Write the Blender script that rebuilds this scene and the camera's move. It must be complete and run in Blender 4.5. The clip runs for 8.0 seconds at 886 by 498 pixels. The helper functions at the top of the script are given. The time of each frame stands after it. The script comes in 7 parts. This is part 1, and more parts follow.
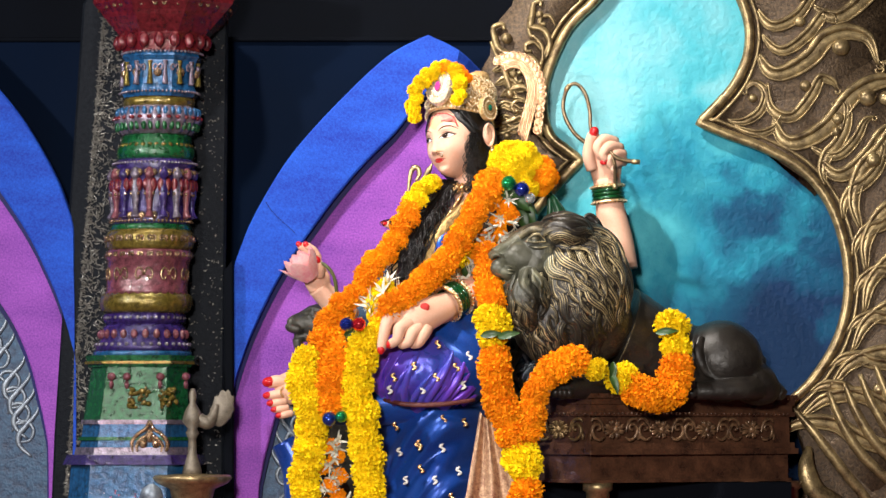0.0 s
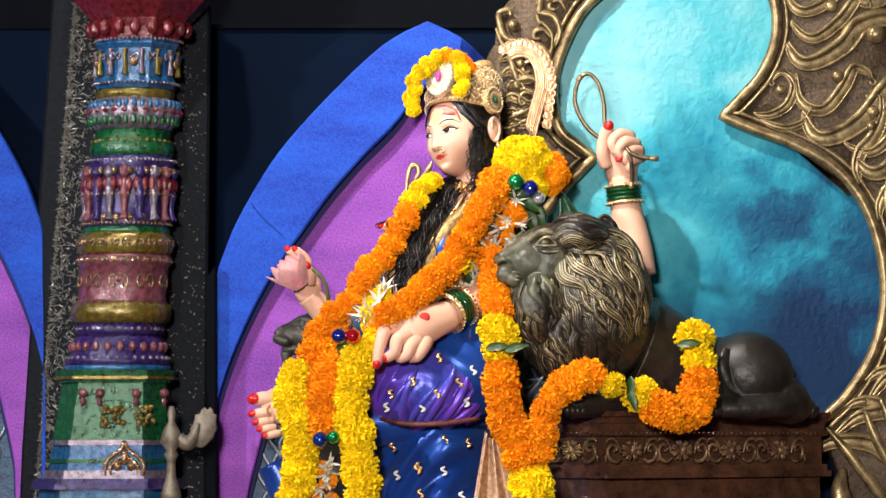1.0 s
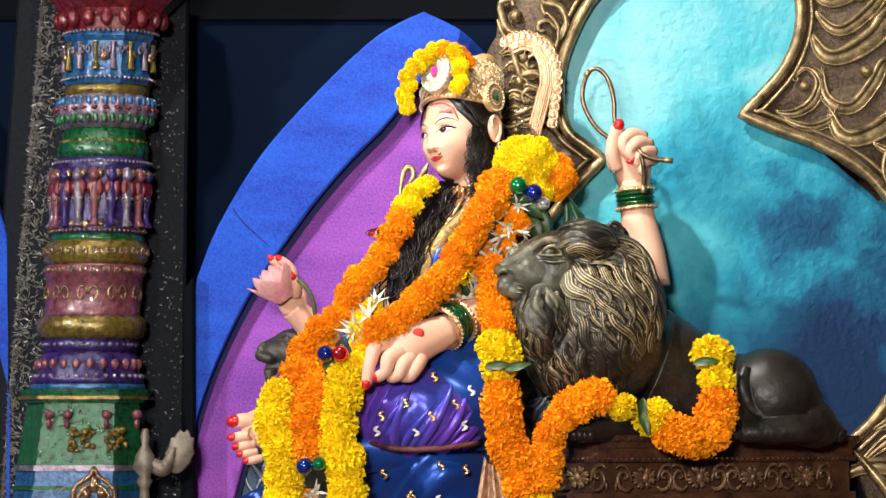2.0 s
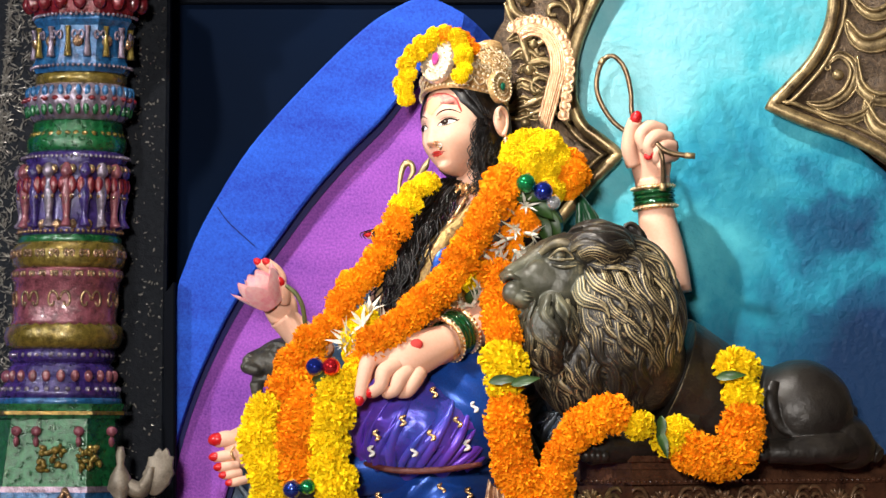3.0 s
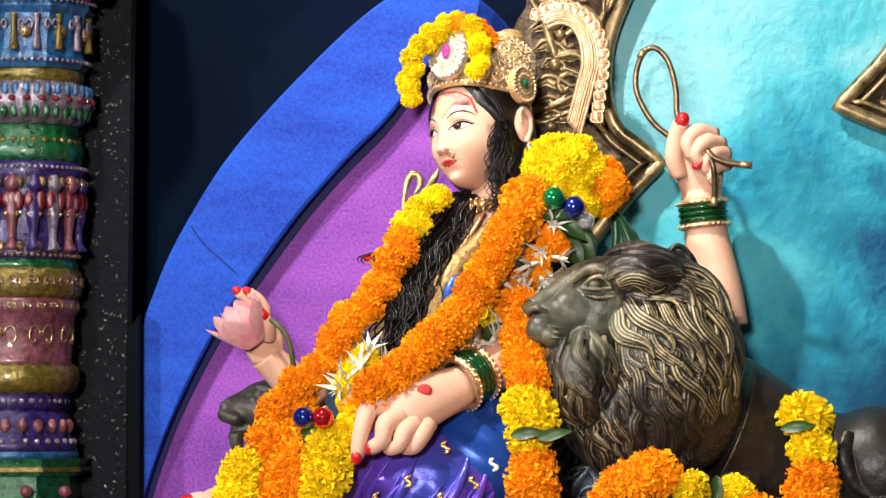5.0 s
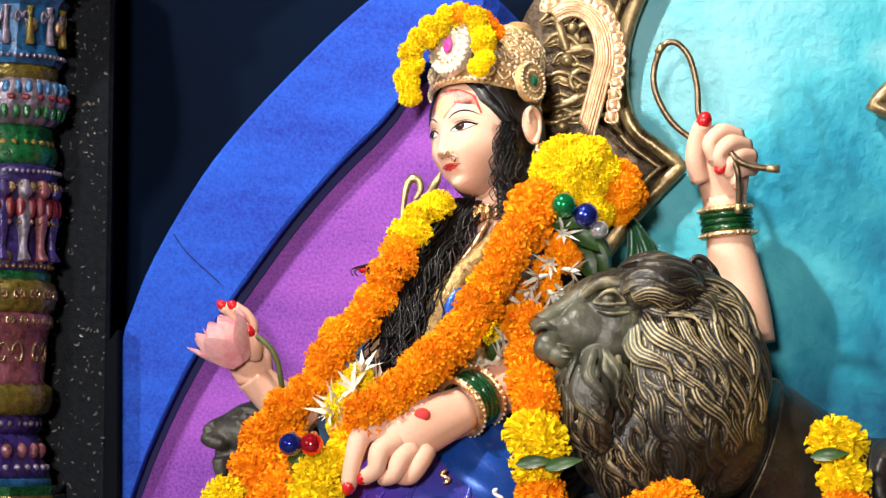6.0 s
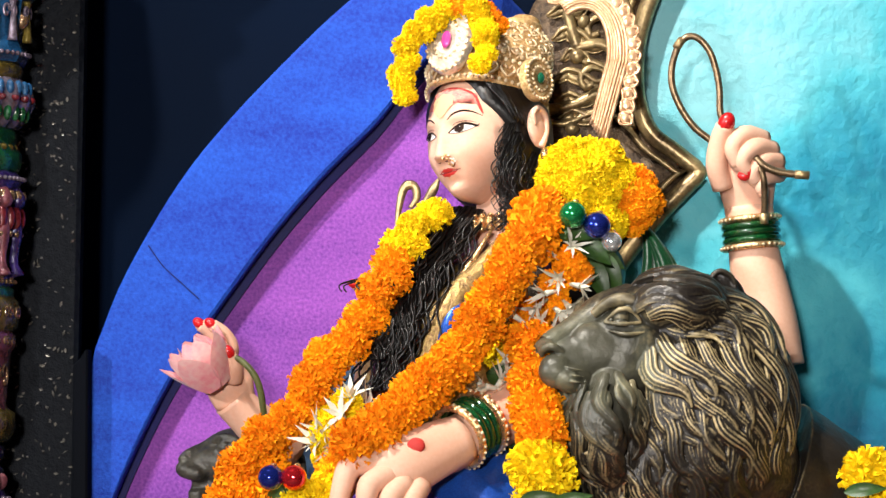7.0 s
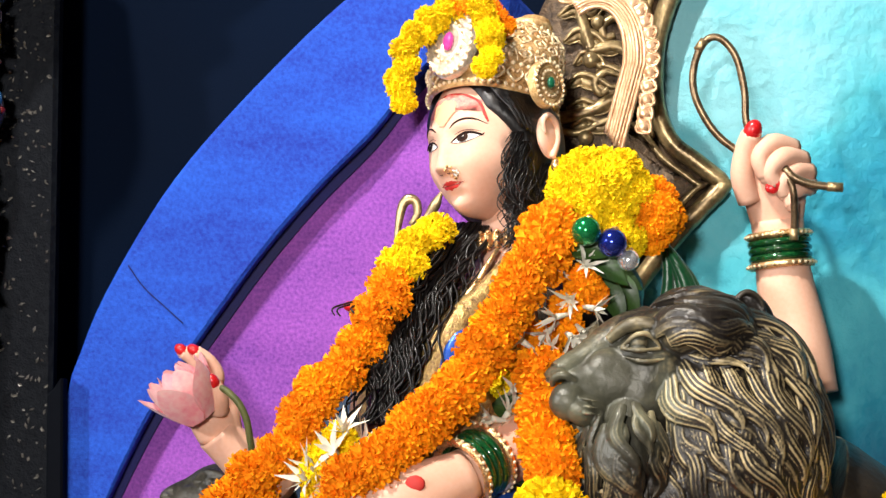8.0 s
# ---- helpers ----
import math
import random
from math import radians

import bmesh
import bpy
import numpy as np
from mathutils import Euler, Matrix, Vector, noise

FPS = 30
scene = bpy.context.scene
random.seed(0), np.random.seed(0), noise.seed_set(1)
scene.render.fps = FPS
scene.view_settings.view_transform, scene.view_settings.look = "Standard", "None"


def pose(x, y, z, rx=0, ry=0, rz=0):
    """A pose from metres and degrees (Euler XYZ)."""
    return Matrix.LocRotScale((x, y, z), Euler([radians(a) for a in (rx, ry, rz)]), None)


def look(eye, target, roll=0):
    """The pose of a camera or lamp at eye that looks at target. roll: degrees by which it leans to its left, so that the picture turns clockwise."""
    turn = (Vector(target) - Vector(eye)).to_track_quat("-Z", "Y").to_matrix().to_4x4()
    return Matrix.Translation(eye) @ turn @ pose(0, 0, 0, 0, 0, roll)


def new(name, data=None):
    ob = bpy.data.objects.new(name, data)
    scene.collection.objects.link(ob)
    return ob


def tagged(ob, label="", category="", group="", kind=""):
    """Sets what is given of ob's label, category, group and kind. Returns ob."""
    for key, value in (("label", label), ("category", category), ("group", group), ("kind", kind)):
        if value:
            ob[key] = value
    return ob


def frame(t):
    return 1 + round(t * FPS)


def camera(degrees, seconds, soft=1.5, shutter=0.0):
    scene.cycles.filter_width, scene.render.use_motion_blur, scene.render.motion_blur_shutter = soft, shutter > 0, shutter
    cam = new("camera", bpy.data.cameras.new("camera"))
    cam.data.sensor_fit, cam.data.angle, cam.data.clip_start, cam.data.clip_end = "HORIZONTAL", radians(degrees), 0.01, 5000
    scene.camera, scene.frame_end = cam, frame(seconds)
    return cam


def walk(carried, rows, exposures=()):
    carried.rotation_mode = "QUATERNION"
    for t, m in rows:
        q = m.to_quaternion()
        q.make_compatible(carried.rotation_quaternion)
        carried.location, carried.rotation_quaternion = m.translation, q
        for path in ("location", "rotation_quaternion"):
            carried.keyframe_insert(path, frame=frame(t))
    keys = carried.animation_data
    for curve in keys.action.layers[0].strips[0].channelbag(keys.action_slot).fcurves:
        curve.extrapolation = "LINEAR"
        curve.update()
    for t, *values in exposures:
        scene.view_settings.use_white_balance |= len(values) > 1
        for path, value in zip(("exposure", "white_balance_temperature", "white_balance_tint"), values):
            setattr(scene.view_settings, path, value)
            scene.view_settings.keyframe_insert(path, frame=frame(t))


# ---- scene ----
cam = camera(20.0, 8.0)
ROWS = [
    (0, 0.0000, -7.9412, 1.5000, 0.000, 4.200, 0.000),
    (0.5, -0.0098, -7.6278, 1.5058, -0.074, 4.371, 0.063),
    (1, -0.0062, -7.2927, 1.5352, -0.014, 4.405, 0.055),
    (1.5, 0.0110, -7.0107, 1.5707, 0.091, 4.400, 0.064),
    (3, 0.0837, -6.2083, 1.6812, 0.755, 4.124, -0.096),
    (3.5, 0.0827, -5.9585, 1.7067, 0.821, 4.048, -0.069),
    (4, 0.0546, -5.7072, 1.7346, 0.665, 4.102, -0.037),
    (4.5, 0.0429, -5.4982, 1.7661, 0.639, 4.062, -0.005),
    (5, 0.0632, -5.2804, 1.7967, 0.958, 4.195, -0.002),
    (6.5, 0.1209, -4.6770, 1.8749, 1.802, 4.124, -0.168),
    (7, 0.1293, -4.4684, 1.8947, 1.965, 4.267, -0.207),
    (7.5, 0.1407, -4.3069, 1.9089, 2.129, 4.519, -0.080),
    (8, 0.1473, -4.1240, 1.9293, 2.456, 4.589, -0.063),
]
walk(cam, [(t, pose(x, y, z, 90 + pitch, roll, yaw)) for t, x, y, z, yaw, pitch, roll in ROWS])

# ---- light: stage lamps in front of the tableau, dim hall round it ----
world = bpy.data.worlds.new("hall_air")
world.use_nodes = True
world.node_tree.nodes["Background"].inputs["Color"].default_value = (0.30, 0.36, 0.5, 1)
world.node_tree.nodes["Background"].inputs["Strength"].default_value = 0.03
scene.world = world
scene.view_settings.exposure = -0.2


def lamp(name, eye, target, watts, size, colour, spread=160):
    data = bpy.data.lights.new(name, "AREA")
    data.shape, data.size, data.energy, data.color = "DISK", size, watts, colour
    data.spread = radians(spread)
    ob = new(name, data)
    ob.matrix_world = look(eye, target)
    return ob


lamp("key_floodlight", (-0.92, -1.7, 4.95), (0.3, 0, 2.5), 27, 0.14, (1.0, 0.95, 0.88), 62)
lamp("side_floodlight", (-3.6, -3.2, 3.5), (0.4, 0, 2.1), 130, 0.16, (0.97, 0.98, 1.0))
lamp("front_floodlight", (-0.9, -8.6, 2.8), (0.3, 0, 1.9), 430, 0.7, (1.0, 0.95, 0.9))

# ---- small modelling kit ----
TAU = 2 * math.pi


class Shape:
    """Vertices, faces and material slots gathered for one mesh."""

    def __init__(self):
        self.v, self.f, self.m = [], [], []

    def add(self, verts, faces, slot=0):
        n = len(self.v)
        self.v.extend(tuple(map(float, p)) for p in verts)
        self.f.extend(tuple(i + n for i in q) for q in faces)
        self.m.extend([slot] * len(faces))
        return self

    def mesh(self, name, mats, smooth=True):
        me = bpy.data.meshes.new(name)
        me.from_pydata(self.v, [], self.f)
        for k in mats if isinstance(mats, (list, tuple)) else [mats]:
            me.materials.append(k)
        me.polygons.foreach_set("material_index", self.m)
        me.polygons.foreach_set("use_smooth", [smooth] * len(self.f))
        me.update()
        bm = bmesh.new()
        bm.from_mesh(me)
        bmesh.ops.recalc_face_normals(bm, faces=bm.faces)
        bm.to_mesh(me)
        bm.free()
        return me


def thing(name, at, label, category, group=""):
    ob = new(name)
    ob.empty_display_size = 0.05
    ob.location = at
    return tagged(ob, label, category, group)


def home(ob):
    """The place of a thing's origin in the world, through its parents."""
    p = Vector((0, 0, 0))
    while ob:
        p += ob.matrix_parent_inverse.translation + Vector(ob.location)
        ob = ob.parent
    return p


def part(name, shape, mats, parent=None, label="", smooth=True, at=None, turn=None):
    """One mesh object: a Shape in world coordinates, or shared mesh data set at a place."""
    me = shape.mesh(name, mats, smooth) if isinstance(shape, Shape) else shape
    ob = new(name, me)
    if at is not None:
        ob.location = at
    if turn is not None:
        ob.rotation_mode = "QUATERNION"
        ob.rotation_quaternion = turn
    if parent:
        ob.parent = parent
        ob.matrix_parent_inverse = Matrix.Translation(-home(parent))
    if label:
        ob["label"] = label
    return ob


def spline(pts, n=6):
    """Catmull-Rom points through pts (any dimension), n to a span."""
    P = [np.array(p, float) for p in pts]
    P = [2 * P[0] - P[1]] + P + [2 * P[-1] - P[-2]]
    out = []
    for i in range(1, len(P) - 2):
        a, b, c, d = P[i - 1:i + 3]
        for k in range(n):
            t = k / n
            out.append(0.5 * (2 * b + (c - a) * t + (2 * a - 5 * b + 4 * c - d) * t * t + (3 * b - a - 3 * c + d) * t ** 3))
    out.append(P[-2])
    return out


def tube(s, pts, radius, segs=8, slot=0, flat=1.0, smooth=5, caps=True):
    """A round bar along pts; radius: a number or one for each point."""
    rr = [radius] * len(pts) if isinstance(radius, (int, float)) else list(radius)
    q = spline([(*p, r) for p, r in zip(pts, rr)], smooth) if smooth > 1 else [np.array((*p, r)) for p, r in zip(pts, rr)]
    c = [Vector(p[:3]) for p in q]
    ring, faces = [], []
    up = Vector((0.12, -1, 0.31)).normalized()
    for i, p in enumerate(c):
        d = (c[min(i + 1, len(c) - 1)] - c[max(i - 1, 0)]).normalized()
        side = d.cross(up)
        if side.length < 1e-4:
            side = d.orthogonal()
        side.normalize()
        nor = side.cross(d).normalized()
        up = nor
        r = max(float(q[i][3]), 1e-4)
        ring += [p + (side * math.cos(TAU * k / segs) + nor * math.sin(TAU * k / segs) * flat) * r for k in range(segs)]
    for i in range(len(c) - 1):
        for k in range(segs):
            a, b = i * segs + k, i * segs + (k + 1) % segs
            faces.append((a, b, b + segs, a + segs))
    if caps:
        faces.append(tuple(range(segs)))
        faces.append(tuple(range((len(c) - 1) * segs, len(c) * segs)))
    return s.add(ring, faces, slot)


def ball(s, at, radii, slot=0, turn=None, n=12, warp=None):
    """An ellipsoid; warp(unit vector) scales each direction."""
    rx, ry, rz = (radii,) * 3 if isinstance(radii, (int, float)) else radii
    m = turn or Matrix.Identity(3)
    vs, fs = [], []
    w = n + n // 2
    for i in range(n + 1):
        a = math.pi * i / n
        for k in range(w):
            b = TAU * k / w
            u = Vector((math.sin(a) * math.cos(b), math.sin(a) * math.sin(b), math.cos(a)))
            g = warp(u) if warp else 1.0
            vs.append(Vector(at) + m @ Vector((u.x * rx * g, u.y * ry * g, u.z * rz * g)))
    for i in range(n):
        for k in range(w):
            a, b = i * w + k, i * w + (k + 1) % w
            fs.append((a, b, b + w, a + w) if 0 < i < n - 1 else ((a, b + w, a + w) if i == 0 else (a, b, a + w)))
    return s.add(vs, fs, slot)


def slab(s, outline, y0, y1, slot=0, bevel=0.004):
    """A flat panel: an outline of (x, z), from the face y0 (front) back to y1, with a bevelled front edge."""
    n = len(outline)
    o = [np.array(p) for p in outline]
    c = sum(o) / n
    inner = []
    for i in range(n):
        a, b = o[i - 1], o[(i + 1) % n]
        t = b - a
        t = t / (np.linalg.norm(t) + 1e-9)
        k = np.array((t[1], -t[0]))
        area = sum(o[j - 1][0] * o[j][1] - o[j][0] * o[j - 1][1] for j in range(n))
        inner.append(o[i] - k * bevel * (1 if area > 0 else -1))
    vs = [(p[0], y0, p[1]) for p in inner] + [(p[0], y0 + bevel, p[1]) for p in o] + [(p[0], y1, p[1]) for p in o]
    fs = [tuple(range(n)), tuple(range(2 * n, 3 * n))]
    for i in range(n):
        j = (i + 1) % n
        fs += [(i, j, n + j, n + i), (n + i, n + j, 2 * n + j, 2 * n + i)]
    return s.add(vs, fs, slot)


def box(s, x0, x1, y0, y1, z0, z1, slot=0, e=0.004):
    return slab(s, [(x0, z0), (x1, z0), (x1, z1), (x0, z1)], y0, y1, slot, e)


def lathe(s, axis, profile, segs=32, slot=0, lobes=0, depth=0.0, turn=0.0, squash=1.0):
    """Turned body: axis(z) gives x and y, profile is (radius, z); lobes flute it."""
    vs, fs = [], []
    for r, z in profile:
        x, y = axis(z)
        for k in range(segs):
            a = TAU * k / segs + turn
            g = 1 + depth * abs(math.sin(lobes * a / 2)) if lobes else 1
            vs.append((x + r * g * math.cos(a), y + r * g * math.sin(a) * squash, z))
    n = len(profile)
    for i in range(n - 1):
        for k in range(segs):
            a, b = i * segs + k, i * segs + (k + 1) % segs
            fs.append((a, b, b + segs, a + segs))
    fs += [tuple(range(segs)), tuple(range((n - 1) * segs, n * segs))]
    return s.add(vs, fs, slot)


# ---- materials ----
def mat(name, colour, rough=0.5, metal=0.0, dark=None, scale=30.0, amount=0.5, bump=0.15, fine=220.0, spread=0.0, sheen=0.0, coat=0.0, spec=0.5, rgh=0.1, grain=0.35, streak=0.0):
    """Paint, cloth or metal: colour mixed with a darker one in soft patches and grain, with a fine relief."""
    m = bpy.data.materials.new(name)
    m.use_nodes = True
    t = m.node_tree
    b = t.nodes["Principled BSDF"]
    L = t.links.new
    geo = t.nodes.new("ShaderNodeTexCoord")
    n1 = t.nodes.new("ShaderNodeTexNoise")
    n1.inputs["Scale"].default_value, n1.inputs["Detail"].default_value = scale, 5
    n2 = t.nodes.new("ShaderNodeTexNoise")
    n2.inputs["Scale"].default_value, n2.inputs["Detail"].default_value = fine, 3
    if streak:
        mp = t.nodes.new("ShaderNodeMapping")
        mp.inputs["Rotation"].default_value = (0, radians(-52), 0)
        mp.inputs["Scale"].default_value = (1, 1, streak)
        L(geo.outputs["Object"], mp.inputs["Vector"])
        L(mp.outputs["Vector"], n1.inputs["Vector"])
    else:
        L(geo.outputs["Object"], n1.inputs["Vector"])
    L(geo.outputs["Object"], n2.inputs["Vector"])
    ramp = t.nodes.new("ShaderNodeMapRange")
    ramp.inputs["From Min"].default_value, ramp.inputs["From Max"].default_value = 0.32, 0.68
    add = t.nodes.new("ShaderNodeMath")
    add.operation = "MULTIPLY_ADD"
    add.inputs[1].default_value = grain
    L(n2.outputs["Fac"], add.inputs[0])
    sub = t.nodes.new("ShaderNodeMath")
    sub.operation = "MULTIPLY"
    sub.inputs[1].default_value = 1 - grain
    L(n1.outputs["Fac"], sub.inputs[0])
    L(sub.outputs[0], add.inputs[2])
    L(add.outputs[0], ramp.inputs["Value"])
    mix = t.nodes.new("ShaderNodeMix")
    mix.data_type = "RGBA"
    dark = dark or tuple(c * (1 - amount) for c in colour)
    mix.inputs["A"].default_value, mix.inputs["B"].default_value = (*dark, 1), (*colour, 1)
    L(ramp.outputs["Result"], mix.inputs["Factor"])
    out = mix.outputs["Result"]
    if spread:
        info = t.nodes.new("ShaderNodeObjectInfo")
        hsv = t.nodes.new("ShaderNodeHueSaturation")
        r2 = t.nodes.new("ShaderNodeMapRange")
        r2.inputs["To Min"].default_value, r2.inputs["To Max"].default_value = 1 - spread, 1 + spread
        L(info.outputs["Random"], r2.inputs["Value"])
        L(r2.outputs["Result"], hsv.inputs["Value"])
        r3 = t.nodes.new("ShaderNodeMapRange")
        r3.inputs["To Min"].default_value, r3.inputs["To Max"].default_value = 0.5 - spread * 0.04, 0.5 + spread * 0.04
        L(info.outputs["Random"], r3.inputs["Value"])
        L(r3.outputs["Result"], hsv.inputs["Hue"])
        L(out, hsv.inputs["Color"])
        out = hsv.outputs["Color"]
    L(out, b.inputs["Base Color"])
    r = t.nodes.new("ShaderNodeMapRange")
    r.inputs["To Min"].default_value, r.inputs["To Max"].default_value = max(0.02, rough - rgh), min(1, rough + rgh)
    L(n1.outputs["Fac"], r.inputs["Value"])
    L(r.outputs["Result"], b.inputs["Roughness"])
    b.inputs["Metallic"].default_value = metal
    b.inputs["Sheen Weight"].default_value = sheen
    b.inputs["Coat Weight"].default_value = coat
    b.inputs["Specular IOR Level"].default_value = spec
    if bump:
        bp = t.nodes.new("ShaderNodeBump")
        bp.inputs["Strength"].default_value, bp.inputs["Distance"].default_value = bump, 0.004
        L(add.outputs[0], bp.inputs["Height"])
        L(bp.outputs["Normal"], b.inputs["Normal"])
    return m


NAVY = mat("navy_cloth", (0.0014, 0.0062, 0.021), 0.9, dark=(0.0009, 0.004, 0.013), scale=1.5, bump=0.2, fine=300, spec=0.08)
BLACK = mat("black_cloth", (0.003, 0.004, 0.007), 0.9, scale=3, spec=0.08)
BLUE = mat("royal_blue_cloth", (0.016, 0.100, 0.58), 0.75, dark=(0.005, 0.026, 0.30), scale=4.5, bump=1.0, fine=170, grain=0.5, spec=0.3, streak=4.0)
PURPLE = mat("violet_cloth", (0.37, 0.095, 0.50), 0.75, dark=(0.12, 0.022, 0.24), scale=3.5, bump=1.0, fine=170, grain=0.55, spec=0.35, streak=3.0)
# stands in for shade beside the arch bands; also colours the seam
SHADOW_BLUE = mat("deep_blue_shade_and_seam", (0.012, 0.012, 0.12), 0.8, scale=6)
GILT = mat("antique_gilt", (0.52, 0.38, 0.18), 0.34, 0.6, dark=(0.07, 0.042, 0.024), scale=28, bump=0.5, fine=150)
GILT_GROUND = mat("dark_gilt_ground", (0.17, 0.11, 0.06), 0.5, 0.4, dark=(0.022, 0.013, 0.010), scale=110, bump=1.3, fine=330)
GOLD = mat("bright_gold", (1.0, 0.68, 0.33), 0.28, 0.85, dark=(0.62, 0.33, 0.13), scale=90, bump=0.7, fine=260)
PALE_GOLD = mat("pale_gold", (1.0, 0.86, 0.60), 0.24, 0.3, dark=(0.80, 0.56, 0.30), scale=150, bump=1.0, fine=320)
STONE_BLACK = mat("glitter_black_panel", (0.012, 0.014, 0.018), 0.5, 0.0, dark=(0.003, 0.004, 0.007), scale=75, bump=1.0, fine=260, spec=0.06)
WOOD = mat("dark_lacquered_wood", (0.13, 0.055, 0.028), 0.30, dark=(0.026, 0.012, 0.008), scale=22, bump=0.9, fine=150, coat=0.25)
FLOOR = mat("hall_floor", (0.12, 0.11, 0.10), 0.7, scale=3)
RED_CARPET = mat("stage_carpet", (0.22, 0.02, 0.03), 0.9, scale=8)
BRASS = mat("aged_brass", (0.62, 0.47, 0.24), 0.38, 0.8, dark=(0.22, 0.14, 0.07), scale=40, bump=0.3)

# painted panel: pale cyan clouds above, deep teal and navy below
TEAL = bpy.data.materials.new("painted_sky_panel")
TEAL.use_nodes = True
t_ = TEAL.node_tree
co = t_.nodes.new("ShaderNodeTexCoord")
sep = t_.nodes.new("ShaderNodeSeparateXYZ")
cloud, strokes, rel = (t_.nodes.new("ShaderNodeTexNoise") for _ in range(3))
for nd, sc, det in ((cloud, 2.6, 3), (strokes, 11.0, 6), (rel, 45.0, 5)):
    nd.inputs["Scale"].default_value, nd.inputs["Detail"].default_value = sc, det
    t_.links.new(co.outputs["Object"], nd.inputs["Vector"])
cloud.inputs["Distortion"].default_value = 0.25
strokes.inputs["Distortion"].default_value = 0.35
t_.links.new(co.outputs["Object"], sep.inputs[0])


def maths(op, a, b, tree=t_):
    nd = tree.nodes.new("ShaderNodeMath")
    nd.operation = op
    for i, x in enumerate((a, b)):
        if isinstance(x, (int, float)):
            nd.inputs[i].default_value = x
        else:
            tree.links.new(x, nd.inputs[i])
    return nd.outputs[0]


# x, z, size, amount: clouds, plus bright gaps between shadows painted as colour
CLOUDS = [(1.172, 2.212, 0.170, 0.35), (1.044, 2.342, 0.098, 0.25), (0.674, 2.175, 0.196, 0.25), (1.269, 1.853, 0.080, 0.4), (1.10, 1.78, 0.30, -0.35), (0.863, 2.751, 0.268, 0.15), (0.547, 2.583, 0.179, 0.2), (0.899, 2.60, 0.12, 0.3)]
height = maths("MULTIPLY", maths("SUBTRACT", sep.outputs["Z"], 1.15), 0.46)
leftward = maths("MULTIPLY", maths("SUBTRACT", 0.85, sep.outputs["X"]), 0.55)
tone = maths("ADD", maths("ADD", height, leftward), maths("MULTIPLY", maths("SUBTRACT", cloud.outputs["Fac"], 0.5), 0.7))
tone = maths("ADD", tone, maths("MULTIPLY", maths("SUBTRACT", strokes.outputs["Fac"], 0.5), 0.45))

# broad clouds, with lit gaps and cast shade coloured in, by place and size
for bx, bz, wide, amount in CLOUDS:
    gap = t_.nodes.new("ShaderNodeVectorMath")
    gap.operation = "DISTANCE"
    wob = t_.nodes.new("ShaderNodeVectorMath")
    wob.operation = "MULTIPLY_ADD"
    t_.links.new(strokes.outputs["Color"], wob.inputs[0])
    wob.inputs[1].default_value = (0.16, 0.0, 0.16)
    t_.links.new(co.outputs["Object"], wob.inputs[2])
    t_.links.new(wob.outputs[0], gap.inputs[0])
    gap.inputs[1].default_value = (bx + 0.08, 0.222, bz + 0.08)
    fall = t_.nodes.new("ShaderNodeMapRange")
    fall.interpolation_type = "SMOOTHSTEP"
    fall.inputs["From Min"].default_value, fall.inputs["From Max"].default_value = wide, wide * 0.35
    fall.inputs["To Min"].default_value, fall.inputs["To Max"].default_value = 0.0, amount * 0.5
    t_.links.new(gap.outputs["Value"], fall.inputs["Value"])
    tone = maths("ADD", tone, fall.outputs["Result"])
ramp_ = t_.nodes.new("ShaderNodeValToRGB")
ramp_.color_ramp.elements[0].position, ramp_.color_ramp.elements[0].color = 0.12, (0.005, 0.03, 0.095, 1)
ramp_.color_ramp.elements[1].position, ramp_.color_ramp.elements[1].color = 1.0, (0.24, 0.57, 0.63, 1)
for p, c in ((0.34, (0.006, 0.085, 0.175, 1)), (0.52, (0.018, 0.255, 0.37, 1)), (0.72, (0.08, 0.46, 0.55, 1))):
    e = ramp_.color_ramp.elements.new(p)
    e.color = c
t_.links.new(tone, ramp_.inputs["Fac"])
b_ = t_.nodes["Principled BSDF"]
t_.links.new(ramp_.outputs["Color"], b_.inputs["Base Color"])
b_.inputs["Roughness"].default_value = 0.6
b_.inputs["Specular IOR Level"].default_value = 0.2
bp_ = t_.nodes.new("ShaderNodeBump")
bp_.inputs["Strength"].default_value, bp_.inputs["Distance"].default_value = 0.9, 0.008
t_.links.new(rel.outputs["Fac"], bp_.inputs["Height"])
t_.links.new(bp_.outputs["Normal"], b_.inputs["Normal"])

# ---- the hall and the stage ----
STAGE = 1.0


def setting(name, shape, m, label):
    return tagged(part(name, shape, m, None, label, smooth=False), label, kind="structure")


setting("floor", box(Shape(), -6, 6, -10, 2.2, -0.2, 0), FLOOR, "worn grey hall floor")
setting("stage_platform", box(Shape(), -4, 4, -0.9, 1.2, 0, STAGE, e=0.01), RED_CARPET, "raised stage covered in red carpet")
setting("ceiling", box(Shape(), -6, 6, -10, 2.2, 5.2, 5.4), BLACK, "black cloth ceiling")
setting("wall_south", box(Shape(), -6, 6, -10.2, -10, 0, 5.2), NAVY, "dark cloth wall behind the audience")
setting("wall_east", box(Shape(), 6, 6.2, -10, 2.2, 0, 5.2), NAVY, "dark cloth side wall")
setting("wall_west", box(Shape(), -6.2, -6, -10, 2.2, 0, 5.2), NAVY, "dark cloth side wall")
setting("wall_north", box(Shape(), -6, 6, 0.34, 0.42, 0, (-0.346, 0.34, 2.807)[2]), NAVY, "navy cloth backdrop wall behind the tableau")
setting("wall_north_top", box(Shape(), -6, 6, 0.36, 0.44, (-0.347, 0.36, 2.812)[2], 5.2), BLACK, "black cloth valance above the backdrop")
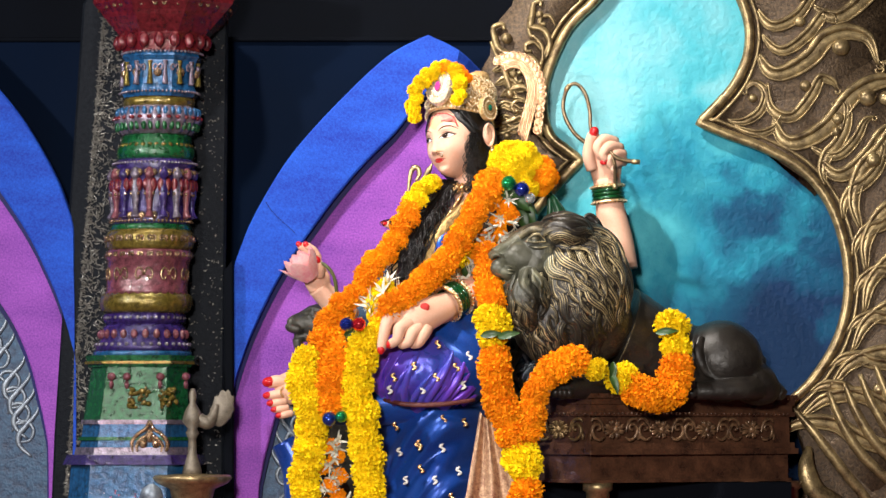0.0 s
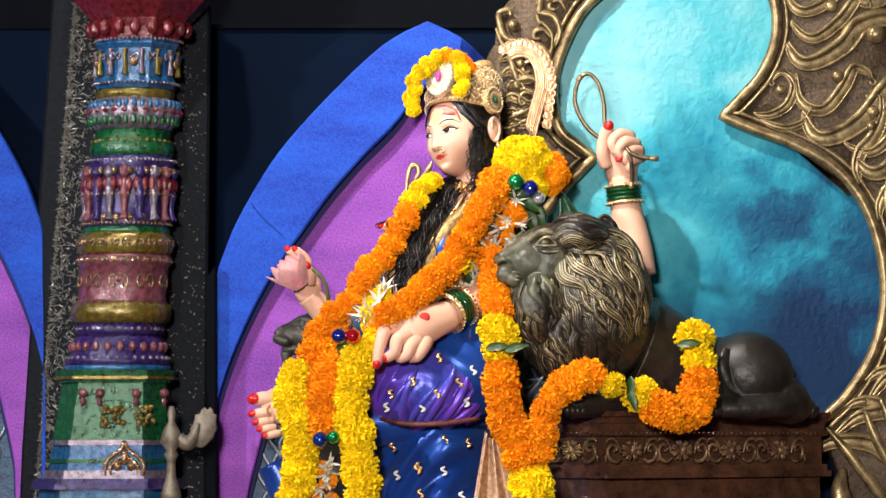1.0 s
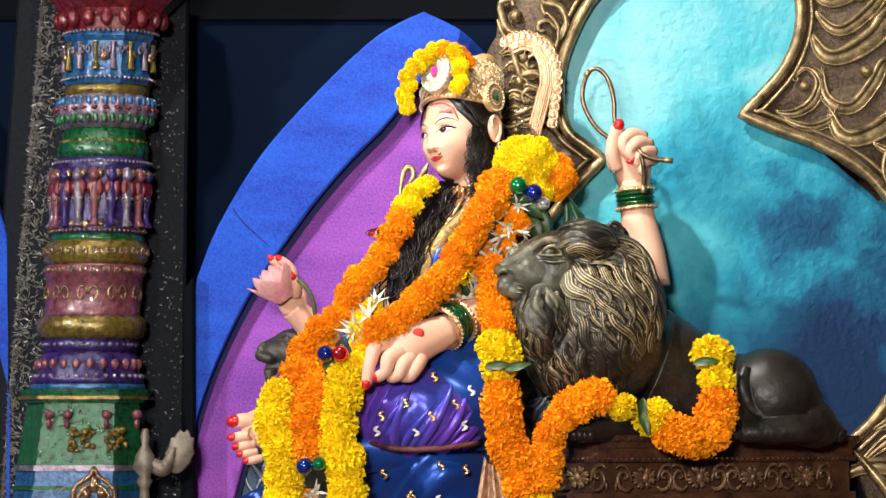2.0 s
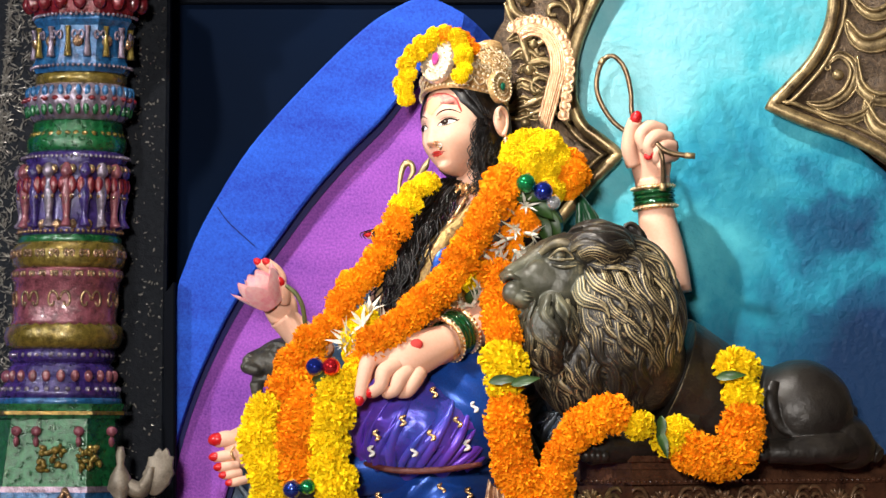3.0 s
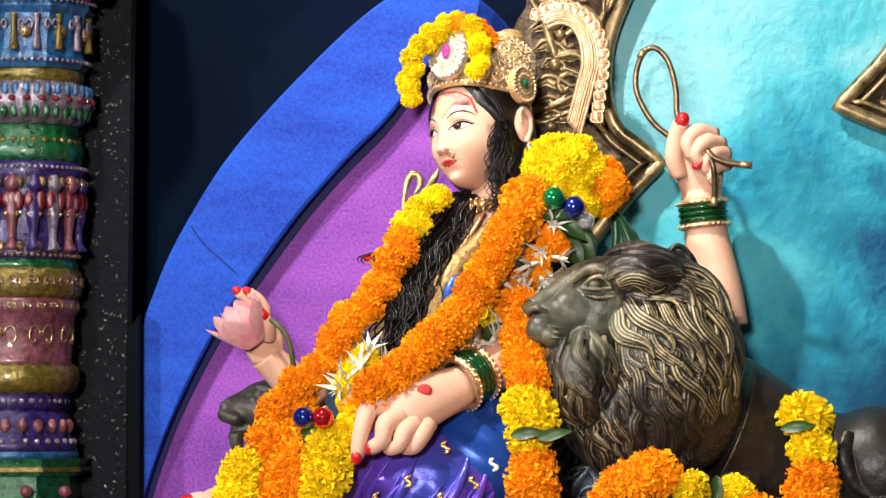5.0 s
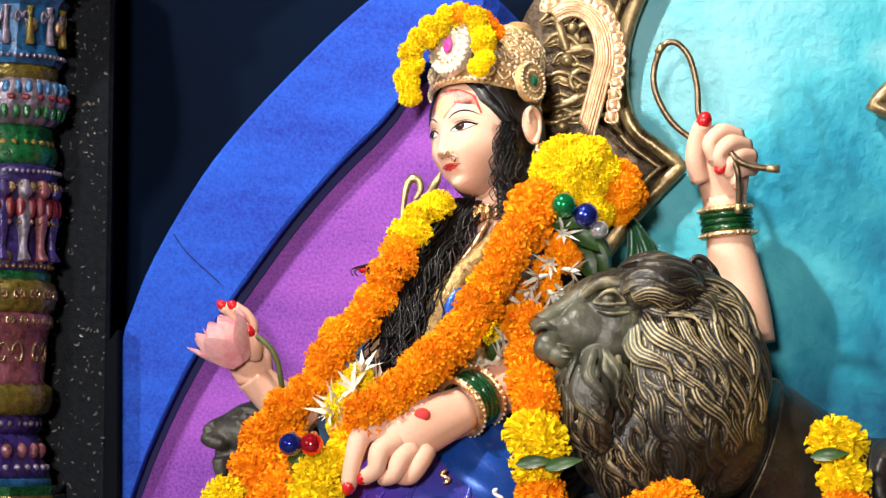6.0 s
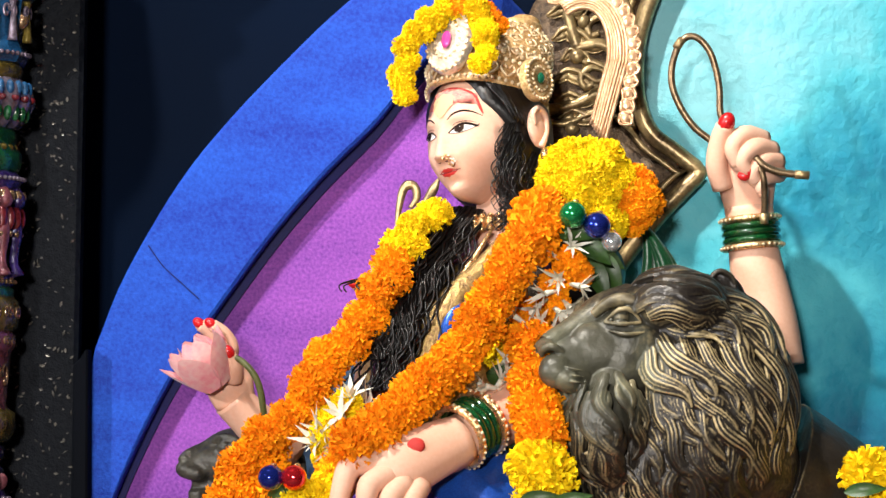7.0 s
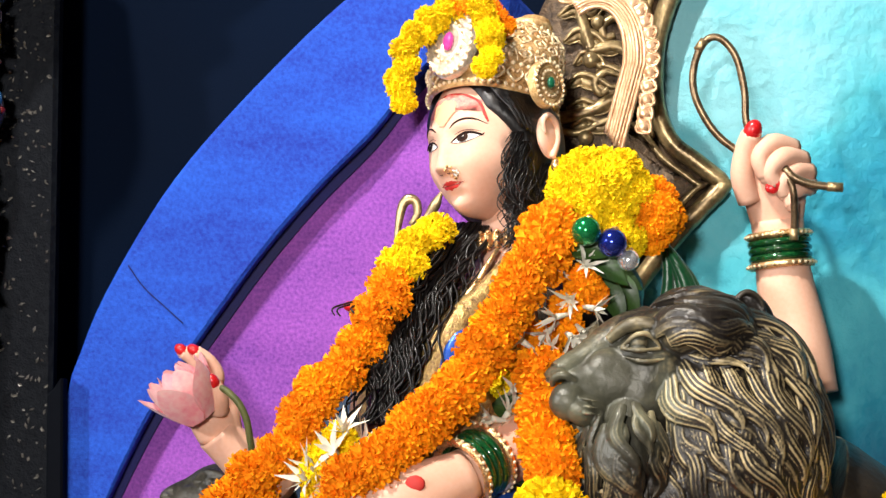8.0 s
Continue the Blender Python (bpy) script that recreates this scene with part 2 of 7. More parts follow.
setting("trim", box(Shape(), -3, 1.2, 0.325, 0.338, (-0.345, 0.33, 2.798)[2], (-0.345, 0.33, 2.813)[2]), BLACK, "dark batten along the top of the backdrop")

# ---- pointed arches of cloth-covered board ----
def arch(x_shift, label, tuck=0.0):
    """Three stepped boards of a pointed arch: blue outside, violet within, ornament in the middle."""
    cx = (-0.049, 0.13, 2.789)[0]
    outer = [(-0.049, 2.787), (-0.113, 2.758), (-0.172, 2.723), (-0.236, 2.669), (-0.3, 2.607), (-0.409, 2.493), (-0.499, 2.384), (-0.572, 2.267), (-0.626, 2.163), (-0.662, 2.066), (-0.674, 2.03), (-0.677, 1.875), (-0.681, 1.64), (-0.676, 0.815)]
    mid = [(-0.049, 2.599), (-0.09, 2.553), (-0.153, 2.47), (-0.245, 2.378), (-0.335, 2.274), (-0.408, 2.175), (-0.48, 2.073), (-0.535, 1.985), (-0.589, 1.876), (-0.633, 1.771), (-0.673, 1.64), (-0.688, 1.514), (-0.691, 0.814)]
    core = [(-0.049, 2.298), (-0.108, 2.221), (-0.172, 2.142), (-0.226, 2.074), (-0.299, 1.975), (-0.362, 1.877), (-0.426, 1.789), (-0.48, 1.704), (-0.525, 1.601), (-0.555, 1.496), (-0.584, 1.369), (-0.594, 1.261), (-0.599, 0.812)]

    def even(line, n=60):
        q = np.array(line)
        u = np.concatenate([[0], np.cumsum(np.linalg.norm(np.diff(q, axis=0), axis=1))])
        w = np.linspace(0, u[-1], n)
        return np.stack([np.interp(w, u, q[:, 0]), np.interp(w, u, q[:, 1])], 1)

    def ring(a, b, front, back, m, name, lab, parent):
        s = Shape()
        a, b = even(a), even(b)
        for side in (1, -1):
            vs, fs = [], []
            for p, q in zip(a, b):
                p, q = [(cx + side * (r[0] - cx) + x_shift, r[1]) for r in (p, q)]
                g = [(q[0] - p[0]) * 0.03, (q[1] - p[1]) * 0.03]
                g_ = min(1, max(0, (abs((p[0] + q[0]) / 2 - cx - x_shift) - 0.09) / 0.10)) if side < 0 else 0
                y0, y1 = front + tuck * g_, back + min(tuck, 0.13) * g_
                vs += [(p[0], y1, p[1]), (p[0], y0 + 0.004, p[1]), (p[0] + g[0], y0, p[1] + g[1]), (q[0] - g[0], y0, q[1] - g[1]), (q[0], y0 + 0.004, q[1]), (q[0], y1, q[1])]
            for i in range(len(a) - 1):
                fs += [(6 * i + k, 6 * i + k + 1, 6 * i + k + 7, 6 * i + k + 6) for k in range(5)]
            s.add(vs, fs)
        return part(name, s, m, parent, lab, smooth=False)

    t = thing("arch_panel", (cx + x_shift, 0.2, STAGE), label, "arch panel", "pointed arches of the backdrop")
    a2 = spline(outer, 4)
    m2, c2 = spline(mid, 4), spline(core, 4)
    ring(a2, m2, 0.115, 0.165, BLUE, "outer_band", "royal blue cloth band", t)
    ring(m2, c2, 0.165, 0.20, PURPLE, "inner_band", "violet cloth band", t)
    def between(p, q, g):
        return [tuple(u) for u in even(p) * (1 - g) + even(q) * g]

    # dark strips put in the shade each band throws on the next board
    ring(between(a2, m2, 0.97), between(m2, c2, 0.085), 0.158, 0.19, SHADOW_BLUE, "band_return", "dark blue strip laid in as shade beside the band", t)
    ring(between(m2, c2, 0.95), between(m2, c2, 1.09), 0.195, 0.215, SHADOW_BLUE, "inner_return", "dark blue strip laid in as shade beside the band", t)
    s = Shape()
    o = [(x + x_shift, z) for x, z in c2] + [(2 * cx - x + x_shift, z) for x, z in c2[::-1]]
    slab(s, o, 0.215, 0.23, 0, 0.003)
    part("ornament_panel", s, ORNAMENT, t, "dark blue panel with silver foliage relief", smooth=False)
    # silver foliage scrolls up both flanks
    s = Shape()
    for side in (-1, 1):
        for k in range(9):
            q = c2[len(c2) * (k + 9) // 22] if k < 9 else c2[-1]
            z0 = q[1] - 0.02
            x0 = (q[0] if side < 0 else 2 * cx - q[0]) + x_shift - side * 0.03
            pts = [(x0 - side * 0.055 * math.sin(a * 1.3) * (1 - a / 6), 0.212, z0 - 0.16 + 0.05 * a) for a in (0, 0.7, 1.4, 2.1, 2.8, 3.4)]
            tube(s, pts, [0.004, 0.009, 0.011, 0.009, 0.006, 0.003], 6, 0, 0.6)
            pts = [(x0 - side * (0.03 + 0.035 * math.cos(a)), 0.212, z0 - 0.08 + 0.035 * math.sin(a)) for a in (0, 1, 2, 3, 4, 5)]
            tube(s, pts, [0.003, 0.006, 0.007, 0.006, 0.005, 0.004], 6, 0, 0.6)
    part("foliage", s, SILVER, t, "silver foliage relief")
    return t


ORNAMENT = mat("blue_grey_relief", (0.05, 0.11, 0.19), 0.5, 0.2, dark=(0.012, 0.02, 0.05), scale=45, bump=1.0, fine=130)
SILVER = mat("dull_silver_paint", (0.34, 0.38, 0.42), 0.4, 0.5, dark=(0.10, 0.12, 0.16), scale=40, bump=0.4)
arch(0, "pointed arch panel of blue and violet cloth behind the statue", 0.148)
far_arch = arch(-1.765, "pointed arch panel of blue and violet cloth beside the pillar")
far_arch.location.z += 0.14
# cloth seam and small black block at the foot of the arch
s = Shape()
tube(s, [(-0.571, 0.113, 2.243), (-0.544, 0.113, 2.206), (-0.507, 0.113, 2.172), (-0.476, 0.113, 2.144)], 0.0009, 5)
tagged(part("cloth_seam", s, SHADOW_BLUE), "dark seam across the blue cloth band", "cloth seam")
s = Shape()
slab(s, [(-0.699, 2.021), (-0.672, 2.05), (-0.665, 1.281), (-0.696, 1.281)], 0.07, 0.11)
slab(s, [(-0.696, 1.263), (-0.665, 1.263), (-0.662, 0.766), (-0.693, 0.766)], 0.07, 0.11)
tagged(part("wooden_strut", s, BLACK, smooth=False), "black painted wooden strut beside the pillar", "strut")

# ---- throne back: gilt trefoil frame round a painted panel ----
throne = thing("throne_back", (0.9, 0.25, STAGE), "gilt carved trefoil throne back with a painted sky panel", "throne back")
inner = [(0.267, 1.55), (0.194, 1.714), (0.176, 1.898), (0.213, 2.081), (0.287, 2.201), (0.351, 2.284), (0.397, 2.336), (0.447, 2.386), (0.398, 2.425), (0.352, 2.464), (0.328, 2.534), (0.332, 2.636), (0.366, 2.738), (0.418, 2.832), (0.501, 2.916), (0.566, 3.009), (0.65, 3.093), (0.734, 3.121), (0.826, 3.093), (0.918, 3.013), (0.973, 2.916), (1, 2.822), (0.993, 2.729), (0.952, 2.636), (0.892, 2.566), (0.835, 2.51), (0.932, 2.469), (1.042, 2.428), (1.17, 2.354), (1.257, 2.243), (1.304, 2.1), (1.313, 1.953), (1.278, 1.806), (1.2, 1.678), (1.117, 1.596)]


def corners(pts, sharp, n):
    """A smooth line that keeps its cusps."""
    cuts = [0] + sharp + [len(pts) - 1]
    out = []
    for a, b in zip(cuts, cuts[1:]):
        out += [tuple(q) for q in spline(pts[a:b + 1], n)][:-1]
    return out + [pts[-1]]


edge = corners(inner, [7, 25], 5)
s = Shape()
slab(s, edge, 0.222, 0.25, 0, 0.002)
part("painted_panel", s, TEAL, throne, "teal and navy painted sky panel", smooth=False)


def outward(line, i, d):
    a, b = np.array(line[max(i - 2, 0)]), np.array(line[min(i + 2, len(line) - 1)])
    t = (b - a) / (np.linalg.norm(b - a) + 1e-9)
    return np.array(line[i]) + np.array((-t[1], t[0])) * d


def width(i):
    x = edge[i][0]
    return 0.21 if x < 0.3 else 0.21 + 0.27 * min(1, max(0, (x - 0.45) / 0.5))


# backing board as a strip with a scalloped outer edge
s = Shape()
vs, fs = [], []
N = len(edge)
cen = np.array(((0.673, 0.2, 2.266)[0], (0.673, 0.2, 2.266)[2]))
rimdir = []
for i in range(N):
    o = outward(edge, i, 1.0) - np.array(edge[i])
    if np.dot(o, np.array(edge[i]) - cen) < 0:
        o = o * 1.0
    rimdir.append(o)
for _ in range(6):
    rimdir = [(rimdir[max(i - 1, 0)] + rimdir[i] + rimdir[min(i + 1, N - 1)]) / 3 for i in range(N)]
rimdir = [r / np.linalg.norm(r) for r in rimdir]
SIGN = 1 if np.dot(rimdir[-8], np.array(edge[-8]) - cen) > 0 else -1
for i in range(N):
    w = width(i) * (0.93 + 0.09 * abs(math.sin(i * 0.55)))
    a = np.array(edge[i])
    b = a + SIGN * rimdir[i] * w
    m = a + SIGN * rimdir[i] * w * 0.5
    vs += [(a[0], 0.196, a[1]), (m[0], 0.186, m[1]), (b[0], 0.20, b[1]), (a[0], 0.26, a[1]), (b[0], 0.26, b[1])]
for i in range(N - 1):
    a, b = i * 5, i * 5 + 5
    fs += [(a, b, b + 1, a + 1), (a + 1, b + 1, b + 2, a + 2), (a + 2, b + 2, b + 4, a + 4), (a + 3, b + 3, b, a), (a + 4, b + 4, b + 3, a + 3)]
s.add(vs, fs)
part("carved_ground", s, GILT_GROUND, throne, "dark gilt textured ground")
s = Shape()
tube(s, [(p[0], 0.188, p[1]) for p in edge], 0.0165, 10, smooth=1)
part("rim", s, GILT, throne, "smooth gilt inner rim")
s = Shape()
tube(s, [(edge[i][0] + SIGN * rimdir[i][0] * 0.03, 0.184, edge[i][1] + SIGN * rimdir[i][1] * 0.03) for i in range(N)], 0.006, 6, smooth=1)
part("rim_bead", s, GILT, throne, "thin gilt bead")


def scroll(i, k):
    """A flame-shaped S scroll that leaves the rim and curls round a knob near the outer edge."""
    s = Shape()
    a = np.array(edge[i])
    o = SIGN * rimdir[i]
    t = np.array((-o[1], o[0])) * -SIGN
    w = width(i)
    big = 1.0 if k % 2 == 0 else 0.62

    def q(u, v, y=0.18):
        p = a + o * u * w + t * v * w
        return (p[0], y, p[1])
    v0 = 0.05
    if any(inside((g[0], g[2])) for g in (q(0.5, 0.2), q(0.9, 0.4), q(0.9, 0.6), q(0.3, 0.3), q(0.35, 0.5), q(0.12, -0.2))):
        return
    line = [q(0.10, v0 - 0.20), q(0.13, v0 + 0.04), q(0.30, v0 + 0.20), q(0.52, v0 + 0.17), q(0.72 * big + 0.08, v0 + 0.20), q(0.92 * big, v0 + 0.36), q(0.98 * big, v0 + 0.52), q(0.86 * big, v0 + 0.60), q(0.80 * big, v0 + 0.52)]
    tube(s, line, [0.004, 0.009, 0.011, 0.011, 0.012, 0.011, 0.009, 0.008, 0.006], 7, 0, 0.8)
    line2 = [q(0.12, v0 - 0.28), q(0.22, v0 - 0.05), q(0.40, v0 + 0.05), q(0.62 * big + 0.05, v0 + 0.03), q(0.84 * big, v0 + 0.12), q(0.97 * big, v0 + 0.30)]
    tube(s, line2, [0.003, 0.006, 0.007, 0.007, 0.006, 0.004], 6, 0, 0.8)
    line3 = [q(0.16, v0 + 0.34), q(0.30, v0 + 0.44), q(0.42, v0 + 0.38), q(0.40, v0 + 0.28), q(0.32, v0 + 0.30)]
    tube(s, line3, [0.003, 0.007, 0.008, 0.007, 0.006], 6, 0, 0.8)
    ob = part("scroll", s, GILT, throne)
    s = Shape()
    ball(s, q(0.74 * big, v0 + 0.40, 0.18), 0.028 * big * min(1, w / 0.4) + 0.004, n=9)
    part("knob", s, GILT, throne)
    return ob


def inside(p):
    hit = False
    for (x0, z0), (x1, z1) in zip(edge, edge[1:] + edge[:1]):
        if (z0 > p[1]) != (z1 > p[1]) and p[0] < (x1 - x0) * (p[1] - z0) / (z1 - z0) + x0:
            hit = not hit
    return hit


def flame(line, knob=None, size=1.0):
    """A raised S-shaped leaf: a thick outer stem, a thin inner one, the swelling leaf between, and a knob in its bend."""
    q = [np.array((p[0], p[-1])) for p in spline(line, 6)]
    n = len(q)
    s = Shape()
    lo, hi = [], []
    for i, p in enumerate(q):
        t = q[min(i + 1, n - 1)] - q[max(i - 1, 0)]
        t = t / (np.linalg.norm(t) + 1e-9)
        w = 0.042 * size * math.sin(math.pi * min(1, (i / (n - 1)) ** 0.8)) ** 0.7 + 0.002
        nn = np.array((t[1], -t[0]))
        lo.append(p + nn * w)
        hi.append(p)
    vs, fs = [], []
    for u, v in zip(hi, lo):
        m = (u + v) / 2
        vs += [(u[0], 0.188, u[1]), (m[0], 0.176, m[1]), (v[0], 0.188, v[1])]
    fs = [(3 * i + k, 3 * i + k + 1, 3 * i + k + 4, 3 * i + k + 3) for i in range(n - 1) for k in range(2)]
    s.add(vs, fs)
    tube(s, [(p[0], 0.180, p[1]) for p in hi], [0.0115 * size * (0.35 + 0.65 * math.sin(math.pi * (i + 1) / (n + 1))) for i in range(n)], 7, smooth=1)
    tube(s, [(p[0], 0.182, p[1]) for p in lo], [0.0055 * size * (0.4 + 0.6 * math.sin(math.pi * (i + 1) / (n + 1))) for i in range(n)], 6, smooth=1)
    e = hi[-1]
    tube(s, [(e[0] + 0.012 * size * math.sin(a) , 0.180, e[1] - 0.012 * size * (1 - math.cos(a))) for a in (0, 1, 2, 3, 4, 5)], 0.005 * size, 6)
    stem = part("flame_leaf", s, GILT, throne)
    if knob is not None:
        s = Shape()
        ball(s, (knob[0], 0.178, knob[-1]), (0.027 * size, 0.02 * size, 0.026 * size), n=10)
        part("knob", s, GILT, stem)


flame([(1.031, 2.734), (1.086, 2.685), (1.181, 2.734), (1.237, 2.799), (1.322, 2.823), (1.397, 2.789), (1.423, 2.695)], (1.297, 0.18, 2.756), 1.1)
flame([(1.076, 2.526), (1.13, 2.459), (1.233, 2.507), (1.319, 2.611), (1.404, 2.657), (1.474, 2.652), (1.501, 2.596)], (1.383, 0.18, 2.591), 1.1)
flame([(1.058, 2.639), (1.076, 2.563), (1.133, 2.541), (1.188, 2.602), (1.226, 2.663), (1.274, 2.648), (1.286, 2.62)], (1.18, 0.18, 2.63), 0.7)
flame([(0.927, 2.519), (0.976, 2.522), (1.022, 2.55), (1.041, 2.602), (1.014, 2.633), (0.983, 2.615)], (1.008, 0.18, 2.589), 0.55)
flame([(1.041, 2.799), (1.105, 2.756), (1.181, 2.808), (1.237, 2.875), (1.276, 2.86), (1.283, 2.834)], (1.163, 0.18, 2.841), 0.7)
flame([(1.029, 2.879), (1.08, 2.838), (1.155, 2.875), (1.211, 2.949), (1.285, 2.968)], (1.173, 0.18, 2.927), 0.7)
flame([(1.21, 2.894), (1.284, 2.871), (1.358, 2.921), (1.433, 2.987), (1.507, 3.005)], (1.377, 0.18, 2.968), 0.9)
flame([(1.063, 2.987), (1.137, 2.968), (1.211, 3.024), (1.286, 3.118)], None, 0.8)
flame([(1.196, 2.432), (1.271, 2.409), (1.33, 2.456), (1.368, 2.519), (1.405, 2.53)], (1.281, 0.18, 2.478), 0.6)
flame([(1.232, 2.385), (1.289, 2.352), (1.363, 2.408), (1.426, 2.489), (1.5, 2.513)], (1.399, 0.18, 2.385), 0.9)
flame([(0.948, 2.5), (1.022, 2.482), (1.077, 2.5), (1.105, 2.541)], None, 0.45)
# leaves that show inside the halo
flame([(0.169, 2.633), (0.193, 2.655), (0.224, 2.648), (0.250, 2.626), (0.276, 2.632)], (0.217, 0.18, 2.602), 0.55)
flame([(0.173, 2.555), (0.197, 2.577), (0.228, 2.570), (0.254, 2.555), (0.278, 2.566)], None, 0.50)
flame([(0.175, 2.517), (0.201, 2.533), (0.232, 2.524), (0.265, 2.535)], None, 0.45)
flame([(0.182, 2.485), (0.208, 2.502), (0.237, 2.493), (0.259, 2.506)], (0.208, 0.18, 2.467), 0.50)
flame([(0.187, 2.593), (0.202, 2.615), (0.230, 2.610), (0.241, 2.590), (0.228, 2.577)], None, 0.40)
flame([(0.160, 2.679), (0.187, 2.699), (0.217, 2.693), (0.237, 2.708)], None, 0.50)
# the same leaf repeated down the outer lobe, turning with the rim
LEAF_WAY = [(0.07, -0.34), (0.12, -0.12), (0.30, 0.06), (0.52, 0.12), (0.76, 0.26), (0.92, 0.48), (0.84, 0.60)]
for i in range(N - 27, N - 1, 4):
    p = np.array(edge[i])
    o = SIGN * rimdir[i]
    t = np.array((-o[1], o[0]))
    if t[1] < 0:
        t = -t
    for f, g in ((1.0, 0.0), (0.5, 0.24)):
        w = 0.46 * f
        pts = [tuple(p + o * (u * w) + t * (v * w + g * 0.46)) for u, v in LEAF_WAY]
        flame(pts, tuple(p + o * (0.74 * w) + t * (0.36 * w + g * 0.46)), 0.95 * (0.6 + 0.4 * f))
k = 0
for i in range(48, 62, 4):
    scroll(i, k)
    k += 1
# carved foot of the frame
for j in range(5):
    s = Shape()
    tube(s, [(1.118, 0.17, 1.594), (1.191, 0.15, 1.505), (1.28, 0.15, 1.387), (1.38, 0.16, 1.26), (1.477, 0.16, 1.08)] if j == 0 else [(p[0] + 0.05 * j, 0.17, p[2] + 0.03 * j - 0.04) for p in [(1.195, 0.17, 1.641), (1.231, 0.15, 1.55), (1.299, 0.15, 1.441), (1.408, 0.16, 1.333), (1.551, 0.16, 1.152)]], [0.008, 0.016, 0.018, 0.016, 0.012], 8)
    part("foot_scroll", s, GILT, throne)
s = Shape()
tube(s, [(1.176, 0.15, 1.459), (1.166, 0.14, 1.387), (1.196, 0.14, 1.315), (1.279, 0.15, 1.261), (1.404, 0.15, 1.153)], [0.01, 0.03, 0.034, 0.03, 0.02], 8, 0, 0.5)
part("foot_leaf", s, GILT, throne)
s = Shape()
slab(s, [(1.117, 1.601), (1.274, 1.733), (1.587, 1.879), (1.706, 1.259), (1.661, 0.754), (1.154, 0.754), (1.17, 1.441)], 0.195, 0.26)
part("foot_board", s, GILT_GROUND, throne, smooth=False)

# ---- painted pillar on a dark glitter panel ----
def paint(name, c, **kw):
    c = tuple(x * 0.72 for x in c)
    return mat(name, c, kw.pop("rough", 0.20), kw.pop("metal", 0.15), dark=tuple(x * 0.22 for x in c), scale=kw.pop("scale", 60), bump=kw.pop("bump", 1.0), coat=0.5, **kw)


P_RED, P_BLUE, P_GREEN = paint("red_enamel", (0.26, 0.02, 0.03)), paint("sky_enamel", (0.03, 0.17, 0.42)), paint("green_enamel", (0.015, 0.17, 0.05))
P_PURPLE, P_OLIVE, P_PINK = paint("violet_enamel", (0.06, 0.03, 0.20)), paint("olive_gold_enamel", (0.36, 0.26, 0.05), metal=0.5), paint("rose_enamel", (0.34, 0.10, 0.13))
P_LILAC, P_GOLD = paint("silver_lilac", (0.42, 0.34, 0.44), metal=0.5), paint("copper_gold_paint", (0.60, 0.36, 0.20), metal=0.7)

s = Shape()
slab(s, [(-1.168, 2.889), (-1.09, 3.015), (-0.701, 3.015), (-0.697, 2.719), (-0.7, 1.985), (-0.701, 1.294), (-0.698, 0.796), (-1.266, 0.796), (-1.244, 1.514)], 0.12, 0.16, 0, 0.008)
setback = tagged(part("glitter_panel", s, STONE_BLACK, smooth=False), "black panel with silver glitter flakes behind the pillar", "panel")
s = Shape()
rng = random.Random(4)
for _ in range(3600):
    z = rng.uniform((-1.415, 0.12, 1.298)[2], (-1.436, 0.12, 2.892)[2])
    u = rng.random() ** 2.6
    x0 = -1.10 - 0.125 * (2.85 - z) * 0.55
    x = x0 + u * ((-0.699, 0.12, 2.167)[0] - x0 - 0.01)
    a, l = rng.uniform(0, TAU), rng.uniform(0.003, 0.011) * (1.35 if u < 0.3 else 0.6)
    dx, dz, w = math.cos(a) * l, math.sin(a) * l, rng.uniform(0.001, 0.0032)
    tx, tz = -math.sin(a) * w, math.cos(a) * w
    s.add([(x - dx, 0.1185, z - dz), (x + tx, 0.1185 - rng.uniform(0.001, 0.006), z + tz), (x + dx, 0.1185, z + dz), (x - tx, 0.117, z - tz)], [(0, 1, 2, 3)])
FLAKE = mat("silver_flake", (0.30, 0.28, 0.25), 0.35, 0.6, scale=120, bump=0.2)
tagged(part("glitter_flakes", s, FLAKE, smooth=False), "silver glitter flakes stuck on the black panel", "glitter", kind="stuff")

pillar = thing("pillar", (-0.966, 0.03, 0.769), "round pillar of brightly painted carved tiers", "pillar")
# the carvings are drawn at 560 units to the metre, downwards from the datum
Z = lambda v: 2.083 + (441 - v) / 557.5
AX = lambda z: ((-0.894, 0.03, 2.776)[0] - (Z(60) - z) * 0.058, 0.03)
K = 1 / 560


TIER = [None]


def tier(name, profile, m, segs=36, lobes=0, depth=0.0, turn=0.0, label=""):
    """profile: (radius, height) downwards, both on the pillar's own scale."""
    s = Shape()
    lathe(s, AX, [(r * K, Z(v)) for r, v in profile], segs, 0, lobes, depth, turn, 0.8)
    TIER[0] = part(name, s, m, pillar, label, smooth=segs > 12)
    return TIER[0]


def beads(name, v, r, size, n, m, flat=1.0):
    s = Shape()
    x, y = AX(Z(v))
    for k in range(n):
        a = math.pi + math.pi * (k + 0.5) / n
        ball(s, (x + r * K * math.cos(a), y + r * K * math.sin(a) * 0.8, Z(v)), (size * K, size * K * 0.6, size * K * flat), n=6)
    return part(name, s, m, TIER[0])


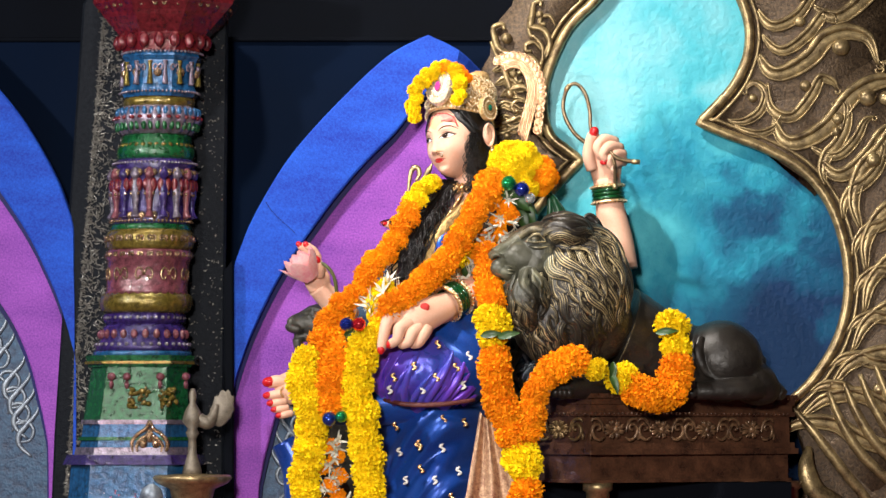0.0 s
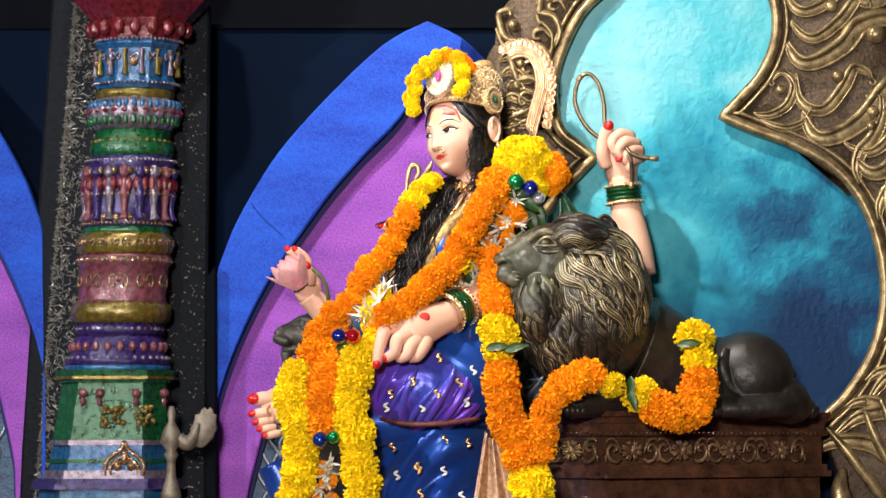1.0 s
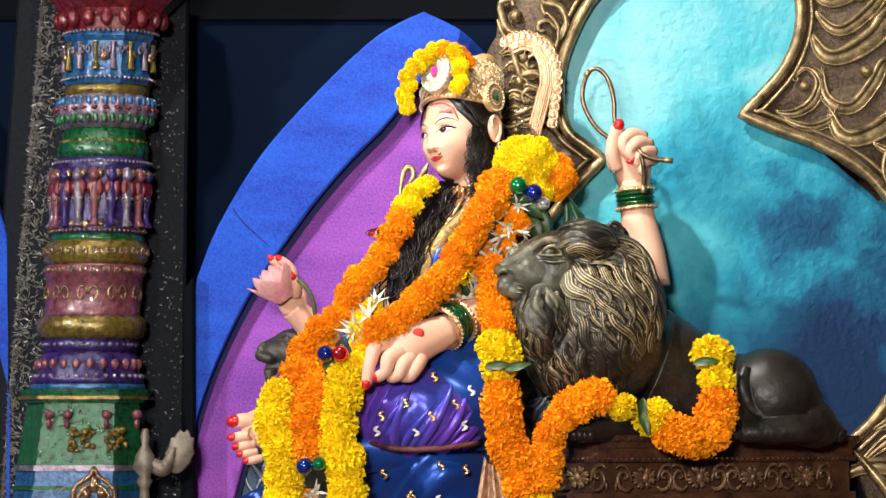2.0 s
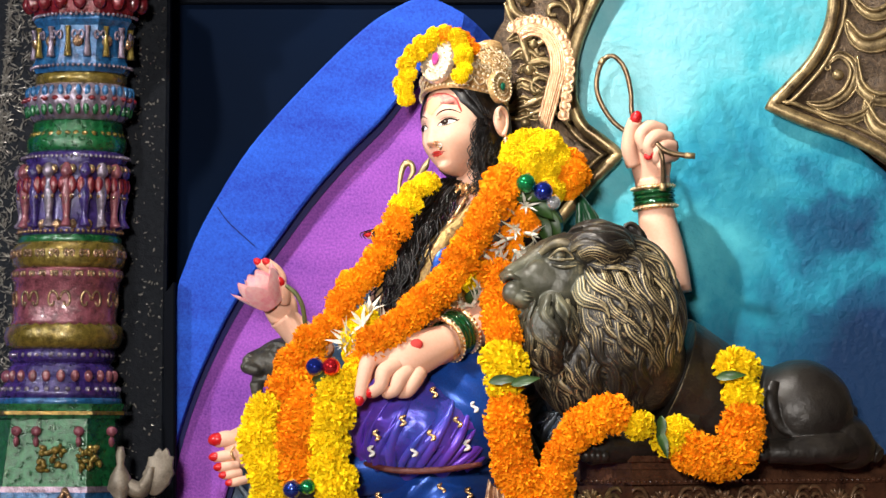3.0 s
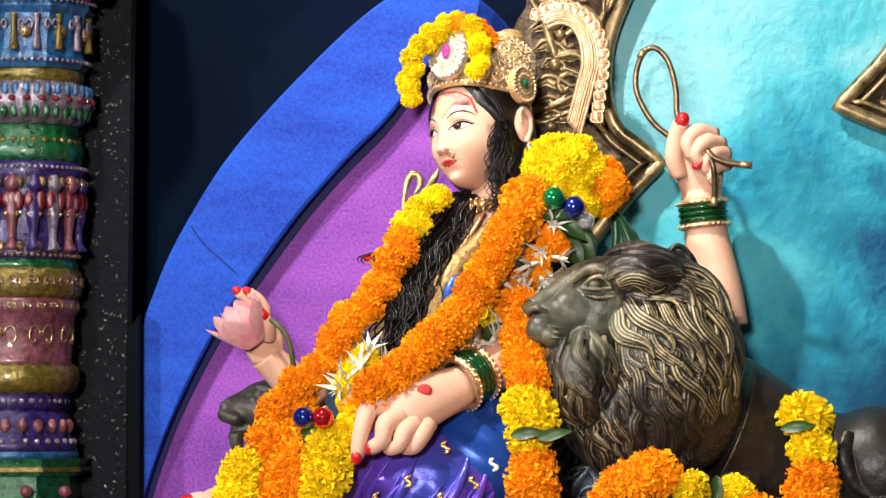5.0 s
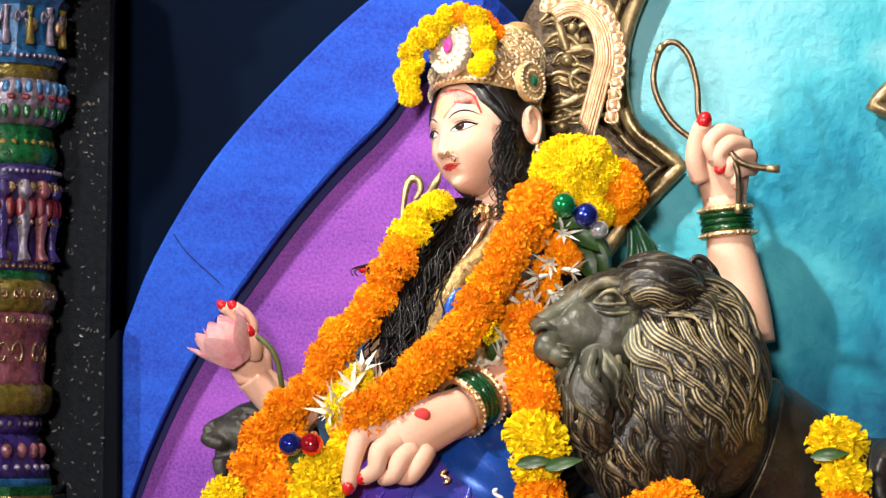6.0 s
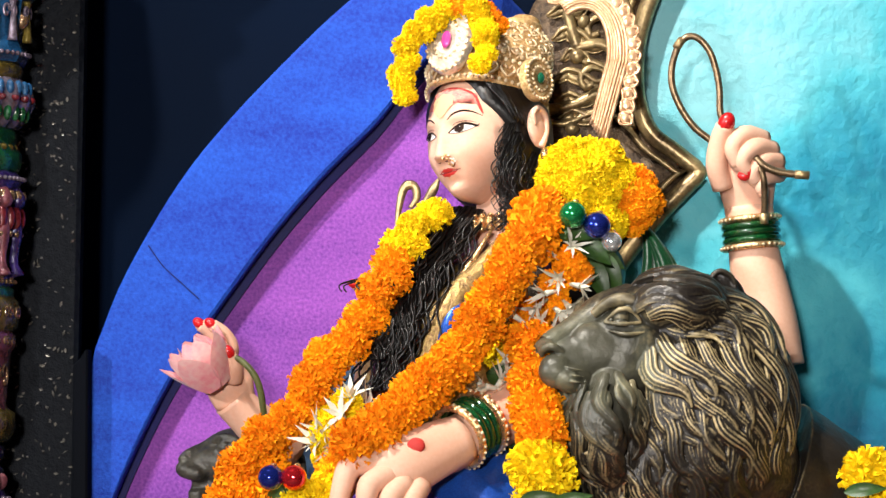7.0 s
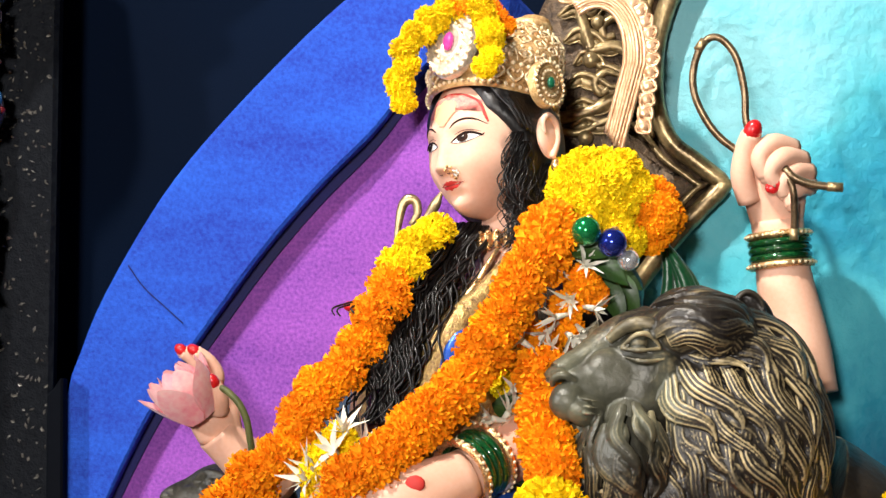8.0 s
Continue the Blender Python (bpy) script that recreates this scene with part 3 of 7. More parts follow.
def curls(name, v, r, size, n, m):
    """A row of heart-shaped scrolls round a tier."""
    s = Shape()
    x, y = AX(Z(v))
    for k in range(n):
        a0 = math.pi + math.pi * (k + 0.5) / n
        for side in (-1, 1):
            pts = []
            for j in range(9):
                b = j * 0.75
                rr = size * (1 - j * 0.085)
                da = side * (0.55 * size - 0.5 * rr * math.cos(b)) / r
                a = a0 + da
                pts.append((x + (r + 1) * K * math.cos(a), y + (r + 1) * K * math.sin(a) * 0.8, Z(v) + (rr * math.sin(b) * 0.9 - size * 0.1) * K))
            tube(s, pts, 1.9 * K, 5, smooth=2)
    return part(name, s, m, TIER[0])


EIGHT = TAU / 16
tier("abacus", [(140, -60), (142, -30), (134, 8), (118, 24), (112, 32), (98, 46), (84, 60), (78, 74), (74, 92)], P_RED, 8, turn=EIGHT, label="dark red carved capital")
curls("capital_scroll", 10, 118, 13, 9, P_GOLD)
beads("capital_petal", 74, 80, 10, 9, P_RED, 1.4)
beads("pearl_row", 93, 72, 2.6, 30, P_LILAC)
tier("blue_drum", [(70, 92), (74, 100), (68, 108), (66, 150), (72, 162), (66, 172)], P_BLUE, 8, turn=EIGHT, label="sky blue octagonal drum")
for k in range(8):
    a = math.pi + math.pi * (k + 0.5) / 8
    s = Shape()
    x, y = AX(Z(132))
    tube(s, [(x + 69 * K * math.cos(a), y + 56 * K * math.sin(a), Z(v)) for v in (110, 120, 135, 152)], [5 * K, 3 * K, 4 * K, 6 * K], 6)
    part("colonnette", s, P_OLIVE if k % 2 else P_LILAC, TIER[0])
curls("niche_scroll", 122, 69, 9, 7, P_LILAC)
beads("drum_edge_pearl", 164, 71, 2.4, 30, P_LILAC)
beads("niche_boss", 130, 66, 8, 5, P_GOLD, 1.1)
tier("yellow_ring", [(58, 170), (64, 176), (64, 183), (56, 192)], P_OLIVE)
tier("lotus_ring", [(60, 188), (68, 196), (72, 212), (66, 228), (58, 238)], P_LILAC, 72, 18, 0.10, label="silver and rose lotus petal ring")
beads("lotus_bud", 210, 77, 5, 14, P_RED, 0.7)
beads("upper_petal", 199, 73, 4.6, 18, P_BLUE, 1.7)
beads("lower_petal", 224, 72, 4.6, 18, P_GREEN, 1.9)
beads("lotus_pearl", 190, 62, 2.4, 30, P_LILAC)
tier("green_ring", [(54, 236), (60, 242), (60, 254), (66, 264), (66, 276), (62, 284)], P_GREEN, 48, 24, 0.05)
beads("green_pearl", 258, 62, 5, 16, P_OLIVE, 0.8)
tier("violet_drum", [(66, 282), (74, 290), (68, 300), (66, 380), (72, 392), (66, 400)], P_PURPLE, 40, label="violet drum with raised standing ornaments")
for k in range(9):
    a = math.pi + math.pi * (k + 0.5) / 9
    s = Shape()
    x, y = AX(Z(345))
    tube(s, [(x + (66 + o) * K * math.cos(a), y + (66 + o) * 0.8 * K * math.sin(a), Z(v)) for v, o in ((300, 6), (312, 8), (322, 5), (345, 6), (372, 5), (388, 8))], [5 * K, 9 * K, 6 * K, 8 * K, 5 * K, 9 * K], 7)
    part("standing_ornament", s, (P_LILAC, P_PINK, P_PURPLE)[k % 3], TIER[0])
beads("violet_boss", 384, 70, 6, 10, P_GOLD, 1.2)
beads("ornament_knob", 308, 74, 5.5, 18, P_GOLD, 1.2)
beads("ornament_sash", 330, 74, 6.5, 18, P_RED, 1.9)
beads("ornament_buckle", 346, 76, 3.4, 18, P_GOLD, 1.0)
beads("drum_pearl", 290, 75, 2.4, 34, P_LILAC)
beads("base_pearl", 393, 73, 2.6, 30, P_GOLD)
tier("green_fillet", [(66, 396), (72, 400), (72, 406), (70, 410)], P_GREEN)
tier("gold_torus", [(70, 406), (77, 412), (80, 424), (78, 438), (72, 444)], P_OLIVE, label="olive gold moulding")
curls("torus_scroll", 424, 79, 7, 12, P_GOLD)
tier("rose_band", [(72, 442), (77, 446), (77, 458), (73, 462), (72, 515), (76, 522)], P_PINK, label="rose red band with copper hearts")
curls("band_scroll", 452, 76, 5, 14, P_GOLD)
curls("heart_scroll", 487, 72, 17, 5, P_GOLD)
tier("leaf_torus", [(70, 518), (78, 524), (80, 538), (76, 550), (68, 555)], P_OLIVE, 60, 30, 0.04)
tier("rope_ring", [(64, 552), (70, 558), (70, 568), (66, 574)], P_PURPLE, 60, 30, 0.05)
beads("rope_strand", 563, 70, 4.5, 20, P_LILAC, 0.8)
tier("violet_bell", [(66, 572), (74, 580), (76, 600), (84, 612), (86, 622)], P_PURPLE, 40)
beads("bell_lozenge", 592, 76, 6.5, 12, P_PINK, 1.3)
beads("bell_pearl", 610, 83, 4, 18, P_LILAC, 0.9)
tier("blue_fillet", [(84, 620), (88, 624), (88, 630), (84, 632)], P_BLUE)


def block(name, v0, v1, w0, w1, m, label=""):
    """An eight-sided plinth block with broad chamfers."""
    s = Shape()
    vs, fs = [], []
    for w, v in ((w0, v0), (w1, v1)):
        x, y = AX(Z(v))
        vs += [(x + a * w * K, y + b * w * K, Z(v)) for a, b in ((-1, -.35), (-.62, -.8), (.62, -.8), (1, -.35), (1, .6), (-1, .6))]
    fs = [(0, 1, 2, 3, 4, 5), (6, 7, 8, 9, 10, 11)] + [(i, (i + 1) % 6, (i + 1) % 6 + 6, i + 6) for i in range(6)]
    s.add(vs, fs)
    return part(name, s, m, pillar, label, smooth=False)


block("green_cornice", 630, 650, 96, 90, P_GREEN)
block("cornice_strip", 640, 645, 97, 97, P_OLIVE)
PLINTH = block("green_plinth", 650, 742, 84, 92, P_GREEN, "green plinth with gilt leaf and animal reliefs")
block("plinth_fillet", 742, 750, 96, 97, P_LILAC)
block("grey_plinth", 750, 802, 92, 96, P_BLUE)
block("plinth_ledge", 772, 778, 99, 99, P_GREEN)
block("plinth_pad", 790, 803, 102, 104, P_LILAC)
block("violet_slab", 803, 820, 116, 122, P_PURPLE)
block("blue_base", 820, 1195, 108, 112, P_BLUE, "blue base block")


def relief(name, blobs, m, y=-0.105):
    s = Shape()
    for px, pz, rx, rz in blobs:
        ball(s, (px, y, pz), (rx, 0.012, rz), n=7)
    return part(name, s, m, PLINTH)


relief("leaf_relief", [((-1.047, 0, 1.62)[0] + 0.02 * i * (1 - j / 5), (-1.046, 0, 1.57)[2] + 0.016 * j, 0.009, 0.011) for j in range(5) for i in (-1, 0, 1)], P_OLIVE, -0.075)
rng = random.Random(31)
for u in (253, 305):
    relief("scroll_relief", [((-0.947, 0, 1.599)[0] + (u - 253) * K + rng.uniform(-.032, .032), (-0.947, 0, 1.609)[2] + rng.uniform(-.028, .032), rng.uniform(.005, .012), rng.uniform(.004, .010)) for _ in range(26)], P_OLIVE)
for u in (205, 232, 290, 335):
    relief("corner_tassel", [((-1.033, 0, 1.67)[0] + (u - 205) * K, (-1.033, 0, 1.677)[2], 0.014, 0.013), ((-1.033, 0, 1.67)[0] + (u - 205) * K, (-1.033, 0, 1.652)[2], 0.008, 0.014)], P_PINK)
s = Shape()
for w in (1.0, 0.72):
    pts = [((-0.912, 0, 1.442)[0] + a * 0.052 * w, -0.112, (-0.912, 0, 1.442)[2] + b * 0.09 * w) for a, b in ((-1, 0), (-1.05, .35), (-.7, .62), (-.2, .82), (0, 1.05), (.2, .82), (.7, .62), (1.05, .35), (1, 0))]
    tube(s, pts, 0.0065, 6)
for dx in (-.02, .02, 0):
    ball(s, ((-0.912, 0, 1.442)[0] + dx, -0.11, (-0.912, 0, 1.469)[2] + (0.02 if dx == 0 else 0)), (0.013, 0.012, 0.018), n=7)
part("arched_niche", s, P_GOLD, pillar, "copper arched niche ornament")

# ---- oil lamp and flowers beside the pillar ----
DULL_BRASS = mat("dull_pale_brass", (0.24, 0.20, 0.15), 0.5, 0.35, dark=(0.10, 0.08, 0.06), scale=40, bump=0.4)
lamp_stand = thing("oil_lamp", (-0.777, -0.09, 0.78), "tall brass oil lamp with a bird finial beside the pillar", "oil lamp")
LX = (-0.781, -0.09, 1.443)[0]
LAX = lambda z: (LX, -0.09)
s = Shape()
lathe(s, LAX, [(4 * K, Z(688)), (7 * K, Z(700)), (5 * K, Z(712)), (14 * K, Z(728)), (18 * K, Z(745)), (8 * K, Z(758)), (12 * K, Z(765)), (7 * K, Z(775)), (8 * K, Z(800)), (16 * K, Z(826)), (18 * K, Z(838))], 20)
part("stem", s, DULL_BRASS, lamp_stand, "turned brass stem")
s = Shape()
lathe(s, LAX, [(18 * K, Z(836)), (66 * K, Z(838)), (70 * K, Z(843)), (62 * K, Z(852)), (40 * K, Z(862)), (34 * K, Z(885)), (22 * K, Z(900)), (20 * K, Z(1100)), (70 * K, Z(1150)), (75 * K, Z(1195))], 28)
part("dish", s, BRASS, lamp_stand, "shallow brass dish")
s = Shape()
tube(s, [(-0.761, -0.09, 1.545), (-0.733, -0.09, 1.534), (-0.716, -0.085, 1.557), (-0.705, -0.085, 1.592)], [0.02, 0.022, 0.016, 0.01], 8)
# tail: an upright plate with a toothed rim
rim = []
for k in range(28):
    a = TAU * k / 28
    g = 1 + (0.10 * math.cos(10 * a) if math.sin(a) > -0.5 else -0.1)
    rim.append((-0.689 + 0.036 * g * math.cos(a) + 0.010 * math.sin(a), 1.575 + 0.060 * g * math.sin(a)))
slab(s, rim, -0.090, -0.080, 0, 0.003)
part("bird_finial", s, DULL_BRASS, lamp_stand, "brass peacock shaped finial")

# ---- dark carved pedestal under the lion ----
CARVED_WOOD = mat("rubbed_wood_carving", (0.30, 0.17, 0.085), 0.30, 0.25, dark=(0.030, 0.014, 0.010), scale=50, bump=0.6)
CARVED_GILT = mat("rubbed_gilt_carving", (0.34, 0.22, 0.09), 0.4, 0.5, dark=(0.06, 0.035, 0.02), scale=40, bump=0.6)
ped = thing("pedestal", (0.736, 0, 0.825), "dark lacquered carved wooden pedestal under the lion", "pedestal")
A_, B_, C_ = (0.45, -0.27, 1.616), (0.275, -0.1, 1.619), (1.112, 0.1, 1.622)


def ledge(name, v0, v1, grow, m=WOOD, label="", e=0.0):
    """A layer of the pedestal; its plan is the turned block grown by a margin."""
    s = Shape()
    plan = [(B_[0] - grow, B_[1]), (A_[0], A_[1] - grow * 1.3), (C_[0] + grow, C_[1]), (C_[0], 0.185), (B_[0], 0.185)]
    zs0, zs1 = Z(v0), Z(v1)
    vs = [(x, y, zs0) for x, y in plan] + [(x, y, zs1) for x, y in plan]
    fs = [(0, 1, 2, 3, 4), (5, 6, 7, 8, 9)] + [(i, (i + 1) % 5, (i + 1) % 5 + 5, i + 5) for i in range(5)]
    s.add(vs, fs)
    return part(name, s, m, ped, label, smooth=False)


ledge("top_board", 698, 706, 0.022, label="dark lacquered top board")
ledge("top_moulding", 706, 716, 0.012)
ledge("upper_fillet", 716, 728, 0.004)
ledge("bead_moulding", 728, 736, 0.012)
FRIEZE = ledge("frieze", 736, 782, -0.006, label="frieze carved with rosettes")
ledge("lower_moulding", 782, 792, 0.010)
ledge("lower_ledge", 792, 802, 0.022)
ledge("apron", 802, 845, -0.012)
ledge("apron_edge", 845, 850, -0.002)


def on_face(u, v, off=0.0, left=False):
    a, b = (B_, A_) if left else (A_, C_)
    x, y = a[0] + (b[0] - a[0]) * u, a[1] + (b[1] - a[1]) * u
    return (x - off * (0.35 if not left else 0.6), y - off, Z(v))


for left, us in ((True, (0.5,)), (False, (0.12, 0.345, 0.57, 0.795))):
    for u in us:
        wood = CARVED_GILT if left else CARVED_WOOD
        w = 0.17 if left else 0.050
        s = Shape()
        for k in range(8):
            # broad petals, ribbed and turned up at the tips
            a = TAU * (k + 0.5) / 8
            for da in (-0.16, 0.16):
                pts = [on_face(u + w * r * math.cos(a + da * r), 759 - 16 * r * math.sin(a + da * r), 0.006 + 0.008 * r, left) for r in (0.1, 0.4, 0.75, 1.0)]
                tube(s, pts, [0.003, 0.0055, 0.006, 0.002], 6)
        ball(s, on_face(u, 759, 0.008, left), (0.012, 0.010, 0.012), n=8)
        part("rosette", s, wood, FRIEZE, "carved rosette" if left else "")
        for e in (-1, 1):
            # acanthus scroll to each side, curling back over itself
            f = 0.40 if left else 0.118
            s = Shape()
            tube(s, [on_face(u + e * f * x, 759 - 18 * y, 0.010, left) for x, y in ((0.42, -0.7), (0.60, -1.0), (0.82, -0.75), (0.92, -0.1), (0.80, 0.45), (0.62, 0.40), (0.60, 0.02), (0.72, -0.05))], [0.003, 0.005, 0.006, 0.006, 0.0055, 0.005, 0.004, 0.004], 6)
            tube(s, [on_face(u + e * f * x, 759 - 18 * y, 0.009, left) for x, y in ((0.44, -0.3), (0.50, 0.3), (0.64, 0.9), (0.86, 1.0), (0.98, 0.7))], [0.003, 0.005, 0.0055, 0.005, 0.002], 6)
            tube(s, [on_face(u + e * f * x, 759 - 18 * y, 0.009, left) for x, y in ((0.92, -0.2), (0.99, -0.6), (0.98, -1.0))], [0.004, 0.005, 0.002], 6)
            part("acanthus_scroll", s, wood, FRIEZE)
    s = Shape()
    for k in range(14 if left else 46):
        ball(s, on_face((k + 0.5) / (14 if left else 46), 732, 0.018, left), (0.0055, 0.005, 0.004), n=5)
    part("beading", s, WOOD, ped)
for (u, lf) in ((0.02, False), (0.75, False), (0.97, False)):
    s = Shape()
    c = on_face(u, 900, -0.03, lf)
    lathe(s, lambda z: (c[0], c[1] + 0.02), [(26 * K, Z(850)), (26 * K, Z(862)), (20 * K, Z(866)), (20 * K, Z(1100)), (30 * K, Z(1195))], 18)
    part("leg", s, BRASS if u < 0.5 else WOOD, ped, "turned leg with a worn gilt collar")
# black box added to stand for the shade between the legs
s = Shape()
box(s, B_[0] + 0.02, C_[0] - 0.02, -0.04, 0.18, STAGE, Z(851))
part("back_box", s, BLACK, ped, smooth=False)

# ---- the painted plaster statue, one mesh ----
SKIN = mat("painted_plaster_skin", (0.82, 0.50, 0.36), 0.52, dark=(0.74, 0.40, 0.27), scale=7, bump=0.05, fine=150, spec=0.3)
HAIR = mat("black_wig_hair", (0.012, 0.009, 0.008), 0.42, dark=(0.004, 0.003, 0.003), scale=60, bump=0.4, rgh=0.08)
SAREE = mat("blue_silk", (0.014, 0.11, 0.54), 0.30, 0.35, dark=(0.007, 0.026, 0.20), scale=5, bump=0.3, fine=300, sheen=0.08)
VIOLET_SILK = mat("violet_shot_silk", (0.24, 0.045, 0.66), 0.30, 0.3, dark=(0.010, 0.09, 0.46), scale=6, bump=0.3, fine=300, sheen=0.08)
BROCADE = mat("gold_brocade", (0.62, 0.42, 0.14), 0.4, 0.6, dark=(0.10, 0.04, 0.03), scale=90, bump=0.9, fine=260)
COPPER_BORDER = mat("copper_brocade_border", (0.75, 0.50, 0.30), 0.42, 0.5, dark=(0.22, 0.08, 0.05), scale=70, bump=0.8, fine=280)
NAIL = mat("red_lacquer", (0.66, 0.015, 0.018), 0.28, dark=(0.5, 0.01, 0.012), scale=40, bump=0.05, coat=0.4)
WHITE = mat("white_enamel", (0.85, 0.80, 0.74), 0.3, amount=0.1, bump=0.03)
IRIS = mat("brown_paint", (0.018, 0.007, 0.005), 0.6, bump=0.02, spec=0.1)
MAROON = mat("maroon_cloth", (0.15, 0.035, 0.022), 0.6, dark=(0.07, 0.012, 0.012), scale=80, bump=0.8)
PINK = mat("rose_powder", (0.76, 0.11, 0.12), 0.8, dark=(0.84, 0.40, 0.30), scale=140, bump=0.1, fine=500)
SLOTS = [SKIN, HAIR, SAREE, VIOLET_SILK, BROCADE, COPPER_BORDER, NAIL, WHITE, IRIS, MAROON, PINK, GOLD, mat("red_paste", (0.62, 0.045, 0.035), 0.5, dark=(0.52, 0.03, 0.025), bump=0.1, spec=0.25), mat("hazel_paint", (0.045, 0.016, 0.008), 0.6, bump=0.02, spec=0.1), mat("sandal_paste", (0.80, 0.56, 0.24), 0.7, dark=(0.80, 0.30, 0.22), scale=120, bump=0.2, fine=420)]
statue = Shape()

# head: its own axes, u to its side, v forward, w up
HC = Vector((0.045, -0.03, 2.417))
FWD = Vector((-0.64, -0.765, -0.06)).normalized()
SIDE = Vector((0.76, -0.63, 0.145)).normalized()
SIDE = (SIDE - FWD * SIDE.dot(FWD)).normalized()
UP = FWD.cross(SIDE).normalized()
if UP.z < 0:
    UP = -UP
bell = lambda d, w: math.exp(-(d / w) ** 2)


CHIN, BROW = 0.115, 0.135


def side_r(w):
    return 0.088 * (1 - 0.34 * max(0, (-w - 0.010) / 0.105) ** 1.3)


def features(u, w):
    """How far the face stands out from the plain egg: nose, eye hollows and lids, cheeks, lips and chin."""
    d = 0.019 * min(1, max(0, (-w - 0.01) / 0.08))
    if w < 0.035:
        rise = min(1, max(0, (0.035 - w) / 0.066)) ** 1.2
        drop = 1 / (1 + math.exp((-0.037 - w) / 0.0026))
        d += 0.024 * rise * drop * bell(u, 0.0075 + 0.0065 * rise)
        d += 0.0055 * bell(abs(u) - 0.0125, 0.0055) * bell(w + 0.032, 0.0065)
    for e in (-1, 1):
        d -= 0.0085 * bell(u - e * 0.034, 0.018) * bell(w - 0.014, 0.013)
        d += 0.0065 * bell(u - e * 0.035, 0.014) * bell(w - 0.012, 0.0085)
        d += 0.0040 * bell(u - e * 0.034, 0.024) * bell(w - 0.036, 0.009)
        d += 0.0055 * bell(u - e * 0.046, 0.022) * bell(w + 0.024, 0.024)
        d -= 0.0020 * bell(u - e * 0.021, 0.005) * bell(w + 0.057, 0.007)
    d += 0.0030 * bell(u, 0.020) * bell(w + 0.053, 0.0045) + 0.0032 * bell(u, 0.017) * bell(w + 0.0625, 0.0045)
    d -= 0.0035 * bell(u, 0.018) * bell(w + 0.075, 0.006)
    d += 0.015 * bell(u, 0.021) * bell(w + 0.098, 0.016)
    return d


def face_at(u, w, lift=0.0):
    a, c = side_r(w), CHIN if w < 0 else BROW
    v = 0.106 * math.sqrt(max(0.0, 1 - (u / a) ** 2 - (w / c) ** 2)) + features(u, w) + lift
    return HC + SIDE * u + FWD * v + UP * w


vs, fs = [], []
NU, NW = 128, 120
for i in range(NW + 1):
    th = math.pi * i / NW
    w = math.cos(th)
    w *= BROW if w > 0 else CHIN
    for k in range(NU):
        ph = TAU * k / NU
        u = math.sin(th) * math.cos(ph) * side_r(w)
        v = math.sin(th) * math.sin(ph) * (0.106 if math.sin(ph) > 0 else 0.115)
        if math.sin(ph) > 0:
            v += features(u, w) * min(1, math.sin(ph) * math.sin(th) * 3)
        vs.append(HC + SIDE * u + FWD * v + UP * w)
for i in range(NW):
    for k in range(NU):
        a, b = i * NU + k, i * NU + (k + 1) % NU
        fs.append((a, b, b + NU, a + NU))
statue.add(vs, fs, 0)


def paint_patch(line, slot, lift):
    """A thin painted shape on the face, filled from its middle in rings."""
    cu, cw = sum(p[0] for p in line) / len(line), sum(p[1] for p in line) / len(line)
    n, rings = len(line), 5
    vs = [face_at(cu, cw, lift)]
    fs = []
    for r in range(1, rings + 1):
        g = r / rings
        vs += [face_at(cu + (u - cu) * g, cw + (w - cw) * g, lift) for u, w in line]
    for k in range(n):
        fs.append((0, 1 + k, 1 + (k + 1) % n))
        for r in range(rings - 1):
            a, b = 1 + r * n + k, 1 + r * n + (k + 1) % n
            fs.append((a, b, b + n, a + n))
    statue.add(vs, fs, slot)


def stroke(line, width, slot, lift=0.0012):
    tube(statue, [face_at(u, w, lift) for u, w in line], width, 6, slot, 0.5, 4)


for e in (-1, 1):
    c = e * 0.037
    top = [(c + e * a * 0.0225, 0.0115 + 0.0098 * (1 - abs(a) ** 1.8) + 0.0022 * a) for a in (-1, -.75, -.4, 0, .4, .75, 1)]
    low = [(c + e * a * 0.0225, 0.0115 - 0.0048 * (1 - a * a) + 0.0022 * a) for a in (.7, .35, 0, -.35, -.7)]
    paint_patch(top + low, 7, 0.0006)
    ic = c - 0.0035
    paint_patch([(ic + 0.0088 * math.cos(TAU * k / 14), 0.0144 + 0.0072 * math.sin(TAU * k / 14)) for k in range(14)], 13, 0.0018)
    paint_patch([(ic + 0.0042 * math.cos(TAU * k / 10), 0.0148 + 0.0042 * math.sin(TAU * k / 10)) for k in range(10)], 8, 0.0026)
    # white dot: a painted highlight on the iris
    paint_patch([(ic + 0.0018 + 0.0010 * math.cos(TAU * k / 8), 0.0164 + 0.0010 * math.sin(TAU * k / 8)) for k in range(8)], 7, 0.0033)
    stroke(top + [(c + e * 0.0255, 0.0165)], [0.0006, 0.0014, 0.0020, 0.0023, 0.0023, 0.0021, 0.0016, 0.0004], 8, 0.0012)
    stroke([top[0]] + low[::-1] + [top[-1]], 0.0005, 8, 0.0010)
    stroke([(c - e * 0.016, 0.0215), (c - e * 0.004, 0.0255), (c + e * 0.010, 0.0245), (c + e * 0.021, 0.0195)], [0.0003, 0.0007, 0.0007, 0.0003], 9, 0.0006)
    stroke([(c - e * 0.022, 0.0330), (c - e * 0.012, 0.0405), (c + e * 0.002, 0.0440), (c + e * 0.016, 0.0405), (c + e * 0.029, 0.0300)], [0.0008, 0.0018, 0.0021, 0.0016, 0.0004], 8, 0.0006)
    stroke([(e * 0.0105, -0.0385), (e * 0.0075, -0.0398), (e * 0.0050, -0.0390)], [0.0006, 0.0014, 0.0006], 9, 0.0004)
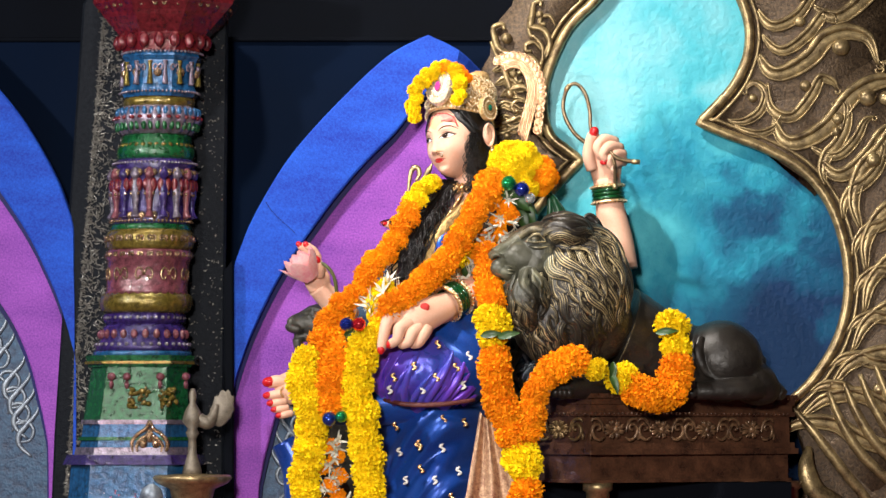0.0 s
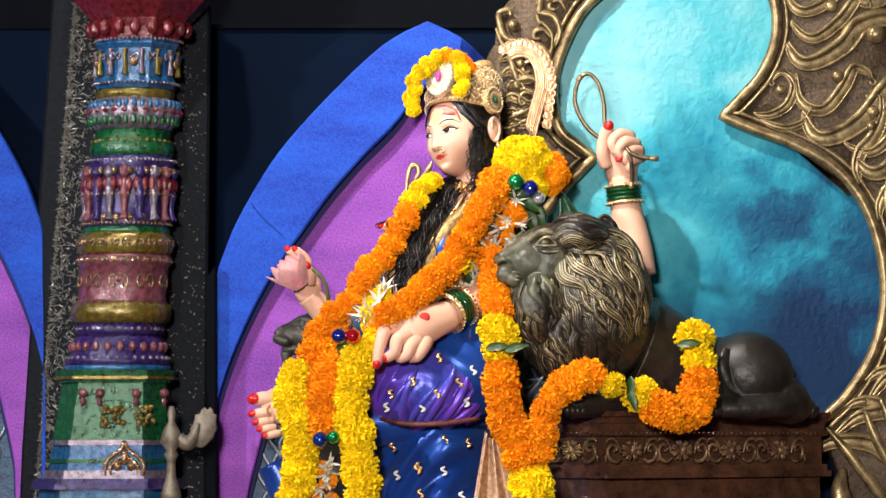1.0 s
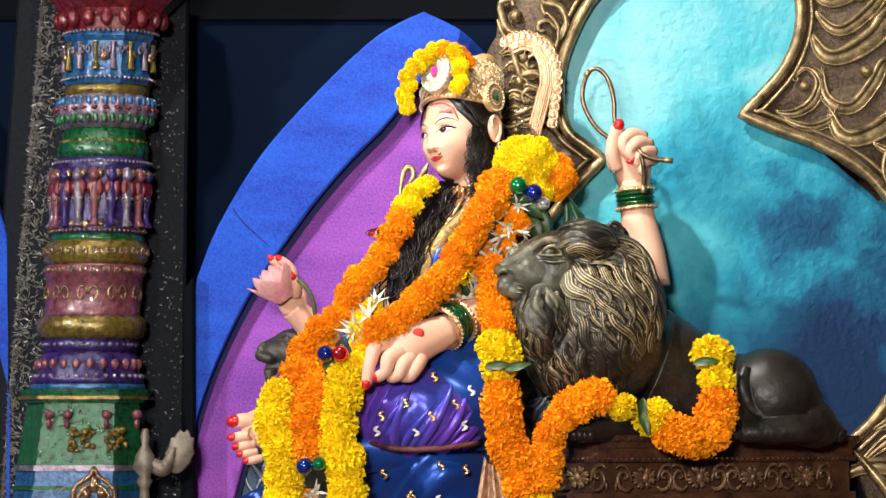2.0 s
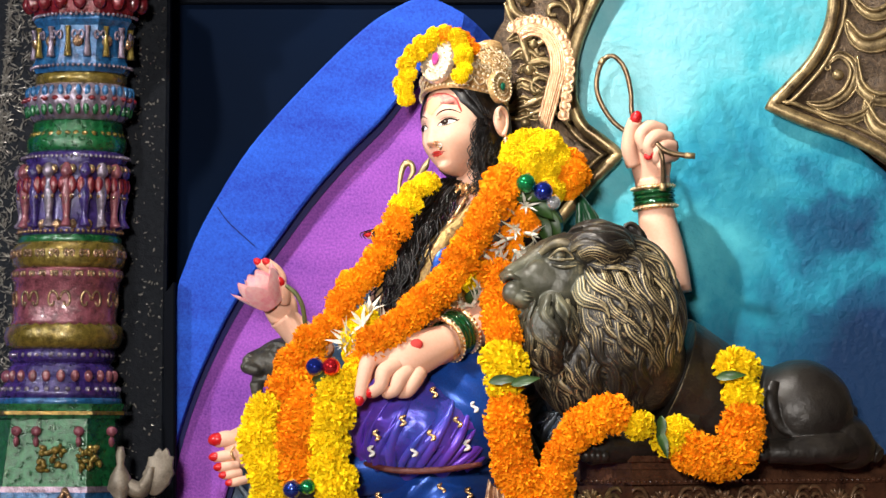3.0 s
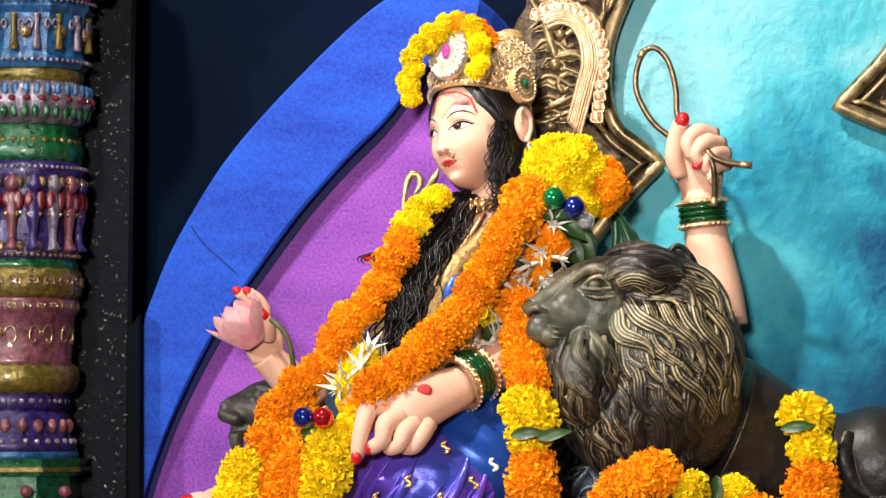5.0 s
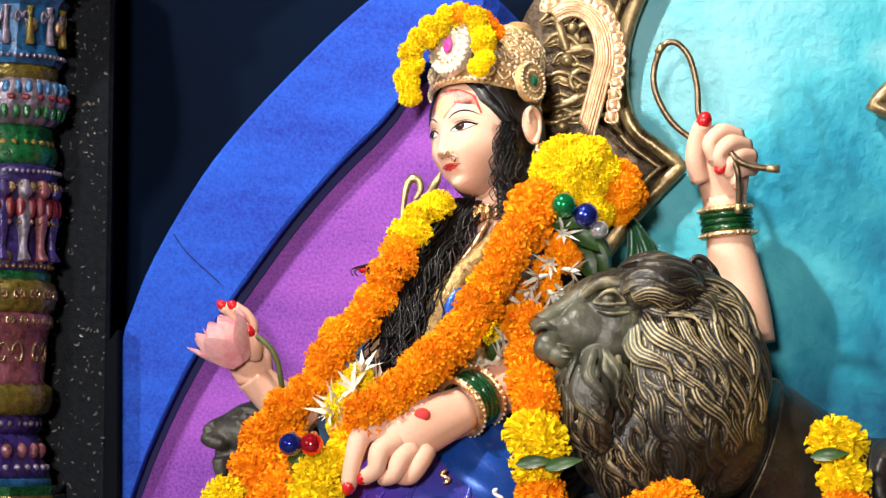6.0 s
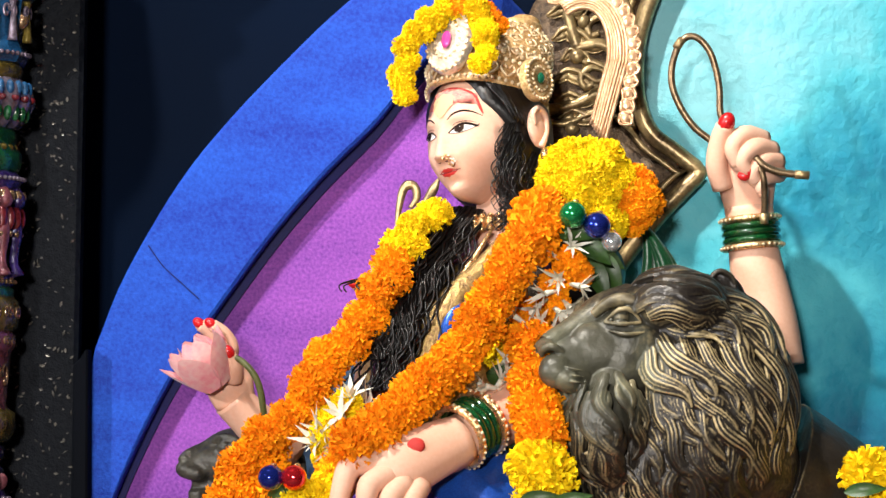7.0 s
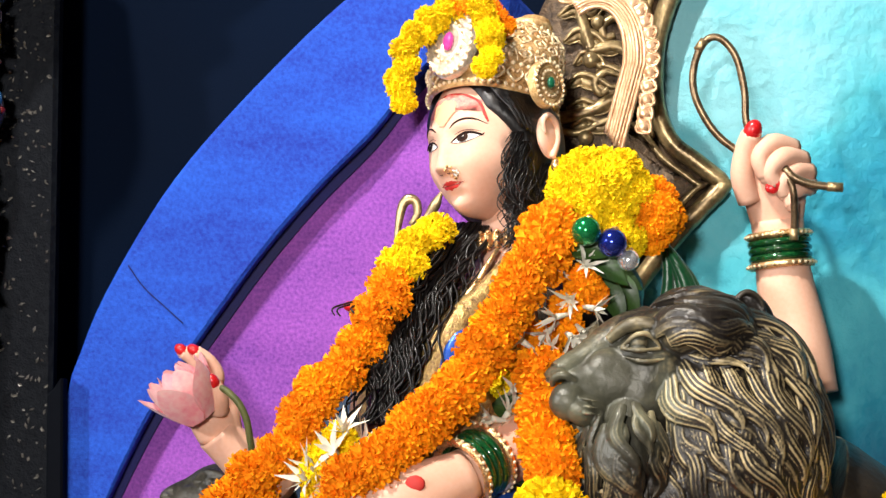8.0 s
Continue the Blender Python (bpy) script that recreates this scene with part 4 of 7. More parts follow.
paint_patch([(-0.0235, -0.0560), (-0.013, -0.0535), (-0.005, -0.0508), (0, -0.0518), (0.005, -0.0508), (0.013, -0.0535), (0.0235, -0.0560), (0.010, -0.0575), (0, -0.0582), (-0.010, -0.0575)], 12, 0.0005)
paint_patch([(-0.0190, -0.0572), (-0.009, -0.0580), (0, -0.0588), (0.009, -0.0580), (0.0190, -0.0572), (0.0125, -0.0632), (0, -0.0665), (-0.0125, -0.0632)], 12, 0.0006)
stroke([(-0.0250, -0.0558), (-0.010, -0.0577), (0, -0.0585), (0.010, -0.0577), (0.0250, -0.0558)], 0.0006, 9, 0.0007)
# rose powder across the brow and its red border stroke
paint_patch([(-0.045, 0.060), (-0.02, 0.056), (0, 0.050), (0.02, 0.056), (0.044, 0.066), (0.060, 0.052), (0.056, 0.072), (0.03, 0.088), (0, 0.094), (-0.03, 0.088), (-0.05, 0.075)], 10, 0.0016)
stroke([(-0.03, 0.086), (0, 0.092), (0.03, 0.086), (0.052, 0.070), (0.062, 0.046), (0.066, 0.034)], [0.0010, 0.0016, 0.0022, 0.0030, 0.0032, 0.0018], 12, 0.0002)
paint_patch([(-0.022, 0.058), (-0.008, 0.044), (0.004, 0.038), (0.014, 0.050), (0.024, 0.060), (0.022, 0.076), (0.0, 0.084), (-0.022, 0.076)], 14, 0.0026)
# ornament in the nose
for a in range(5):
    ball(statue, face_at(0.013 + 0.004 * math.cos(a * 1.3), -0.032 + 0.005 * math.sin(a * 1.3) - 0.003 * a, 0.003), 0.0026, 11, n=6)
tube(statue, [face_at(0.014, -0.036, 0.004), face_at(0.022, -0.044, 0.006), face_at(0.018, -0.052, 0.006)], 0.0012, 5, 11)
for a in range(6):
    ball(statue, face_at(0.020 + 0.003 * math.cos(a), -0.042 + 0.004 * math.sin(a * 2), 0.005), 0.0022, 7, n=5)

# ear
EAR = Vector((0.142, -0.085, 2.435))
ball(statue, EAR, (0.010, 0.024, 0.036), 0, Matrix((SIDE, -FWD, UP)).transposed(), 12)
tube(statue, [EAR + SIDE * 0.008 + FWD * a + UP * b for a, b in ((0.012, 0.004), (0.014, 0.024), (-0.002, 0.034), (-0.017, 0.022), (-0.016, -0.004), (-0.004, -0.024), (0.006, -0.036))], [0.003, 0.005, 0.0055, 0.0055, 0.005, 0.006, 0.006], 8, 0)
ball(statue, EAR + UP * -0.05 + SIDE * 0.012 + FWD * 0.004, (0.008, 0.008, 0.012), 11, n=7)
# neck and torso
tube(statue, [(0.084, -0.02, 2.362), (0.083, -0.02, 2.278), (0.069, -0.02, 2.204), (0.032, -0.02, 2.13)], [0.062, 0.052, 0.060, 0.12], 20, 0)
tube(statue, [(0.05, 0, 2.205), (0.018, -0.01, 2.14), (-0.014, -0.02, 2.056), (-0.037, -0.03, 1.946), (-0.05, -0.04, 1.836)], [0.06, 0.135, 0.155, 0.15, 0.165], 24, 4, 0.85)
ball(statue, (0.227, 0.04, 2.188), (0.075, 0.07, 0.07), 1)
ball(statue, (-0.068, 0.03, 2.151), (0.07, 0.07, 0.07), 4)
# folded cloth over the breast: gold, blue and maroon bands
for pts, r, sl in (([(0.084, -0.09, 2.24), (0.044, -0.125, 2.179), (-0.009, -0.16, 2.114), (-0.044, -0.175, 2.034), (-0.056, -0.19, 1.928)], [0.01, 0.022, 0.030, 0.032, 0.03], 4),
                   ([(0.08, -0.1, 2.208), (0.036, -0.14, 2.151), (-0.004, -0.175, 2.096), (-0.021, -0.195, 2.016)], [0.006, 0.012, 0.015, 0.012], 2),
                   ([(0.066, -0.1, 2.217), (0.026, -0.13, 2.17), (-0.017, -0.165, 2.119)], [0.003, 0.005, 0.004], 9),
                   ([(-0.084, -0.1, 2.09), (-0.099, -0.15, 2.017), (-0.115, -0.18, 1.936), (-0.122, -0.2, 1.857)], [0.03, 0.038, 0.04, 0.04], 9),
                   ([(-0.017, -0.165, 2.105), (-0.043, -0.19, 2.033), (-0.06, -0.21, 1.945)], [0.004, 0.006, 0.006], 11),
                   ([(0.062, -0.1, 2.253), (0.017, -0.13, 2.179), (-0.036, -0.15, 2.115), (-0.066, -0.17, 2.034)], [0.003, 0.005, 0.005, 0.004], 11)):
    tube(statue, pts, r, 12, sl, 0.55)

# arms
def nail(at, d, size):
    """A red varnished nail at a finger's end."""
    d = Vector(d).normalized()
    ball(statue, Vector(at) + d * size * 0.2 + Vector((0, -0.25, 0.1)) * size, (size * 0.95, size * 0.9, size * 1.25), 6, d.to_track_quat("Z", "Y").to_matrix(), 9)


def finger(pts, r0, r1, varnish=True):
    n = len(pts)
    tube(statue, pts, [r0 + (r1 - r0) * k / (n - 1) + (0.0012 if k % 2 else 0) for k in range(n)], 12, 0)
    ball(statue, pts[-1], r1, 0, n=9)
    if varnish:
        nail(pts[-1], Vector(pts[-1]) - Vector(pts[-2]), r1)


# the arm that rests on the knee
tube(statue, [(0.232, -0.06, 2.072), (0.151, -0.15, 1.981), (0.098, -0.205, 1.94), (0.034, -0.27, 1.899), (-0.01, -0.3, 1.876)], [0.062, 0.056, 0.052, 0.044, 0.045], 20, 0)
tube(statue, [(0.022, -0.305, 1.894), (-0.035, -0.33, 1.868), (-0.085, -0.345, 1.846), (-0.129, -0.35, 1.833)], [0.040, 0.050, 0.056, 0.044], 20, 0, 0.8)
finger([(-0.116, -0.36, 1.852), (-0.16, -0.375, 1.846), (-0.177, -0.385, 1.801), (-0.185, -0.385, 1.754)], 0.023, 0.0135)
finger([(-0.097, -0.37, 1.833), (-0.128, -0.39, 1.816), (-0.137, -0.395, 1.783), (-0.157, -0.385, 1.768)], 0.022, 0.0135)
finger([(-0.072, -0.37, 1.82), (-0.093, -0.39, 1.799), (-0.104, -0.395, 1.774), (-0.123, -0.38, 1.766)], 0.021, 0.013, False)
finger([(-0.047, -0.365, 1.817), (-0.061, -0.385, 1.791), (-0.075, -0.385, 1.77), (-0.093, -0.37, 1.767)], 0.019, 0.012, False)
finger([(-0.13, -0.33, 1.853), (-0.168, -0.335, 1.815), (-0.18, -0.34, 1.79), (-0.178, -0.35, 1.771)], 0.02, 0.0125)
ball(statue, (-0.055, -0.376, 1.88), (0.015, 0.0035, 0.013), 12, n=9)
# raised hand that holds the cord
tube(statue, [(0.559, 0.05, 2.024), (0.553, 0.055, 2.105), (0.537, 0.06, 2.201), (0.529, 0.06, 2.262), (0.524, 0.06, 2.31)], [0.062, 0.056, 0.048, 0.043, 0.044], 20, 0)
tube(statue, [(0.524, 0.06, 2.303), (0.521, 0.055, 2.344), (0.518, 0.05, 2.391), (0.521, 0.05, 2.429)], [0.043, 0.052, 0.060, 0.046], 20, 0, 0.75)
finger([(0.549, 0.03, 2.426), (0.511, 0, 2.432), (0.49, -0.01, 2.408), (0.501, -0.005, 2.378)], 0.019, 0.013, False)
finger([(0.564, 0.03, 2.407), (0.528, -0.005, 2.409), (0.507, -0.012, 2.386), (0.517, -0.005, 2.366)], 0.019, 0.013)
finger([(0.574, 0.03, 2.388), (0.544, 0, 2.385), (0.526, -0.006, 2.365), (0.532, 0, 2.35)], 0.018, 0.012, False)
finger([(0.576, 0.03, 2.367), (0.555, 0.005, 2.361), (0.541, 0, 2.347), (0.544, 0, 2.331)], 0.017, 0.011, False)
finger([(0.476, 0.03, 2.341), (0.464, 0.015, 2.38), (0.467, 0.005, 2.42), (0.478, -0.005, 2.448)], 0.02, 0.0165)
ball(statue, (0.51, -0.012, 2.359), (0.012, 0.005, 0.010), 6, n=8)
# hand that holds the lotus
tube(statue, [(-0.302, -0.02, 1.861), (-0.333, -0.05, 1.898), (-0.368, -0.07, 1.933), (-0.391, -0.08, 1.959)], [0.045, 0.042, 0.036, 0.036], 18, 0)
tube(statue, [(-0.384, -0.08, 1.95), (-0.395, -0.085, 1.985), (-0.401, -0.085, 2.018)], [0.036, 0.042, 0.032], 16, 0, 0.7)
finger([(-0.408, -0.07, 2.013), (-0.395, -0.07, 2.046), (-0.405, -0.075, 2.072), (-0.427, -0.08, 2.088)], 0.015, 0.0105)
finger([(-0.419, -0.06, 2.013), (-0.412, -0.06, 2.053), (-0.43, -0.065, 2.075), (-0.449, -0.07, 2.089)], 0.015, 0.0105)
finger([(-0.386, -0.11, 1.991), (-0.382, -0.125, 2.014), (-0.39, -0.135, 2.034)], 0.017, 0.012)
finger([(-0.416, -0.1, 1.985), (-0.417, -0.115, 1.997), (-0.409, -0.12, 2.006)], 0.014, 0.010)
# far hand behind the shoulder
finger([(-0.15, 0.06, 2.153), (-0.168, 0.05, 2.164), (-0.184, 0.045, 2.167)], 0.014, 0.010)

# lap, folded leg and skirt
ball(statue, (-0.056, -0.2, 1.695), (0.175, 0.15, 0.135), 3, None, 40, lambda u: 1 + 0.07 * math.sin(15 * math.atan2(u.z - 0.55, u.x - 0.35) + 2.5 * u.y + 1.2 * math.sin(5 * u.x)) * max(0.1, min(1, 0.6 - u.z)) + 0.012 * math.sin(31 * math.atan2(u.z - 0.55, u.x - 0.35)))
ball(statue, (0.042, -0.18, 1.739), (0.15, 0.14, 0.15), 2, None, 34, lambda u: 1 + 0.02 * math.sin(9 * u.x + 14 * u.z))
for k in range(15):
    a = -2.75 + 0.17 * k
    pts = []
    for j in range(7):
        t = j / 6
        el = -0.85 + (1.15 + 0.25 * math.sin(k * 2.1)) * t
        az = a + (0.55 + 0.12 * math.sin(k * 1.3)) * t
        pts.append(Vector((-0.056, -0.2, 1.695)) + Vector((0.178 * math.cos(el) * math.cos(az), 0.153 * math.cos(el) * math.sin(az), 0.137 * math.sin(el))))
    g = 0.011 + 0.005 * math.sin(k * 3.7)
    tube(statue, pts, [g * 0.9, g, g, g * 0.9, g * 0.7, g * 0.4, g * 0.1], 8, 3, 0.7, 3)
tube(statue, [(0.134, -0.1, 1.724), (-0.007, -0.17, 1.635), (-0.163, -0.2, 1.596), (-0.303, -0.18, 1.579), (-0.426, -0.16, 1.597)], [0.09, 0.085, 0.07, 0.055, 0.045], 20, 2)
tube(statue, [(-0.491, -0.1, 1.478), (-0.464, -0.1, 1.426), (-0.437, -0.1, 1.356), (-0.428, -0.1, 1.181)], [0.045, 0.05, 0.06, 0.06], 14, 2)
tube(statue, [(-0.396, -0.08, 1.725), (-0.448, -0.09, 1.689), (-0.474, -0.1, 1.636)], [0.05, 0.04, 0.03], 14, 2)
# skirt of the hanging leg with soft vertical folds
vs, fs = [], []
RW, RH = 80, 110
for j in range(RH + 1):
    b = j / RH
    for i in range(RW + 1):
        a = i / RW
        x = (-0.202, -0.2, 1.582)[0] + a * (0.33 + 0.06 * b) - 0.01 * b
        z = Z(712 + 480 * b) + 0.02 * math.sin(math.pi * a) * (1 - b)
        sweep = b * (1.0 + 0.5 * a) - 0.30 * (1 - a) ** 2
        y = -0.05 - 0.21 * math.sin(math.pi * min(1, max(0, a * 0.9 + 0.05))) ** 0.6
        y -= 0.020 * math.sin(TAU * (3.4 * sweep + 0.2 * math.sin(5 * a))) * (0.4 + 0.6 * a) + 0.010 * math.sin(TAU * (7.1 * sweep + 0.7 * a)) * (1 - 0.5 * a)
        y -= 0.006 * math.sin(11 * a + 4 * b)
        vs.append((x, y, z))
for j in range(RH):
    for i in range(RW):
        q = j * (RW + 1) + i
        fs.append((q, q + 1, q + RW + 2, q + RW + 1))
statue.add(vs, fs, 2)
tube(statue, [(-0.193, -0.25, 1.606), (-0.109, -0.32, 1.588), (-0.007, -0.33, 1.588), (0.096, -0.3, 1.602)], [0.006, 0.008, 0.008, 0.006], 10, 9, 0.8)
# brocade end that hangs over the thigh
vs, fs = [], []
for j in range(25):
    b = j / 24
    for i in range(17):
        a = i / 16
        x0 = 0.112 - 0.045 * min(1, b * 2)
        w = 0.04 + 0.13 * min(1, b * 2.2)
        vs.append((x0 + a * w, -0.29 - 0.012 * math.sin(a * 15 + b * 2) - 0.02 * b, Z(728 + 300 * b + 12 * math.sin(a * 3))))
for j in range(24):
    for i in range(16):
        q = j * 17 + i
        fs.append((q, q + 1, q + 18, q + 17))
statue.add(vs, fs, 5)
# woven gold motifs on the silk
rng = random.Random(11)


def motif(c, size, lean):
    """A small woven paisley."""
    pts = [(c[0] - size * 0.55 * math.sin(math.pi * h * 1.25) * (1 - 0.2 * h * h) + lean * size * h, c[1] - 0.002, c[2] + size * h) for h in (-1, -0.7, -0.35, 0, 0.35, 0.7, 1)]
    tube(statue, pts, [0.0016, 0.0046, 0.0042, 0.0036, 0.0042, 0.0046, 0.0016], 6, 11 if rng.random() < 0.6 else 7, 0.5, 3)


for p in [(-0.015, -0.335, 1.769), (-0.087, -0.352, 1.703), (-0.148, -0.345, 1.669), (-0.02, -0.35, 1.669), (-0.061, -0.335, 1.632), (0.041, -0.33, 1.7), (0.079, -0.31, 1.735), (0.093, -0.29, 1.788), (0.062, -0.31, 1.646), (-0.161, -0.33, 1.632), (0.002, -0.262, 1.544)] + [(0.066, -0.25, 1.534), (-0.145, -0.24, 1.522), (-0.076, -0.272, 1.461), (-0.002, -0.274, 1.456), (0.048, -0.265, 1.386), (-0.133, -0.25, 1.444), (-0.072, -0.27, 1.468), (-0.114, -0.262, 1.358), (-0.024, -0.28, 1.359), (0.027, -0.275, 1.307), (-0.067, -0.276, 1.393)]:
    motif(Vector(p) + Vector((0, -0.006, 0)), 0.0125, rng.uniform(-0.3, 0.3))
# foot with varnished toes
tube(statue, [(-0.41, -0.16, 1.63), (-0.448, -0.17, 1.643), (-0.486, -0.18, 1.634), (-0.509, -0.18, 1.622)], [0.045, 0.052, 0.05, 0.035], 18, 0, 0.7)
for pts, r in (([(-0.478, -0.19, 1.656), (-0.51, -0.2, 1.66), (-0.53, -0.2, 1.657)], 0.0185), ([(-0.486, -0.2, 1.622), (-0.515, -0.21, 1.619), (-0.536, -0.21, 1.616)], 0.0125), ([(-0.484, -0.2, 1.599), (-0.508, -0.21, 1.595), (-0.526, -0.21, 1.592)], 0.0115), ([(-0.477, -0.2, 1.579), (-0.498, -0.21, 1.576), (-0.515, -0.21, 1.573)], 0.0105), ([(-0.464, -0.2, 1.563), (-0.485, -0.21, 1.558), (-0.5, -0.21, 1.555)], 0.010)):
    finger(pts, r * 1.05, r)
tube(statue, [(p[0], p[1] - 0.012, p[2]) for p in [(-0.492, -0.2, 1.642), (-0.498, -0.215, 1.627), (-0.49, -0.21, 1.609)]], 0.003, 6, 11)

# hair: cap behind the face and long wavy locks
ball(statue, HC - FWD * 0.022 + UP * 0.012, (0.106, 0.124, 0.142), 1, Matrix((SIDE, FWD, UP)).transposed(), 64, lambda u: 1.0 - 0.18 * min(1, max(0, (u.y - 0.33 - 0.32 * min(1, max(0, (u.z + 0.05) / 0.4))) / 0.16)))
for k in range(44):
    g = k / 43
    pts = []
    for j in range(8):
        t = j / 7
        az = 0.62 + 0.75 * g + (0.55 - 0.35 * g) * t
        el = 1.02 - 0.10 * g - (0.95 + 0.1 * g) * t + 0.03 * math.sin(9 * t + k)
        pts.append(HC - FWD * 0.022 + UP * (0.012 + 0.146 * math.sin(el)) + (SIDE * 0.110 * math.sin(az) + FWD * 0.129 * math.cos(az)) * math.cos(el))
    tube(statue, pts, [0.002, 0.0035, 0.0042, 0.0042, 0.004, 0.0036, 0.003, 0.0015], 5, 1, 0.8, 2)
rng = random.Random(7)


def lock(line, n, width, r=0.0026, wave=0.009):
    """A fall of wavy strands along a line."""
    q = [Vector(p) for p in line]
    for k in range(int(n * 1.9)):
        o = Vector((rng.gauss(0, 1), rng.gauss(0, 0.6), 0)) * width
        ph, fr = rng.uniform(0, TAU), rng.uniform(0.9, 1.5)
        pts = []
        for i, p in enumerate(spline(q, 4)):
            g = i / (4 * (len(q) - 1))
            pts.append(Vector(p) + o * (0.45 + 0.65 * g) + Vector((math.sin(i * fr + ph), math.cos(i * fr * 0.8 + ph), 0)) * wave * (0.3 + g))
        m = len(pts)
        if rng.random() < 0.35:
            pts = pts[:max(5, int(m * rng.uniform(0.6, 0.95)))]
        m = len(pts)
        tube(statue, pts, [r * (1 - 0.6 * abs(i / (m - 1) - 0.3)) * rng.uniform(0.8, 1.2) for i in range(m)], 5, 1, 1, 2)


lock([(0.137, -0.075, 2.393), (0.124, -0.085, 2.341), (0.107, -0.09, 2.29), (0.096, -0.08, 2.255)], 34, 0.016, 0.0016, 0.008)
lock([(0.163, -0.01, 2.4), (0.158, -0.03, 2.333), (0.148, -0.04, 2.276), (0.171, -0.03, 2.221)], 30, 0.026)
lock([(0.21, 0.03, 2.404), (0.219, 0.04, 2.339), (0.228, 0.04, 2.264)], 16, 0.03)
lock([(0.015, -0.05, 2.299), (-0.011, -0.09, 2.245), (-0.041, -0.14, 2.178), (-0.07, -0.18, 2.114), (-0.095, -0.21, 2.042), (-0.124, -0.24, 1.971)], 46, 0.022, wave=0.010)
lock([(-0.012, -0.06, 2.294), (-0.038, -0.1, 2.235), (-0.068, -0.14, 2.178), (-0.097, -0.17, 2.123), (-0.122, -0.2, 2.077), (-0.143, -0.22, 2.024)], 44, 0.022, wave=0.010)
lock([(0.034, -0.06, 2.293), (0.016, -0.09, 2.254), (-0.01, -0.13, 2.206), (-0.035, -0.16, 2.15)], 24, 0.02)
lock([(0.092, -0.115, 2.440), (0.086, -0.120, 2.395), (0.086, -0.115, 2.345), (0.094, -0.105, 2.295), (0.104, -0.095, 2.250)], 16, 0.010, 0.0011, 0.013)
lock([(0.108, -0.112, 2.425), (0.106, -0.118, 2.380), (0.112, -0.110, 2.330), (0.118, -0.100, 2.280)], 18, 0.010, 0.0012, 0.012)
lock([(-0.029, -0.11, 2.262), (-0.063, -0.15, 2.205), (-0.106, -0.17, 2.168), (-0.141, -0.19, 2.14)], 12, 0.02, 0.0025, 0.012)
tagged(part("goddess_statue", statue, SLOTS), "seated painted plaster goddess statue in a blue silk saree", "statue")

# ---- cast lions ----
CAST = mat("gilded_cast_bronze", (0.036, 0.029, 0.022), 0.40, 0.15, dark=(0.009, 0.007, 0.007), scale=13, bump=0.5, fine=190)
t2 = CAST.node_tree
g2 = t2.nodes.new("ShaderNodeNewGeometry")
n3 = t2.nodes.new("ShaderNodeTexNoise")
n3.inputs["Scale"].default_value, n3.inputs["Detail"].default_value = 8.0, 6
c3 = t2.nodes.new("ShaderNodeTexCoord")
t2.links.new(c3.outputs["Object"], n3.inputs["Vector"])
edge_ = t2.nodes.new("ShaderNodeMapRange")
edge_.inputs["From Min"].default_value, edge_.inputs["From Max"].default_value = 0.500, 0.526
t2.links.new(g2.outputs["Pointiness"], edge_.inputs["Value"])
patch_ = t2.nodes.new("ShaderNodeMapRange")
patch_.inputs["From Min"].default_value, patch_.inputs["From Max"].default_value = 0.42, 0.57
t2.links.new(n3.outputs["Fac"], patch_.inputs["Value"])
both = maths("MULTIPLY", edge_.outputs["Result"], maths("ADD", maths("MULTIPLY", patch_.outputs["Result"], 1.0, t2), 0.05, t2), t2)
# the gilding was rubbed on the mane alone
mane_ = t2.nodes.new("ShaderNodeVectorMath")
mane_.operation = "DISTANCE"
mane_.inputs[1].default_value = (0.39, -0.22, 1.96)
t2.links.new(c3.outputs["Object"], mane_.inputs[0])
reach_ = t2.nodes.new("ShaderNodeMapRange")
reach_.inputs["From Min"].default_value, reach_.inputs["From Max"].default_value = 0.29, 0.20
t2.links.new(mane_.outputs["Value"], reach_.inputs["Value"])
both = maths("MULTIPLY", both, reach_.outputs["Result"], t2)
mx = t2.nodes.new("ShaderNodeMix")
mx.data_type = "RGBA"
old = t2.nodes["Principled BSDF"].inputs["Base Color"].links[0].from_socket
t2.links.new(both, mx.inputs["Factor"])
t2.links.new(old, mx.inputs["A"])
mx.inputs["B"].default_value = (0.56, 0.43, 0.22, 1)
# rubbed green-grey patina on the muzzle and cheek
far_ = t2.nodes.new("ShaderNodeVectorMath")
far_.operation = "DISTANCE"
far_.inputs[1].default_value = (0.225, -0.36, 2.02)
t2.links.new(c3.outputs["Object"], far_.inputs[0])
near_ = t2.nodes.new("ShaderNodeMapRange")
near_.inputs["From Min"].default_value, near_.inputs["From Max"].default_value = 0.15, 0.03
t2.links.new(far_.outputs["Value"], near_.inputs["Value"])
mx2 = t2.nodes.new("ShaderNodeMix")
mx2.data_type = "RGBA"
t2.links.new(maths("MULTIPLY", near_.outputs["Result"], maths("ADD", maths("MULTIPLY", patch_.outputs["Result"], 0.9, t2), 0.35, t2), t2), mx2.inputs["Factor"])
t2.links.new(mx.outputs["Result"], mx2.inputs["A"])
mx2.inputs["B"].default_value = (0.20, 0.205, 0.135, 1)
t2.links.new(mx2.outputs["Result"], t2.nodes["Principled BSDF"].inputs["Base Color"])


